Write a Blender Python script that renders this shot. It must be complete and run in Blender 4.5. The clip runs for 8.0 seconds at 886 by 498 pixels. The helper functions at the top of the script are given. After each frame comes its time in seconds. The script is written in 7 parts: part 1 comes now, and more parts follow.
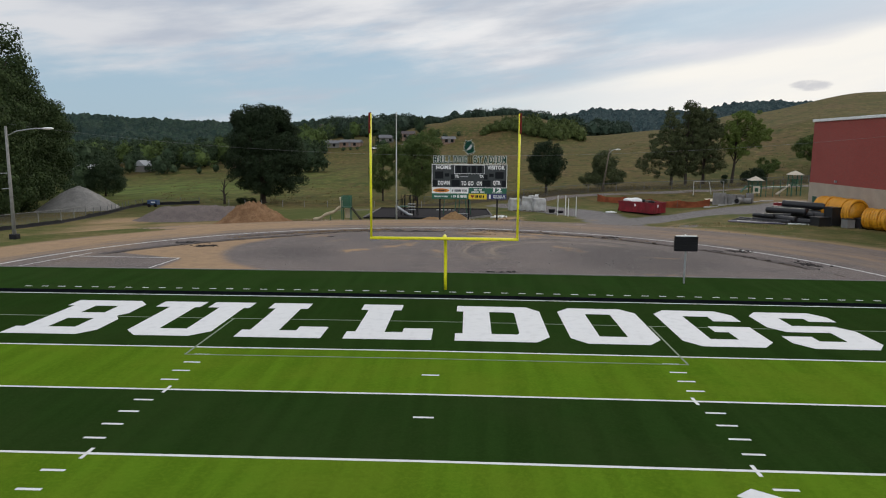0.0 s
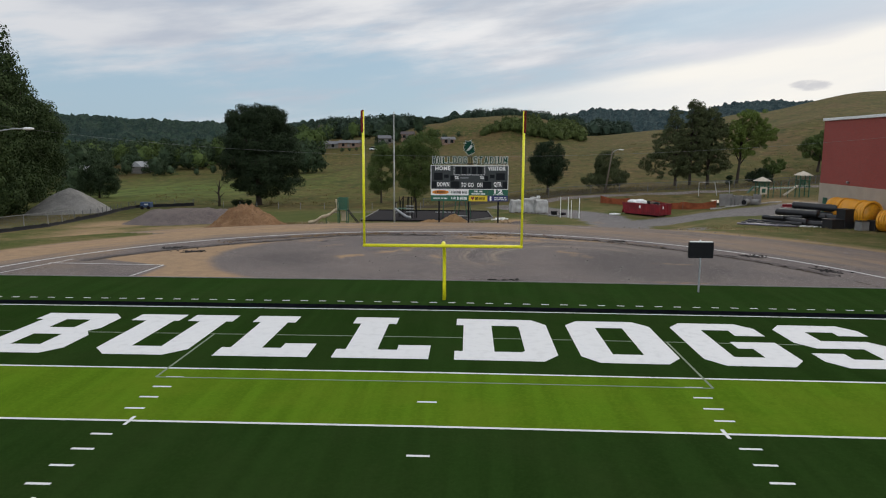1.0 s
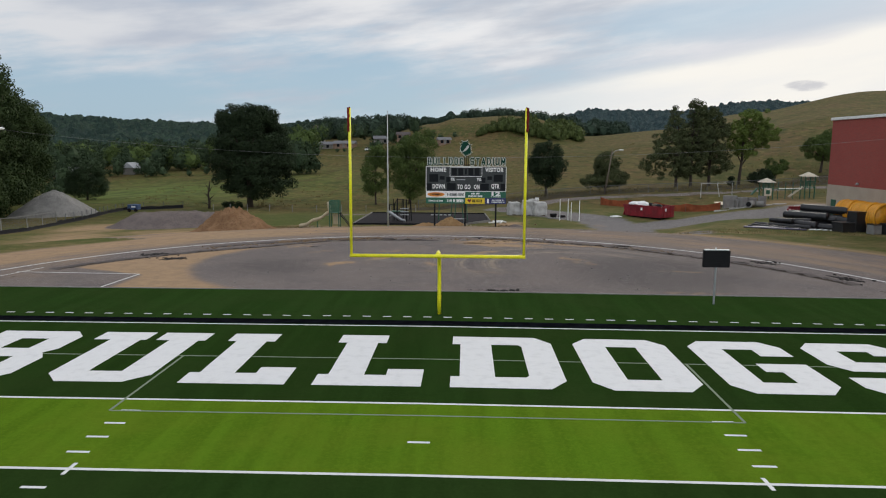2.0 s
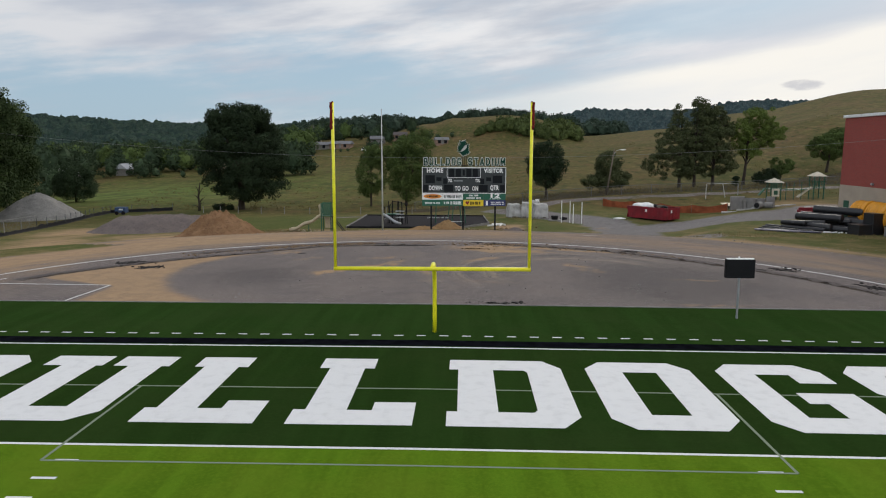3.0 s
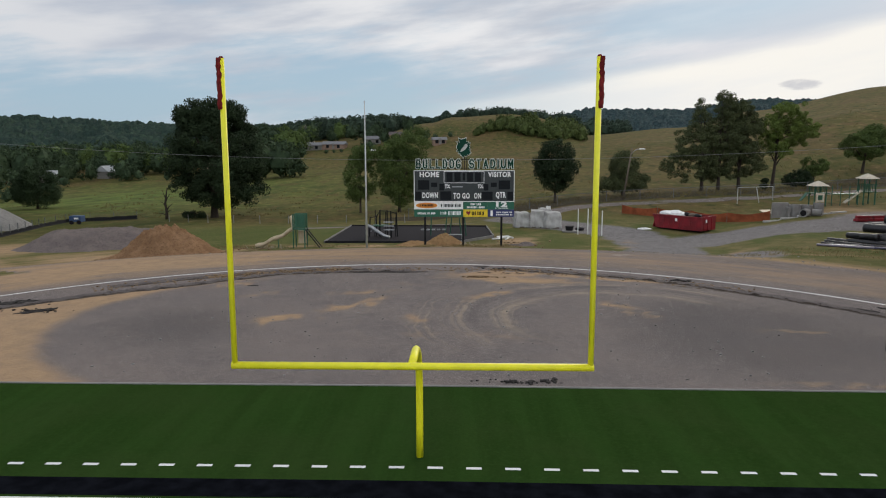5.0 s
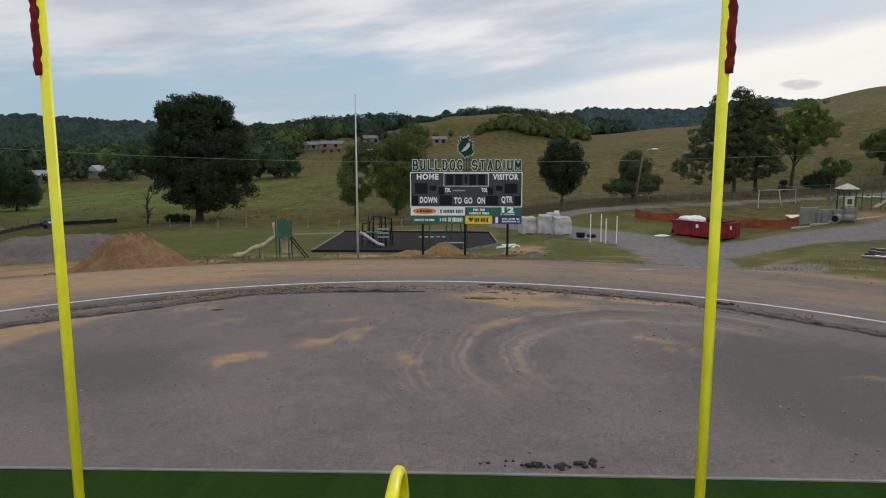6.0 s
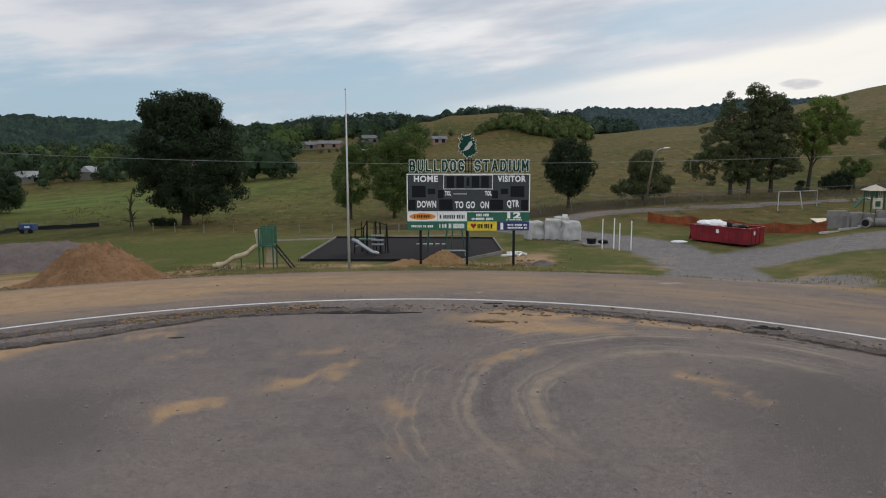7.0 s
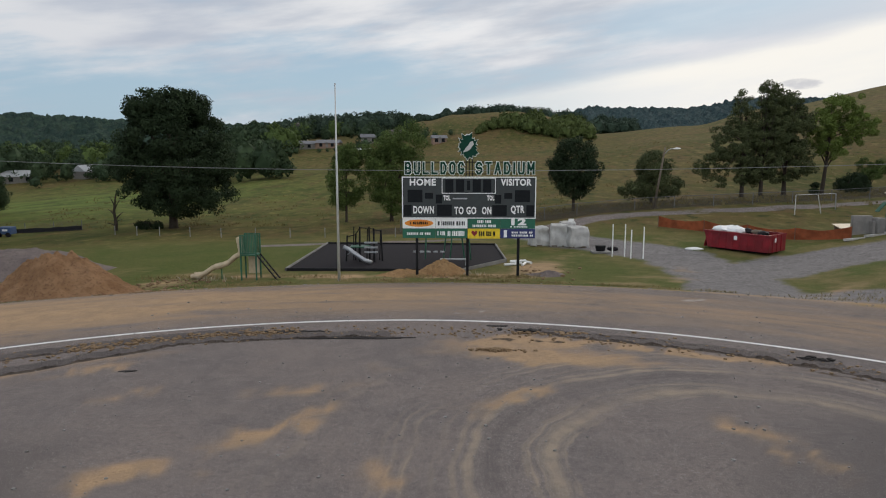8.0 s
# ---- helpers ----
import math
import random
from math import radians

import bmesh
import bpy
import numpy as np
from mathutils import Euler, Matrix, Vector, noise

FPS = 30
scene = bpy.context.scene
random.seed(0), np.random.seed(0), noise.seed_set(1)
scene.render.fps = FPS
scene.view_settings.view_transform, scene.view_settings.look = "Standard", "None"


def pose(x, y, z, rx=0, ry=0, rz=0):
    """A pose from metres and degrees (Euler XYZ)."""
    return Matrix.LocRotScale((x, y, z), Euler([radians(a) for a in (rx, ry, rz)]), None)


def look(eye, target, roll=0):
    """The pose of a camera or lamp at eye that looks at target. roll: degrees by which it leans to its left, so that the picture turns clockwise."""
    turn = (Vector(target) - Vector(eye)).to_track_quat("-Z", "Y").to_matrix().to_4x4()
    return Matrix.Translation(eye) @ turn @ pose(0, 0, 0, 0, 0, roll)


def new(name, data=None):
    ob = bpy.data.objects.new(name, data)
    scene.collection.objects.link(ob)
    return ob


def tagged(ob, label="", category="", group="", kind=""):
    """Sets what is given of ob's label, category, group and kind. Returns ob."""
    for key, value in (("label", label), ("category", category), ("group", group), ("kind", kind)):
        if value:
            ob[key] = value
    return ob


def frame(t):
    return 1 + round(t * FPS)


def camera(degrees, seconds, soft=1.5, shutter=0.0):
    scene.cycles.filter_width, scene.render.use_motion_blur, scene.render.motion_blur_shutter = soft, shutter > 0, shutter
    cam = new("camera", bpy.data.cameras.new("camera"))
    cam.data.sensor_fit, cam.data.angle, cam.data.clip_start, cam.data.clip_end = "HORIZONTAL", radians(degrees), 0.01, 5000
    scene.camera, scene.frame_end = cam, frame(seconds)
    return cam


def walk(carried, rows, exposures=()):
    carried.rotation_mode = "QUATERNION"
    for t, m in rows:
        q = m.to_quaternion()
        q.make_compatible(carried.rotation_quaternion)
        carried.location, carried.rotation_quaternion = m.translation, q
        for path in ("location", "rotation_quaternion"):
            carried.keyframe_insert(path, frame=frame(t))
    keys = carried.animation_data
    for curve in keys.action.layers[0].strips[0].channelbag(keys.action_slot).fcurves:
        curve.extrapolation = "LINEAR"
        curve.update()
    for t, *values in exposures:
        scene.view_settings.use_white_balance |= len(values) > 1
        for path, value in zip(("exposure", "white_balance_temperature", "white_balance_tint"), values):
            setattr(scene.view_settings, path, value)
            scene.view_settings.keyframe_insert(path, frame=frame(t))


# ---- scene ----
cam = camera(64.7, 8.0, soft=1.1)
PATH = [
    (0, (1.219, -34.211, 7.545), (1.145, -32.233, 7.2519), 0.4),
    (0.5, (1.199, -33.079, 7.535), (1.125, -31.101, 7.2415), 0.4),
    (1, (1.192, -31.752, 7.53), (1.118, -29.774, 7.2383), 0.3),
    (1.5, (1.191, -30.297, 7.537), (1.121, -28.319, 7.2453), 0.2),
    (1.7, (1.153, -29.736, 7.536), (1.088, -27.758, 7.2453), 0.3),
    (3, (1.149, -25.742, 7.499), (1.091, -23.763, 7.2092), 0.1),
    (3.5, (1.123, -23.281, 7.451), (1.066, -21.302, 7.162), 0.1),
    (4, (1.067, -20.276, 7.439), (1.011, -18.297, 7.151), 0.1),
    (4.5, (1.023, -17.023, 7.409), (0.968, -15.044, 7.1198), -0.0),
    (4.7, (1.024, -15.761, 7.395), (0.969, -13.782, 7.1068), -0.1),
    (5.8, (0.87, -9.064, 7.368), (0.819, -7.086, 7.08), -0.0),
    (6, (0.862, -7.909, 7.356), (0.808, -5.931, 7.067), 0.0),
    (6.5, (0.847, -5.284, 7.328), (0.792, -3.306, 7.039), -0.1),
    (7, (0.767, -3.018, 7.287), (0.712, -1.04, 6.998), -0.1),
    (7.5, (0.774, -0.933, 7.327), (0.718, 1.045, 7.036), -0.0),
    (8, (0.766, 0.973, 7.368), (0.711, 2.95, 7.077), 0.0),
]
walk(cam, [(t, look(eye, target, roll)) for t, eye, target, roll in PATH])

# ---- world and light ----
SUN_AZ, SUN_EL = radians(34), radians(24)


class Net:
    """Short hand for building node trees."""

    def __init__(self, tree):
        self.t = tree
        self.t.nodes.clear()

    def node(self, kind, **inputs):
        n = self.t.nodes.new(kind)
        for k, v in inputs.items():
            self.put(n.inputs[k.replace("_", " ")], v)
        return n

    def put(self, sock, v):
        if isinstance(v, bpy.types.NodeSocket):
            self.t.links.new(v, sock)
        elif isinstance(v, (tuple, list)) and len(v) == 3 and sock.type == "RGBA":
            sock.default_value = (*v, 1)
        else:
            sock.default_value = v

    def math(self, op, a, b=0.0, clamp=False):
        n = self.t.nodes.new("ShaderNodeMath")
        n.operation, n.use_clamp = op, clamp
        self.put(n.inputs[0], a)
        self.put(n.inputs[1], b)
        return n.outputs[0]

    def vmath(self, op, a, b):
        n = self.t.nodes.new("ShaderNodeVectorMath")
        n.operation = op
        self.put(n.inputs[0], a)
        self.put(n.inputs[1], b)
        return n.outputs[0]

    def noise(self, co, scale, detail=4.0, rough=0.55):
        n = self.node("ShaderNodeTexNoise", Scale=scale, Detail=detail, Roughness=rough)
        self.put(n.inputs["Vector"], co)
        return n.outputs["Fac"]

    def step(self, v, lo, hi, a=0.0, b=1.0):
        n = self.t.nodes.new("ShaderNodeMapRange")
        n.interpolation_type = "SMOOTHSTEP"
        for i, x in enumerate((v, lo, hi, a, b)):
            self.put(n.inputs[i], x)
        return n.outputs[0]

    def mix(self, fac, a, b):
        n = self.t.nodes.new("ShaderNodeMix")
        n.data_type = "RGBA"
        self.put(n.inputs[0], fac)
        self.put(n.inputs[6], a)
        self.put(n.inputs[7], b)
        return n.outputs[2]

    def scale(self, co, xyz):
        return self.vmath("MULTIPLY", co, xyz)

    def pos(self):
        return self.t.nodes.new("ShaderNodeNewGeometry").outputs["Position"]

    def attr(self, name):
        n = self.t.nodes.new("ShaderNodeAttribute")
        n.attribute_name = name
        return n.outputs["Fac"]


world = bpy.data.worlds.new("sky")
scene.world = world
world.use_nodes = True
w = Net(world.node_tree)
sky = w.node("ShaderNodeTexSky")
sky.sky_type, sky.sun_disc = "NISHITA", False
sky.sun_elevation, sky.sun_rotation = SUN_EL, SUN_AZ
way = w.node("ShaderNodeTexCoord").outputs["Generated"]
sep = w.node("ShaderNodeSeparateXYZ", Vector=way)
az = w.math("ARCTAN2", sep.outputs[0], sep.outputs[1])
el = w.math("ARCSINE", sep.outputs[2])
flat = w.node("ShaderNodeCombineXYZ", X=az, Y=w.math("SUBTRACT", el, w.math("MULTIPLY", az, 0.12)), Z=0.0).outputs[0]
big = w.noise(w.scale(flat, (2.6, 13.0, 1)), 1.0, 6, 0.55)
fine = w.noise(w.vmath("ADD", w.scale(flat, (5.0, 26.0, 1)), (3.1, 0.4, 0)), 1.0, 6, 0.6)
shade = w.noise(w.vmath("ADD", w.scale(flat, (3.0, 15.0, 1)), (7.3, 2.1, 0)), 1.0, 6, 0.55)
wave = w.math("ADD", w.math("MULTIPLY", w.math("SUBTRACT", big, 0.5), 0.10), w.math("MULTIPLY", w.math("SUBTRACT", fine, 0.5), 0.03))


def spot(a, e, wide, tall, lo=1.0, hi=0.2):
    """A soft round place in the sky."""
    u = w.math("DIVIDE", w.math("SUBTRACT", az, a), wide)
    v = w.math("DIVIDE", w.math("SUBTRACT", el, e), tall)
    return w.step(w.math("ADD", w.math("MULTIPLY", u, u), w.math("MULTIPLY", v, v)), lo, hi)


# clear blue-grey low down, paler upwards
clear = w.mix(w.step(el, 0.02, 0.30), (3.7, 5.15, 6.4), (3.5, 4.95, 6.5))
clear = w.mix(0.12, clear, sky.outputs[0])
grey = w.mix(w.step(shade, 0.36, 0.64), (5.2, 5.6, 6.3), (8.4, 8.4, 8.5))
grey = w.mix(w.step(az, 0.1, -0.5, 0, 0.75), grey, w.mix(w.step(shade, 0.36, 0.64), (4.5, 5.0, 5.9), (6.4, 6.6, 7.0)))
cover = w.step(w.math("ADD", w.math("ADD", w.math("MULTIPLY", big, 0.6), w.math("MULTIPLY", fine, 0.4)), w.step(el, 0.06, 0.22, -0.05, 0.12)), 0.39, 0.60)
cover = w.math("MULTIPLY", cover, w.math("SUBTRACT", 1.0, w.math("MULTIPLY", spot(0.36, 0.165, 0.22, 0.035), 0.75)))
dome = w.mix(cover, clear, grey)
# the bright break in the cloud towards the sun, its upper edge rising to the east
edge = w.math("ADD", w.math("SUBTRACT", el, w.math("ADD", 0.0615, w.math("MULTIPLY", az, 0.162))), w.math("MULTIPLY", wave, 0.45))
gap = w.math("MULTIPLY", w.step(edge, 0.012, -0.010), w.step(az, -0.12, 0.30))
gap = w.math("MULTIPLY", gap, w.step(az, 2.4, 1.6))
cream = w.mix(w.step(shade, 0.30, 0.60), (8.5, 8.5, 8.4), (9.5, 9.2, 8.6))
dome = w.mix(gap, dome, cream)
rim = w.math("MULTIPLY", w.math("MULTIPLY", w.step(edge, 0.05, 0.008), w.step(edge, -0.01, 0.006)), w.step(az, 0.0, 0.35, 0, 0.5))
dome = w.mix(rim, dome, (6.2, 6.3, 6.9))
puff = w.math("ADD", spot(0.436, 0.077, 0.030, 0.0085), w.math("MULTIPLY", w.math("SUBTRACT", w.noise(w.scale(flat, (70.0, 190.0, 1)), 1.0, 4, 0.6), 0.5), 1.6))
dome = w.mix(w.math("MULTIPLY", w.step(puff, 0.1, 1.2), w.math("MULTIPLY", spot(0.436, 0.078, 0.045, 0.014, 1.0, 0.0), 0.6)), dome, (4.5, 4.6, 5.2))
high = w.step(sep.outputs[2], 0.30, 0.95, 1.0, 0.92)
high = w.math("MULTIPLY", high, w.step(sep.outputs[1], 0.3, -0.8, 1.0, 1.75))  # unseen sky behind the camera brightened, added to light the south-facing fronts
dome = w.vmath("MULTIPLY", dome, w.node("ShaderNodeCombineXYZ", X=high, Y=high, Z=high).outputs[0])
back = w.node("ShaderNodeBackground", Color=dome, Strength=0.1)
w.t.links.new(back.outputs[0], w.node("ShaderNodeOutputWorld").inputs["Surface"])

sun = new("sun", bpy.data.lights.new("sun", "SUN"))
sun.data.energy, sun.data.angle, sun.data.color = 1.0, radians(30), (1.0, 0.92, 0.80)
sun.matrix_world = look((0, 0, 0), (-math.sin(SUN_AZ) * math.cos(SUN_EL), -math.cos(SUN_AZ) * math.cos(SUN_EL), -math.sin(SUN_EL)))
scene.view_settings.exposure = 0.0


# ---- building blocks ----
def part(name, bm, material, parent=None, label="", smooth=False):
    """Link a bmesh as one mesh object, under a thing or part if one is given."""
    me = bpy.data.meshes.new(name)
    bm.normal_update()
    bm.to_mesh(me)
    bm.free()
    me.materials.append(material)
    if smooth:
        me.shade_smooth()
    ob = new(name, me)
    ob.parent = parent
    if label:
        ob["label"] = label
    return ob


def raw(name, verts, faces, material, parent=None, label="", smooth=False):
    me = bpy.data.meshes.new(name)
    me.from_pydata(verts, [], faces)
    me.materials.append(material)
    if smooth:
        me.shade_smooth()
    ob = new(name, me)
    ob.parent = parent
    if label:
        ob["label"] = label
    return ob


def thing(name, x, y, z, label, category, group="", rz=0.0):
    ob = new(name)
    ob.matrix_basis = pose(x, y, z, 0, 0, rz)
    ob.empty_display_size = 0.3
    return tagged(ob, label, category, group)


def box(bm, c, s, rz=0.0, bevel=0.0, rx=0.0, ry=0.0):
    m = pose(*c, rx, ry, rz) @ Matrix.Diagonal((*s, 1))
    out = bmesh.ops.create_cube(bm, size=1, matrix=m)
    if bevel:
        edges = {e for v in out["verts"] for e in v.link_edges}
        bmesh.ops.bevel(bm, geom=list(edges), offset=bevel, segments=1, affect="EDGES")
    return bm


def rod(bm, a, b, r0, r1=None, seg=10):
    a, b = Vector(a), Vector(b)
    r1 = r0 if r1 is None else r1
    m = Matrix.Translation((a + b) / 2) @ (b - a).to_track_quat("Z", "Y").to_matrix().to_4x4()
    bmesh.ops.create_cone(bm, cap_ends=True, segments=seg, radius1=r0, radius2=r1, depth=(b - a).length, matrix=m)
    return bm


def tube(bm, pts, r, seg=10, radii=None):
    """A pipe swept along points."""
    pts = [Vector(p) for p in pts]
    rings = []
    side = None
    for i, p in enumerate(pts):
        d = (pts[min(i + 1, len(pts) - 1)] - pts[max(i - 1, 0)]).normalized()
        if side is None:
            side = d.orthogonal().normalized()
        side = (side - d * side.dot(d)).normalized()
        other = d.cross(side)
        rr = radii[i] if radii else r
        rings.append([bm.verts.new(p + side * math.cos(k * math.tau / seg) * rr + other * math.sin(k * math.tau / seg) * rr) for k in range(seg)])
    for a, b in zip(rings, rings[1:]):
        for k in range(seg):
            bm.faces.new((a[k], a[(k + 1) % seg], b[(k + 1) % seg], b[k]))
    bm.faces.new(rings[0][::-1])
    bm.faces.new(rings[-1])
    return bm


def prism(bm, outline, z0, z1, m=None):
    """An outline in the plane, extruded upright."""
    lo = [bm.verts.new((x, y, z0)) for x, y in outline]
    hi = [bm.verts.new((x, y, z1)) for x, y in outline]
    n = len(outline)
    made = [bm.faces.new(lo[::-1]), bm.faces.new(hi)]
    for i in range(n):
        made.append(bm.faces.new((lo[i], lo[(i + 1) % n], hi[(i + 1) % n], hi[i])))
    if m is not None:
        bmesh.ops.transform(bm, matrix=m, verts=lo + hi)
    return bm


def smooth01(a, b, x):
    t = min(max((x - a) / (b - a), 0.0), 1.0)
    return t * t * (3 - 2 * t)


def lerp_table(table, x):
    if x <= table[0][0]:
        return table[0][1:]
    for p, q in zip(table, table[1:]):
        if x <= q[0]:
            f = smooth01(p[0], q[0], x)
            return [u + (v - u) * f for u, v in zip(p[1:], q[1:])]
    return table[-1][1:]


# ---- materials ----
def surface(name, color=None, rough=0.7, metal=0.0, bump=None, dist=0.01, spec=None):
    """A material from a function that gives its colour (and optionally a height)."""
    m = bpy.data.materials.new(name)
    m.use_nodes = True
    n = Net(m.node_tree)
    b = n.node("ShaderNodeBsdfPrincipled")
    got = color(n) if callable(color) else color
    height = None
    if isinstance(got, tuple) and len(got) == 2:
        got, height = got
    n.put(b.inputs["Base Color"], got)
    r = rough(n) if callable(rough) else rough
    n.put(b.inputs["Roughness"], r)
    b.inputs["Metallic"].default_value = metal
    if spec is not None:
        b.inputs["Specular IOR Level"].default_value = spec
    if height is not None:
        k = n.node("ShaderNodeBump", Strength=bump or 0.5, Distance=dist, Height=height)
        n.put(b.inputs["Normal"], k.outputs[0])
    n.t.links.new(b.outputs[0], n.node("ShaderNodeOutputMaterial").inputs["Surface"])
    return m


def worn(name, base, rough=0.5, metal=0.0, vary=0.25, scale=3.0, dirt=(0.12, 0.09, 0.06), dirty=0.25):
    """Paint or metal with blotches and a little grime."""
    def col(n):
        p = n.node("ShaderNodeTexCoord").outputs["Object"]
        f = n.noise(p, scale, 5)
        g = n.noise(p, scale * 7, 4)
        dark = tuple(c * (1 - vary) for c in base)
        c = n.mix(n.step(f, 0.3, 0.7), dark, base)
        c = n.mix(n.math("MULTIPLY", n.step(g, 0.55, 0.8), dirty), c, dirt)
        return c, g
    return surface(name, col, rough, metal, 0.15, 0.004, 0.15 if rough >= 0.6 else None)


def turf(name, base):
    def col(n):
        p = n.pos()
        streak = n.noise(n.scale(p, (1.3, 0.07, 1)), 1.0, 4)
        patch = n.noise(p, 0.30, 5, 0.6)
        blotch = n.noise(p, 1.6, 5, 0.65)
        grain = n.noise(n.scale(p, (55, 55, 55)), 1.0, 3)
        tuft = n.noise(p, 9.0, 4, 0.7)
        c = n.mix(n.step(streak, 0.38, 0.64), tuple(v * 0.80 for v in base), tuple(v * 1.08 for v in base))
        c = n.mix(n.step(patch, 0.38, 0.66, 0, 0.55), c, tuple(v * k for v, k in zip(base, (1.35, 0.98, 1.3))))
        c = n.mix(n.step(blotch, 0.48, 0.72, 0, 0.45), c, tuple(v * 0.74 for v in base))
        c = n.mix(n.step(tuft, 0.40, 0.72, 0.0, 0.5), c, tuple(v * k for v, k in zip(base, (1.5, 1.3, 1.4))))
        c = n.mix(n.step(grain, 0.35, 0.65, 0.0, 0.5), c, tuple(v * 0.55 for v in base))
        return c, grain
    return surface(name, col, 1.0, 0, 0.6, 0.02, 0.0)


TURF_DARK = turf("turf_dark_green", (0.0215, 0.049, 0.0105))
# TURF_DARK again, its brighter look at a flat view angle put into the colour
TURF_APRON_SHEEN = turf("turf_apron_sheen", (0.0245, 0.056, 0.0125))
TURF_LIGHT = turf("turf_lime_green", (0.100, 0.192, 0.013))


def line_white(n):
    p = n.pos()
    g = n.noise(p, 40, 3)
    s = n.noise(p, 2.5, 4)
    c = n.mix(n.step(s, 0.45, 0.75, 0, 0.6), (0.71, 0.71, 0.71), (0.58, 0.58, 0.58))
    return n.mix(n.step(g, 0.45, 0.75, 0, 0.2), c, (0.45, 0.48, 0.47)), g


LINE = surface("turf_white", line_white, 0.8, 0, 0.4, 0.01)
LINE_FAINT = surface("turf_faint_line", (0.21, 0.25, 0.18), 1.0, spec=0.0)
BAND_BLACK = surface("turf_black", lambda n: n.mix(n.step(n.noise(n.pos(), 2.0, 5), 0.35, 0.7), (0.004, 0.0045, 0.006), (0.008, 0.009, 0.012)), 1.0, spec=0.0)


def ground_color(n):
    p = n.pos()
    n1, n2, n3 = n.noise(p, 0.22, 6), n.noise(p, 1.3, 6, 0.6), n.noise(p, 11, 5, 0.65)
    wob = n.math("ADD", n.math("MULTIPLY", n.math("SUBTRACT", n1, 0.5), 3.0), n.math("MULTIPLY", n.math("SUBTRACT", n2, 0.5), 1.6))
    grit = n.noise(p, 45, 3, 0.7)
    # mown grass, greener and drier patches
    lawn = n.mix(n.step(n1, 0.38, 0.62), (0.080, 0.097, 0.028), (0.148, 0.124, 0.051))
    lawn = n.mix(n.step(n2, 0.4, 0.75, 0, 0.7), lawn, (0.062, 0.076, 0.022))
    dry = n.noise(n.vmath("ADD", p, (17, 5, 0)), 0.45, 6, 0.65)
    lawn = n.mix(n.step(dry, 0.48, 0.68, 0, 0.75), lawn, (0.190, 0.146, 0.072))
    lawn = n.mix(n.step(n3, 0.5, 0.75, 0, 0.6), lawn, (0.17, 0.15, 0.066))
    lawn = n.mix(n.step(n3, 0.46, 0.28, 0, 0.55), lawn, (0.038, 0.048, 0.015))
    # pasture further out: straw and green in wide sweeps
    sweep = n.noise(n.scale(p, (0.010, 0.022, 0.0)), 1.0, 6, 0.6)
    tuft = n.noise(n.scale(p, (0.14, 0.085, 0.0)), 1.0, 6, 0.65)
    speck = n.noise(n.scale(p, (0.6, 0.32, 0.0)), 1.0, 4, 0.7)
    pasture = n.mix(n.step(sweep, 0.32, 0.56), (0.058, 0.066, 0.017), (0.106, 0.089, 0.031))
    pasture = n.mix(n.step(tuft, 0.46, 0.64, 0, 0.6), pasture, (0.056, 0.064, 0.021))
    weeds = n.noise(n.scale(p, (0.32, 0.13, 0.0)), 1.0, 6, 0.72)
    pasture = n.mix(n.step(weeds, 0.48, 0.62, 0, 0.8), pasture, (0.118, 0.078, 0.036))
    fields = n.noise(n.scale(p, (0.045, 0.032, 0.0)), 1.0, 5, 0.6)
    pasture = n.mix(n.step(fields, 0.50, 0.66, 0, 0.6), pasture, (0.128, 0.084, 0.040))
    pasture = n.mix(n.step(fields, 0.44, 0.32, 0, 0.55), pasture, (0.062, 0.072, 0.020))
    pasture = n.mix(n.step(speck, 0.53, 0.66, 0, 0.85), pasture, (0.036, 0.044, 0.016))
    pasture = n.mix(n.step(speck, 0.47, 0.32, 0, 0.65), pasture, (0.20, 0.150, 0.068))
    lawn = n.mix(n.math("MULTIPLY", n.step(n.math("ADD", n.attr("lush"), n.math("MULTIPLY", wob, 0.25)), 0.2, 0.7), 0.75), lawn, n.mix(n.step(n3, 0.38, 0.64), (0.050, 0.072, 0.020), (0.105, 0.118, 0.034)))
    meadow = n.mix(n.step(tuft, 0.4, 0.65), (0.128, 0.178, 0.044), (0.062, 0.092, 0.027))
    meadow = n.mix(n.step(weeds, 0.50, 0.66, 0, 0.75), meadow, (0.052, 0.070, 0.022))
    meadow = n.mix(n.step(speck, 0.46, 0.34, 0, 0.5), meadow, (0.20, 0.21, 0.062))
    pasture = n.mix(n.math("MULTIPLY", n.attr("lush"), 0.8), pasture, meadow)
    grass = n.mix(n.attr("pasture"), lawn, pasture)
    floor = n.mix(n.step(tuft, 0.40, 0.62), (0.022, 0.036, 0.026), (0.040, 0.058, 0.042))
    grass = n.mix(n.attr("forest"), grass, floor)
    brush = n.mix(n.step(n2, 0.35, 0.65), (0.066, 0.048, 0.030), (0.040, 0.038, 0.020))
    grass = n.mix(n.step(n.math("ADD", n.attr("scrub"), n.math("MULTIPLY", wob, 0.6)), -0.6, 0.6), grass, brush)
    # asphalt, dusty
    tar = n.mix(n.step(n2, 0.3, 0.7), (0.136, 0.117, 0.112), (0.173, 0.148, 0.141))
    tar = n.mix(n.step(n1, 0.35, 0.65, 0, 0.6), tar, (0.212, 0.174, 0.156))
    tar = n.mix(n.step(n3, 0.42, 0.70, 0, 0.55), tar, (0.125, 0.112, 0.110))
    coarse = n.noise(p, 6.0, 6, 0.8)
    tar = n.mix(n.step(coarse, 0.50, 0.66, 0, 0.55), tar, (0.085, 0.076, 0.074))
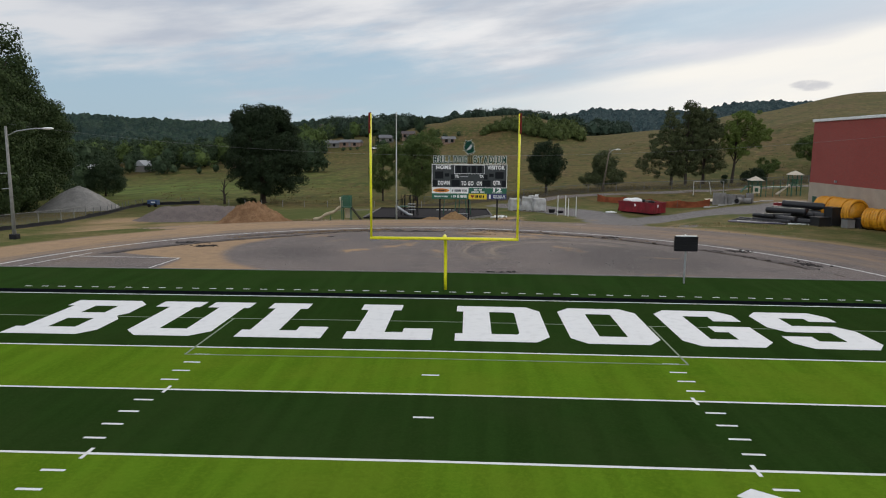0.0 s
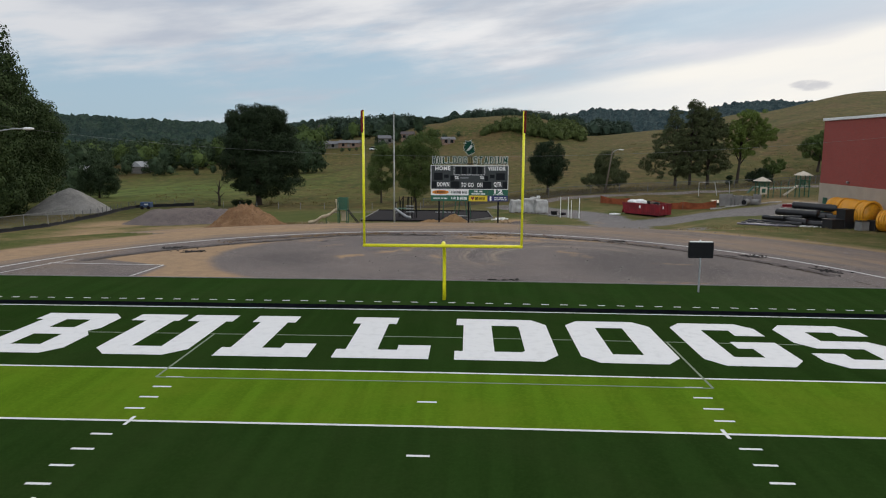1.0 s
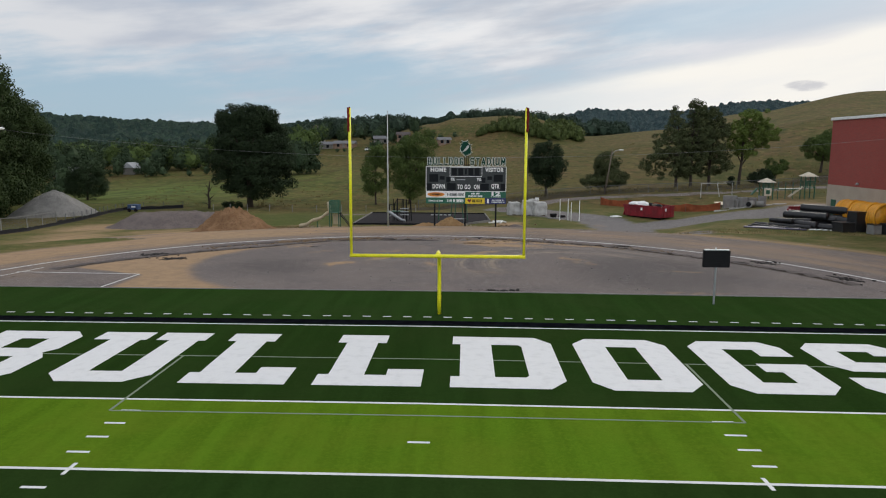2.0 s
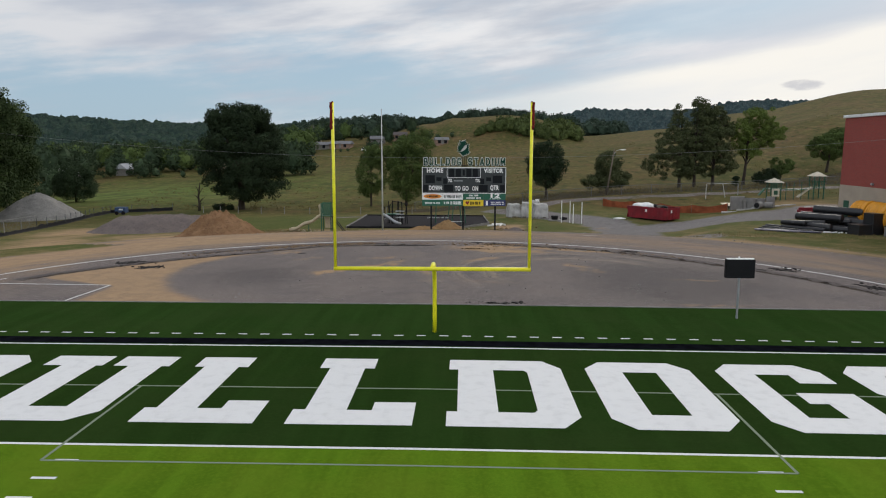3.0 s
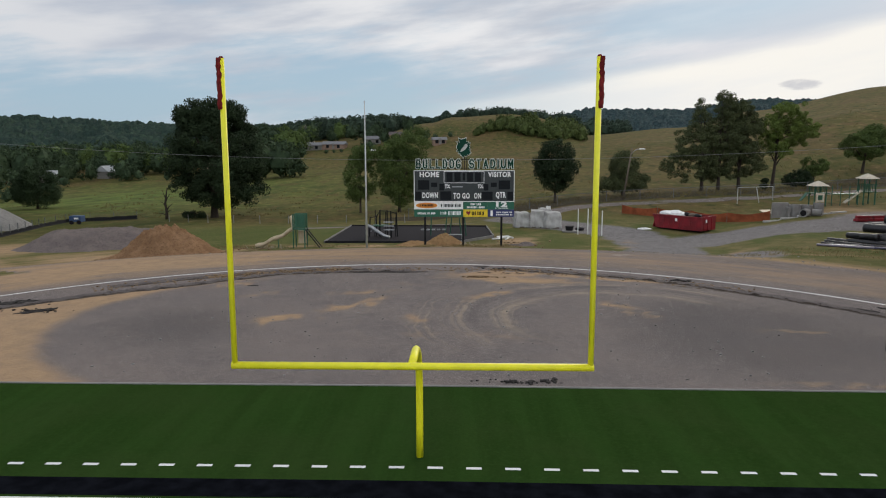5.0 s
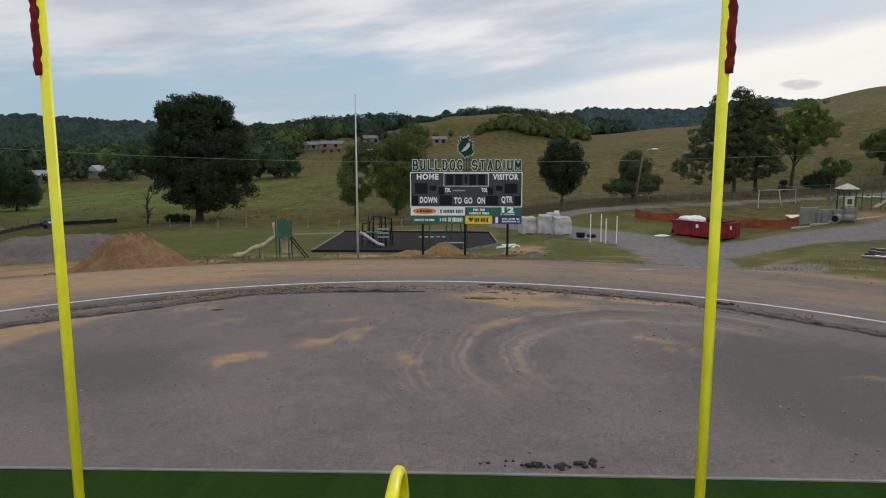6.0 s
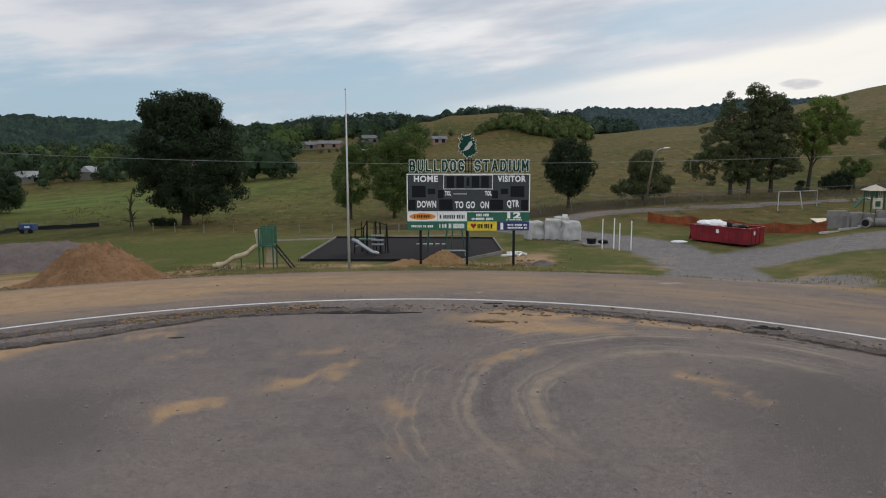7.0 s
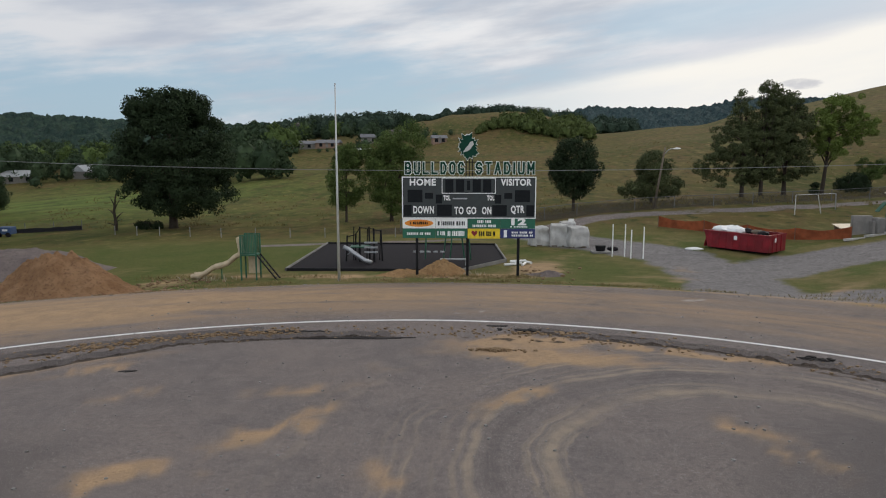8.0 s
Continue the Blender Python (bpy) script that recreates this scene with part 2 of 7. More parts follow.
    tar = n.mix(n.step(coarse, 0.44, 0.32, 0, 0.45), tar, (0.27, 0.245, 0.225))
    tar = n.mix(n.math("MULTIPLY", n.step(n.math("ADD", n.attr("darker_tar"), n.math("SUBTRACT", n2, 0.5)), 0.1, 0.9), 0.75), tar, (0.096, 0.085, 0.083))
    tar = n.mix(n.step(grit, 0.57, 0.68, 0, 0.95), tar, (0.44, 0.41, 0.38))
    tar = n.mix(n.step(grit, 0.42, 0.30, 0, 0.6), tar, (0.085, 0.076, 0.074))
    # tyre arcs swept over the asphalt
    sweepx = n.vmath("SUBTRACT", p, (8.5, 16.2, 0.0))
    rad = n.t.nodes.new("ShaderNodeVectorMath")
    rad.operation = "LENGTH"
    n.put(rad.inputs[0], n.scale(sweepx, (1, 1, 0)))
    swing = n.math("ADD", rad.outputs["Value"], n.math("MULTIPLY", n1, 1.6))
    track = n.noise(n.node("ShaderNodeCombineXYZ", X=n.math("MULTIPLY", swing, 1.35), Y=n.math("MULTIPLY", n2, 0.25), Z=0.0).outputs[0], 1.0, 5, 0.62)
    where = n.noise(n.vmath("ADD", p, (31, 7, 0)), 0.20, 4)
    reach = n.math("MULTIPLY", n.step(rad.outputs["Value"], 13.5, 9.0), n.step(rad.outputs["Value"], 3.2, 5.4))
    reach = n.math("MULTIPLY", reach, n.step(n.math("ADD", n.math("MULTIPLY", n.node("ShaderNodeSeparateXYZ", Vector=sweepx).outputs[0], -0.7), n.node("ShaderNodeSeparateXYZ", Vector=sweepx).outputs[1]), -2.0, 3.0))
    swept = n.math("MULTIPLY", n.step(where, 0.34, 0.58, 0.15, 1.0), reach)
    tar = n.mix(n.math("MULTIPLY", n.step(track, 0.50, 0.62), n.math("MULTIPLY", swept, n.step(n2, 0.30, 0.62, 0.35, 0.95))), tar, (0.290, 0.238, 0.182))
    tar = n.mix(n.math("MULTIPLY", n.step(track, 0.45, 0.34), n.math("MULTIPLY", swept, 0.42)), tar, (0.085, 0.076, 0.074))
    soil = n.mix(n.step(n2, 0.3, 0.7), (0.425, 0.284, 0.165), (0.320, 0.222, 0.138))
    soil = n.mix(n.step(n3, 0.45, 0.75, 0, 0.45), soil, (0.175, 0.120, 0.075))
    peb = n.noise(p, 4.5, 6, 0.75)
    stone = n.mix(n.step(peb, 0.36, 0.64), (0.125, 0.116, 0.113), (0.240, 0.224, 0.216))
    stone = n.mix(n.step(n2, 0.4, 0.7, 0, 0.6), stone, (0.12, 0.11, 0.108))
    stone = n.mix(n.step(grit, 0.5, 0.75, 0, 0.7), stone, (0.38, 0.36, 0.35))
    c = n.mix(n.step(n.math("ADD", n.attr("gravel"), wob), -0.5, 0.5), grass, stone)
    c = n.mix(n.step(n.math("ADD", n.attr("paved"), n.math("MULTIPLY", wob, 0.55)), -0.35, 0.35), c, tar)
    veil = n.noise(n.scale(p, (0.26, 0.42, 1)), 1.0, 8, 0.66)
    # outside the bend the dust lies in long streaks round the track
    ring = n.node("ShaderNodeSeparateXYZ", Vector=n.vmath("SUBTRACT", p, (CENTRE[0], CENTRE[1], 0.0)))
    turn = n.math("ARCTAN2", ring.outputs[0], ring.outputs[1])
    out = n.math("SQRT", n.math("ADD", n.math("MULTIPLY", ring.outputs[0], ring.outputs[0]), n.math("MULTIPLY", ring.outputs[1], ring.outputs[1])))
    smear = n.noise(n.node("ShaderNodeCombineXYZ", X=n.math("MULTIPLY", turn, 5.5), Y=n.math("MULTIPLY", out, 0.95), Z=0.0).outputs[0], 1.0, 6, 0.66)
    outer = n.step(out, 27.8, 28.8)
    veil = n.math("ADD", veil, n.math("MULTIPLY", outer, n.math("SUBTRACT", n.math("MULTIPLY", n.math("SUBTRACT", smear, 0.5), 1.5), n.math("SUBTRACT", veil, 0.5))))
    veil = n.math("ADD", veil, n.math("MULTIPLY", n.math("MULTIPLY", n.math("SUBTRACT", track, 0.5), swept), 0.8))
    dusty = n.math("ADD", n.attr("dirt"), n.math("MULTIPLY", n.math("SUBTRACT", veil, 0.42), 2.2))
    dusty = n.math("ADD", dusty, n.math("ADD", n.math("MULTIPLY", n.math("SUBTRACT", n2, 0.5), 1.3), n.math("MULTIPLY", n.math("SUBTRACT", n3, 0.5), 0.9)))
    powder = n.math("MULTIPLY", n.step(dusty, -0.05, 1.30), n.step(n.attr("dirt"), 0.02, 1.0))
    c = n.mix(n.math("MULTIPLY", powder, 0.88), c, soil)
    c = n.mix(n.step(n.math("ADD", n.attr("chalk"), n.math("MULTIPLY", n.math("SUBTRACT", n2, 0.5), 0.9)), 0.35, 0.9, 0, 0.7), c, (0.38, 0.36, 0.335))
    torn = n.math("ADD", n.attr("torn"), n.math("MULTIPLY", n.math("SUBTRACT", n2, 0.5), 2.0))
    c = n.mix(n.step(torn, 0.55, 0.85), c, n.mix(n.step(n3, 0.35, 0.65), (0.035, 0.030, 0.028), (0.13, 0.095, 0.065)))
    return c, n.math("ADD", n.math("MULTIPLY", n3, 0.7), n.math("MULTIPLY", grit, 0.3))


CENTRE = (-0.7, 2.0)  # of the track's bend
GROUND = surface("ground_earth", ground_color, 1.0, 0, 0.7, 0.05, 0.05)
YELLOW = worn("yellow_paint", (0.86, 0.80, 0.02), 0.35, vary=0.12, dirty=0.06)
RED_TAPE = worn("faded_red_streamer", (0.20, 0.018, 0.018), 0.8, vary=0.5, scale=14, dirt=(0.02, 0.012, 0.012), dirty=0.7)
POLE_GREY = worn("grey_pole", (0.27, 0.265, 0.25), 0.8, scale=4)
WIRE = worn("dull_wire", (0.15, 0.155, 0.155), 0.7, 0.2)
STEEL = worn("galvanised_steel", (0.42, 0.43, 0.44), 0.45, 0.6)
BLACK_SLAT = worn("black_slat", (0.012, 0.012, 0.013), 0.6, dirty=0.1)
BLACK_POST = worn("black_post_paint", (0.013, 0.013, 0.015), 0.65)
WHITE = worn("white_paint", (0.84, 0.84, 0.82), 0.5, vary=0.1)
FLAG_WHITE = worn("weathered_white_pole", (0.52, 0.52, 0.50), 0.5, vary=0.2, scale=1.5, dirty=0.4)
BOARD_GREY = worn("scoreboard_grey", (0.060, 0.067, 0.068), 0.9, vary=0.1)
BOARD_DARK = worn("unlit_lamp_field", (0.012, 0.014, 0.016), 0.8, dirty=0.05)
SIGN_GREEN = worn("sign_green", (0.010, 0.115, 0.065), 0.45, vary=0.15, dirty=0.08)
SIGN_DEEP = worn("sign_deep_green", (0.006, 0.048, 0.030), 0.7, vary=0.15, dirty=0.08)
SIGN_NAVY = worn("sign_navy", (0.02, 0.03, 0.14), 0.45, dirty=0.05)
SIGN_YELLOW = worn("sign_yellow", (0.80, 0.58, 0.02), 0.45, dirty=0.05)
SIGN_ORANGE = worn("sign_orange", (0.75, 0.25, 0.02), 0.45, dirty=0.05)
DUMP_RED = worn("dumpster_red", (0.24, 0.006, 0.016), 0.5, vary=0.45, scale=1.2, dirty=0.2)
PLAY_GREEN = worn("play_green", (0.020, 0.105, 0.060), 0.45)
PLAY_TAN = worn("play_tan", (0.52, 0.42, 0.28), 0.5)
SHADE_CREAM = worn("shade_cream", (0.62, 0.56, 0.45), 0.6)
RUBBER = worn("black_mulch", (0.017, 0.015, 0.018), 0.95, scale=5)
PIPE_BLACK = worn("black_pipe", (0.014, 0.014, 0.016), 0.4, scale=2, dirty=0.35)
PIPE_YELLOW = worn("amber_pipe", (0.75, 0.33, 0.015), 0.45, dirty=0.2)
WOOD_POLE = worn("weathered_pole", (0.16, 0.13, 0.10), 0.85, scale=4)
CONCRETE = worn("concrete", (0.26, 0.25, 0.235), 0.85, scale=1.5)
TARP = worn("pale_tarp", (0.46, 0.45, 0.43), 0.6, scale=1.5)
CABLE = worn("cable", (0.25, 0.25, 0.25), 0.6)
ORANGE_NET = worn("orange_netting", (0.30, 0.085, 0.035), 0.8, vary=0.45, scale=1.2, dirty=0.6)
LINE_ASPHALT = worn("lane_line_paint", (0.74, 0.73, 0.71), 0.7, vary=0.25, scale=2, dirt=(0.2, 0.16, 0.12), dirty=0.5)
SILT = worn("black_silt_fabric", (0.016, 0.016, 0.018), 0.8)


def heap(name, a, b, c):
    def col(n):
        p = n.pos()
        f, g, h = n.noise(p, 0.8, 6, 0.65), n.noise(p, 6, 6, 0.7), n.noise(p, 25, 4, 0.7)
        k = n.mix(n.step(f, 0.35, 0.65), a, b)
        return n.mix(n.step(g, 0.48, 0.70, 0, 0.8), k, c), n.math("ADD", g, n.math("MULTIPLY", h, 0.5))
    return surface(name, col, 0.95, 0, 0.9, 0.12, 0.1)


SOIL = heap("clay_soil", (0.215, 0.120, 0.062), (0.30, 0.176, 0.095), (0.095, 0.052, 0.032))
ORANGE_SOIL = heap("loose_orange_soil", (0.30, 0.178, 0.085), (0.37, 0.235, 0.115), (0.17, 0.10, 0.055))
GREY_FILL = heap("grey_fill", (0.155, 0.128, 0.122), (0.20, 0.165, 0.150), (0.11, 0.090, 0.082))
PALE_GRAVEL = heap("pale_gravel", (0.235, 0.226, 0.215), (0.31, 0.298, 0.28), (0.15, 0.145, 0.14))


def leaf(name, a, b):
    def col(n):
        r = n.t.nodes.new("ShaderNodeNewGeometry").outputs["Random Per Island"]
        f = n.noise(n.pos(), 0.5, 3)
        c = n.mix(n.step(r, -0.6, 1.6), a, b)
        return n.mix(n.step(f, 0.4, 0.65, 0, 0.5), c, tuple(v * 0.6 for v in a))
    m = surface(name, col, 0.8, 0, spec=0.1)
    return m


LEAF_MAPLE = leaf("maple_leaves", (0.018, 0.030, 0.015), (0.039, 0.057, 0.026))
LEAF_EDGE = leaf("woodland_edge_leaves", (0.028, 0.047, 0.019), (0.072, 0.102, 0.036))
WEED = leaf("pasture_weeds", (0.110, 0.100, 0.036), (0.200, 0.155, 0.068))
STRAW = leaf("dry_grass_blades", (0.17, 0.15, 0.06), (0.38, 0.29, 0.145))
PALE_STALK = leaf("pale_dead_stalks", (0.34, 0.29, 0.20), (0.50, 0.45, 0.34))
LEAF_OAK = leaf("oak_leaves", (0.050, 0.080, 0.024), (0.120, 0.160, 0.044))
LEAF_LIGHT = leaf("light_leaves", (0.085, 0.125, 0.026), (0.160, 0.205, 0.050))
LEAF_GREY = leaf("grey_green_leaves", (0.052, 0.066, 0.030), (0.108, 0.123, 0.052))
LEAF_WOOD = leaf("meadow_tree_leaves", (0.030, 0.050, 0.027), (0.062, 0.090, 0.042))
LEAF_PALE = leaf("pale_tree_leaves", (0.062, 0.096, 0.028), (0.108, 0.148, 0.044))
LEAF_THICKET = leaf("thicket_leaves", (0.058, 0.080, 0.026), (0.110, 0.135, 0.042))
# blue-green of these far leaves has distance haze painted in
LEAF_FAR_HAZED = leaf("far_wood_leaves_hazed", (0.034, 0.056, 0.040), (0.058, 0.084, 0.056))


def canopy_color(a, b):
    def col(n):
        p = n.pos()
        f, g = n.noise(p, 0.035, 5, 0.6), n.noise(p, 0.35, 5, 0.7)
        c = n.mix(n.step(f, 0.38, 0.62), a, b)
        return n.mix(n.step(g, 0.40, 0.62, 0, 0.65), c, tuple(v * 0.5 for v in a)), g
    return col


# teal cast of the valley canopy is haze mixed into its colour
CANOPY_HAZED = surface("valley_canopy_hazed", canopy_color((0.028, 0.048, 0.040), (0.044, 0.070, 0.050)), 0.9, 0, 0.8, 1.5, 0.05)
# bluer copy of the valley canopy: haze of distance put into the leaf colour
RIDGE_HAZED = surface("ridge_canopy_hazed", canopy_color((0.038, 0.062, 0.066), (0.050, 0.078, 0.078)), 0.9, 0, 0.8, 2.0, 0.05)
BARK = worn("bark", (0.060, 0.048, 0.038), 0.95, scale=6)


# ---- the lie of the land ----
# near the middle of the camera's path
HUB = (1.0, -10.0)
RELIEF = [  # bearing from the hub, then heights 100, 200, 330, 600 and 1000 m out, far ones fitted to the skyline in view
    (-60, -3, -5, -4, 6, 40),
    (-34, -2.6, -5.6, -2, 8, 42),
    (-22, -2.4, -4, 0, 9, 33),
    (-13.6, -2.6, 0, 9, 20, 27),
    (-8, -2.6, 1, 11, 24, 30),
    (-2.7, -2.4, 4, 18.5, 23, 32),
    (-0.8, -1.9, 4.5, 21.3, 24, 33),
    (3.8, -1.0, 5, 22.8, 25, 36),
    (6.2, -0.6, 5.3, 21, 17, 42),
    (7.6, -0.4, 5.6, 18, 12, 48),
    (10, 0.0, 6, 12.5, 8, 57),
    (17, 0.4, 9, 15.5, 10, 54),
    (22, 0.6, 12.5, 22, 14, 64),
    (31, 1.0, 17, 30.5, 22, 60),
    (45, 2, 22, 38, 30, 60),
    (70, 2, 12, 20, 20, 40),
]


def gz(x, y):
    """Height of the ground."""
    dx, dy = x - HUB[0], y - HUB[1]
    r, a = math.hypot(dx, dy), math.degrees(math.atan2(dx, dy))
    side = smooth01(95, 60, abs(a))
    h100, h200, h330, h600, h1000 = lerp_table(RELIEF, a)
    dip = 0.2 + 0.8 * smooth01(28, 20, a)
    prof = [(0, 0.0), (47, 0.0), (55, -1.0 * dip), (68, -1.2 * dip), (100, h100), (125, h100 + 0.04 * (h200 - h100)), (200, h200), (330, h330), (600, h600), (1000, h1000), (4000, h1000)]
    for p, q in zip(prof, prof[1:]):
        if r <= q[0]:
            f = (r - p[0]) / (q[0] - p[0])
            if q[0] in (55, 330):
                f = smooth01(0, 1, f)
            z = p[1] + (q[1] - p[1]) * f
            break
    else:
        z = h1000
    rough = noise.noise((x * 0.02, y * 0.02, 0)) * 0.8 + noise.noise((x * 0.006, y * 0.006, 5)) * 1.4
    # same sideways dip as the field, fitted to the camera's view
    fall = -0.006 * max(0.0, x) * smooth01(75, 45, r)
    bed = -0.25 if y < 6.4 and abs(x) < 30.4 else 0.0
    return z * side + rough * smooth01(90, 300, r) * side - 0.02 + fall + bed


def build_ground():
    rings = [0.5 * i for i in range(1, 130)]
    while rings[-1] < 4200:
        rings.append(rings[-1] * 1.045 + 0.2)
    seg = 640
    verts, faces = [(CENTRE[0], CENTRE[1], -0.02)], []
    for r in rings:
        for k in range(seg):
            a = k * math.tau / seg
            x, y = CENTRE[0] + r * math.sin(a), CENTRE[1] + r * math.cos(a)
            verts.append((x, y, gz(x, y)))
    for k in range(seg):
        faces.append((0, 1 + (k + 1) % seg, 1 + k))
    for i in range(len(rings) - 1):
        o, q = 1 + i * seg, 1 + (i + 1) * seg
        for k in range(seg):
            faces.append((o + k, o + (k + 1) % seg, q + (k + 1) % seg, q + k))
    ob = raw("ground", verts, faces, GROUND, smooth=True)
    co = np.array(verts)
    x, y = co[:, 0], co[:, 1]
    rc = np.hypot(x - CENTRE[0], y - CENTRE[1])

    near = rc < 60
    warp_x, warp_y = np.zeros(len(x)), np.zeros(len(x))
    warp_x[near] = [noise.noise((u * 0.55, v * 0.55, 11.0)) * 1.0 + noise.noise((u * 1.7, v * 1.7, 12.0)) * 0.7 for u, v in zip(x[near], y[near])]
    warp_y[near] = [noise.noise((u * 0.55, v * 0.55, 21.0)) * 0.6 + noise.noise((u * 1.7, v * 1.7, 22.0)) * 0.5 for u, v in zip(x[near], y[near])]

    def blob(px, py, rx, ry, turn=0.0):
        c, s = math.cos(radians(turn)), math.sin(radians(turn))
        dx, dy = x + warp_x - px, y + warp_y - py
        u, v = dx * c + dy * s, -dx * s + dy * c
        return np.exp(-((u / rx) ** 2 + (v / ry) ** 2))

    def segment(points, half):
        d = np.full(len(x), 1e9)
        for (ax, ay), (bx, by) in zip(points, points[1:]):
            ex, ey = bx - ax, by - ay
            t = np.clip(((x - ax) * ex + (y - ay) * ey) / (ex * ex + ey * ey), 0, 1)
            d = np.minimum(d, np.hypot(x - ax - t * ex, y - ay - t * ey))
        return half - d

    verge = (x < -24) & (y < 27)  # grass grows in to the track there
    paved = np.maximum(np.where(verge, 34.6, 38.2) - rc, segment([(6, 68), (9, 71.5), (14.7, 78), (20.6, 80), (34.7, 80.8), (49.3, 83.3), (80, 92), (130, 112)], 1.8))
    paved = np.maximum(paved, segment([(-62, 259), (-40, 256), (-28, 258), (-20, 246)], 1.6))
    paved = np.maximum(paved, segment([(-17, 62.8), (-11, 65), (6, 68)], 0.8))
    gravel = segment([(16.5, 36), (17.6, 44), (18.5, 50), (17, 57), (11, 63), (7, 69)], 3.3)
    gravel = np.maximum(gravel, segment([(18, 48), (26, 52), (38, 54), (46, 60)], 3.4))
    gravel = np.maximum(gravel, segment([(16, 38), (22, 38)], 3.0))
    dirt = 0.98 * np.exp(-((rc - 33.4) / 4.8) ** 2) * (0.84 + 0.50 * np.clip(-x / 30, -0.45, 1))
    dirt = np.maximum(dirt, 0.62 * np.exp(-((rc - 30.6) / 1.3) ** 2) * np.clip(0.55 + x / 40, 0, 1))
    dirt = np.maximum(dirt, 1.2 * blob(-32, 27, 5, 17, 25))
    dirt = np.maximum(dirt, 1.15 * blob(-37.5, 44, 5.0, 6.5, 15))
    dirt = np.maximum(dirt, 1.0 * blob(-28, 39, 6.0, 4.5))
    dirt = np.maximum(dirt, 0.85 * np.exp(-((rc - 38.9) / 1.5) ** 2) * (x > -18))
    dirt = np.maximum(dirt, 1.25 * blob(6.2, 49.5, 1.9, 3.6, -18))
    dirt = np.maximum(dirt, 1.5 * blob(0.5, 46.0, 5.5, 0.9))
    dirt = np.maximum(dirt, 1.3 * blob(-8.0, 45.6, 4.0, 0.8))
    dirt = np.maximum(dirt, 0.7 * blob(13.0, 46.0, 2.4, 0.9))
    dirt = np.maximum(dirt, 0.9 * blob(-16.6, 46.4, 2.4, 0.8))
    for px, py, rx, ry, turn, amount in ((-12.8, 45.6, 1.4, 0.9, 0, 1.0), (14.4, 45.2, 1.8, 0.9, 20, 0.8), (16.2, 49.5, 0.8, 2.2, -10, 0.6), (22.6, 41.0, 2.6, 0.9, 40, 0.75), (11.0, 43.8, 3.0, 0.6, -5, 0.7), (-18.0, 42.6, 1.6, 1.2, 30, 0.9), (27, 36.6, 5.0, 0.6, -8, 0.7)):
        dirt = np.maximum(dirt, amount * blob(px, py, rx, ry, turn))
    wedge = np.minimum((25.6 - rc) / 0.8, np.hypot((x + 1.0) / 15.0, (y - 16) / 11.5) * 12 - 11.6)
    wedge = np.minimum(wedge, (x + 18.2) / 0.6 + np.clip((y - 11.0) * 4, 0, 30))
    dirt = np.maximum(dirt, np.clip(wedge, 0, 1.1) * (x < -8))
    patches = ((-6.9, 15.7, 1.1, 0.42, 66, 1.35), (-4.4, 18.2, 1.5, 0.5, 38, 1.3), (-3.0, 19.9, 0.9, 0.6, 50, 1.1), (-4.3, 21.3, 1.4, 0.55, 12, 1.0), (-9.3, 20.7, 1.0, 0.32, 62, 0.8),
               (-5.5, 15.6, 0.3, 0.6, 10, 0.7), (-1.1, 15.9, 0.4, 0.9, -10, 0.95), (-0.6, 13.2, 0.5, 1.0, 0, 0.6), (2.5, 26.8, 1.9, 0.9, 2, 1.9), (3.8, 25.2, 2.8, 0.9, -8, 1.5), (6.8, 24.4, 2.0, 0.35, -14, 0.8),
               (9.8, 25.5, 3.0, 0.42, -23, 1.8), (5.0, 27.0, 2.2, 0.45, -12, 1.8), (2.4, 21.1, 1.6, 0.34, 38, 1.15), (8.8, 18.9, 0.8, 0.4, -45, 1.05), (9.3, 17.2, 0.25, 1.3, 3, 0.8), (1.4, 19.6, 0.7, 0.3, 50, 0.6), (1.8, 13.2, 1.6, 0.5, -20, 0.55),
               (14.8, 14.3, 1.2, 0.3, -8, 0.85), (13, 7.9, 2.2, 0.3, 0, 0.7), (-2.0, 23.5, 1.5, 0.4, 10, 0.5), (-11.4, 23.4, 2.2, 0.35, 38, 0.9))
    for px, py, rx, ry, turn, amount in patches:
        dirt = np.maximum(dirt, 0.92 * amount * blob(px, py, rx * 1.3, ry, turn))
    dirt = np.maximum(dirt, 0.14 * (rc < 25.2) * (y > 7))
    ragged = np.array([noise.noise((math.atan2(u + 0.7, v - 2.0) * 5.0, 3.3, 0.0)) for u, v in zip(x, y)])
    torn = (0.62 + 0.5 * ragged) * np.exp(-((rc - 25.5 - 0.5 * ragged) / 0.32) ** 2)
    torn = np.maximum(torn, (0.45 + 0.35 * ragged) * np.exp(-((rc - 26.6) / 0.55) ** 2) * (np.abs(x) < 17))
    dirt = np.where(verge, dirt * np.clip((35.6 - rc) / 1.6, 0, 1), dirt)
    dirt = np.maximum(dirt, 0.75 * blob(44, 65, 8, 5))  # bare ground under the far play towers
    # two broad patches where the asphalt is coloured darker
    bare = np.maximum(1.2 * blob(13.0, 14.0, 5.5, 6.0), 0.9 * blob(-11, 14.5, 3.5, 3.5))
    chalk = np.maximum.reduce([0.9 * blob(-0.6, 31.5, 1.8, 0.12, 2), 0.8 * blob(1.6, 31.9, 1.2, 0.1, -3), 0.9 * blob(11.8, 34.8, 0.9, 0.3, -15), 0.7 * blob(-2.0, 34.6, 1.6, 0.15), 0.8 * blob(20.6, 39.0, 1.8, 0.5, -40)])
    lush = np.maximum(np.maximum(blob(-76, 135, 46, 60), blob(-19, 56, 14, 9)), 0.75 * blob(9, 48.5, 6, 5))
    scrub = segment([(-6, 79), (9, 83), (20, 88), (32, 90), (50, 93), (80, 101), (120, 117)], 4.6)
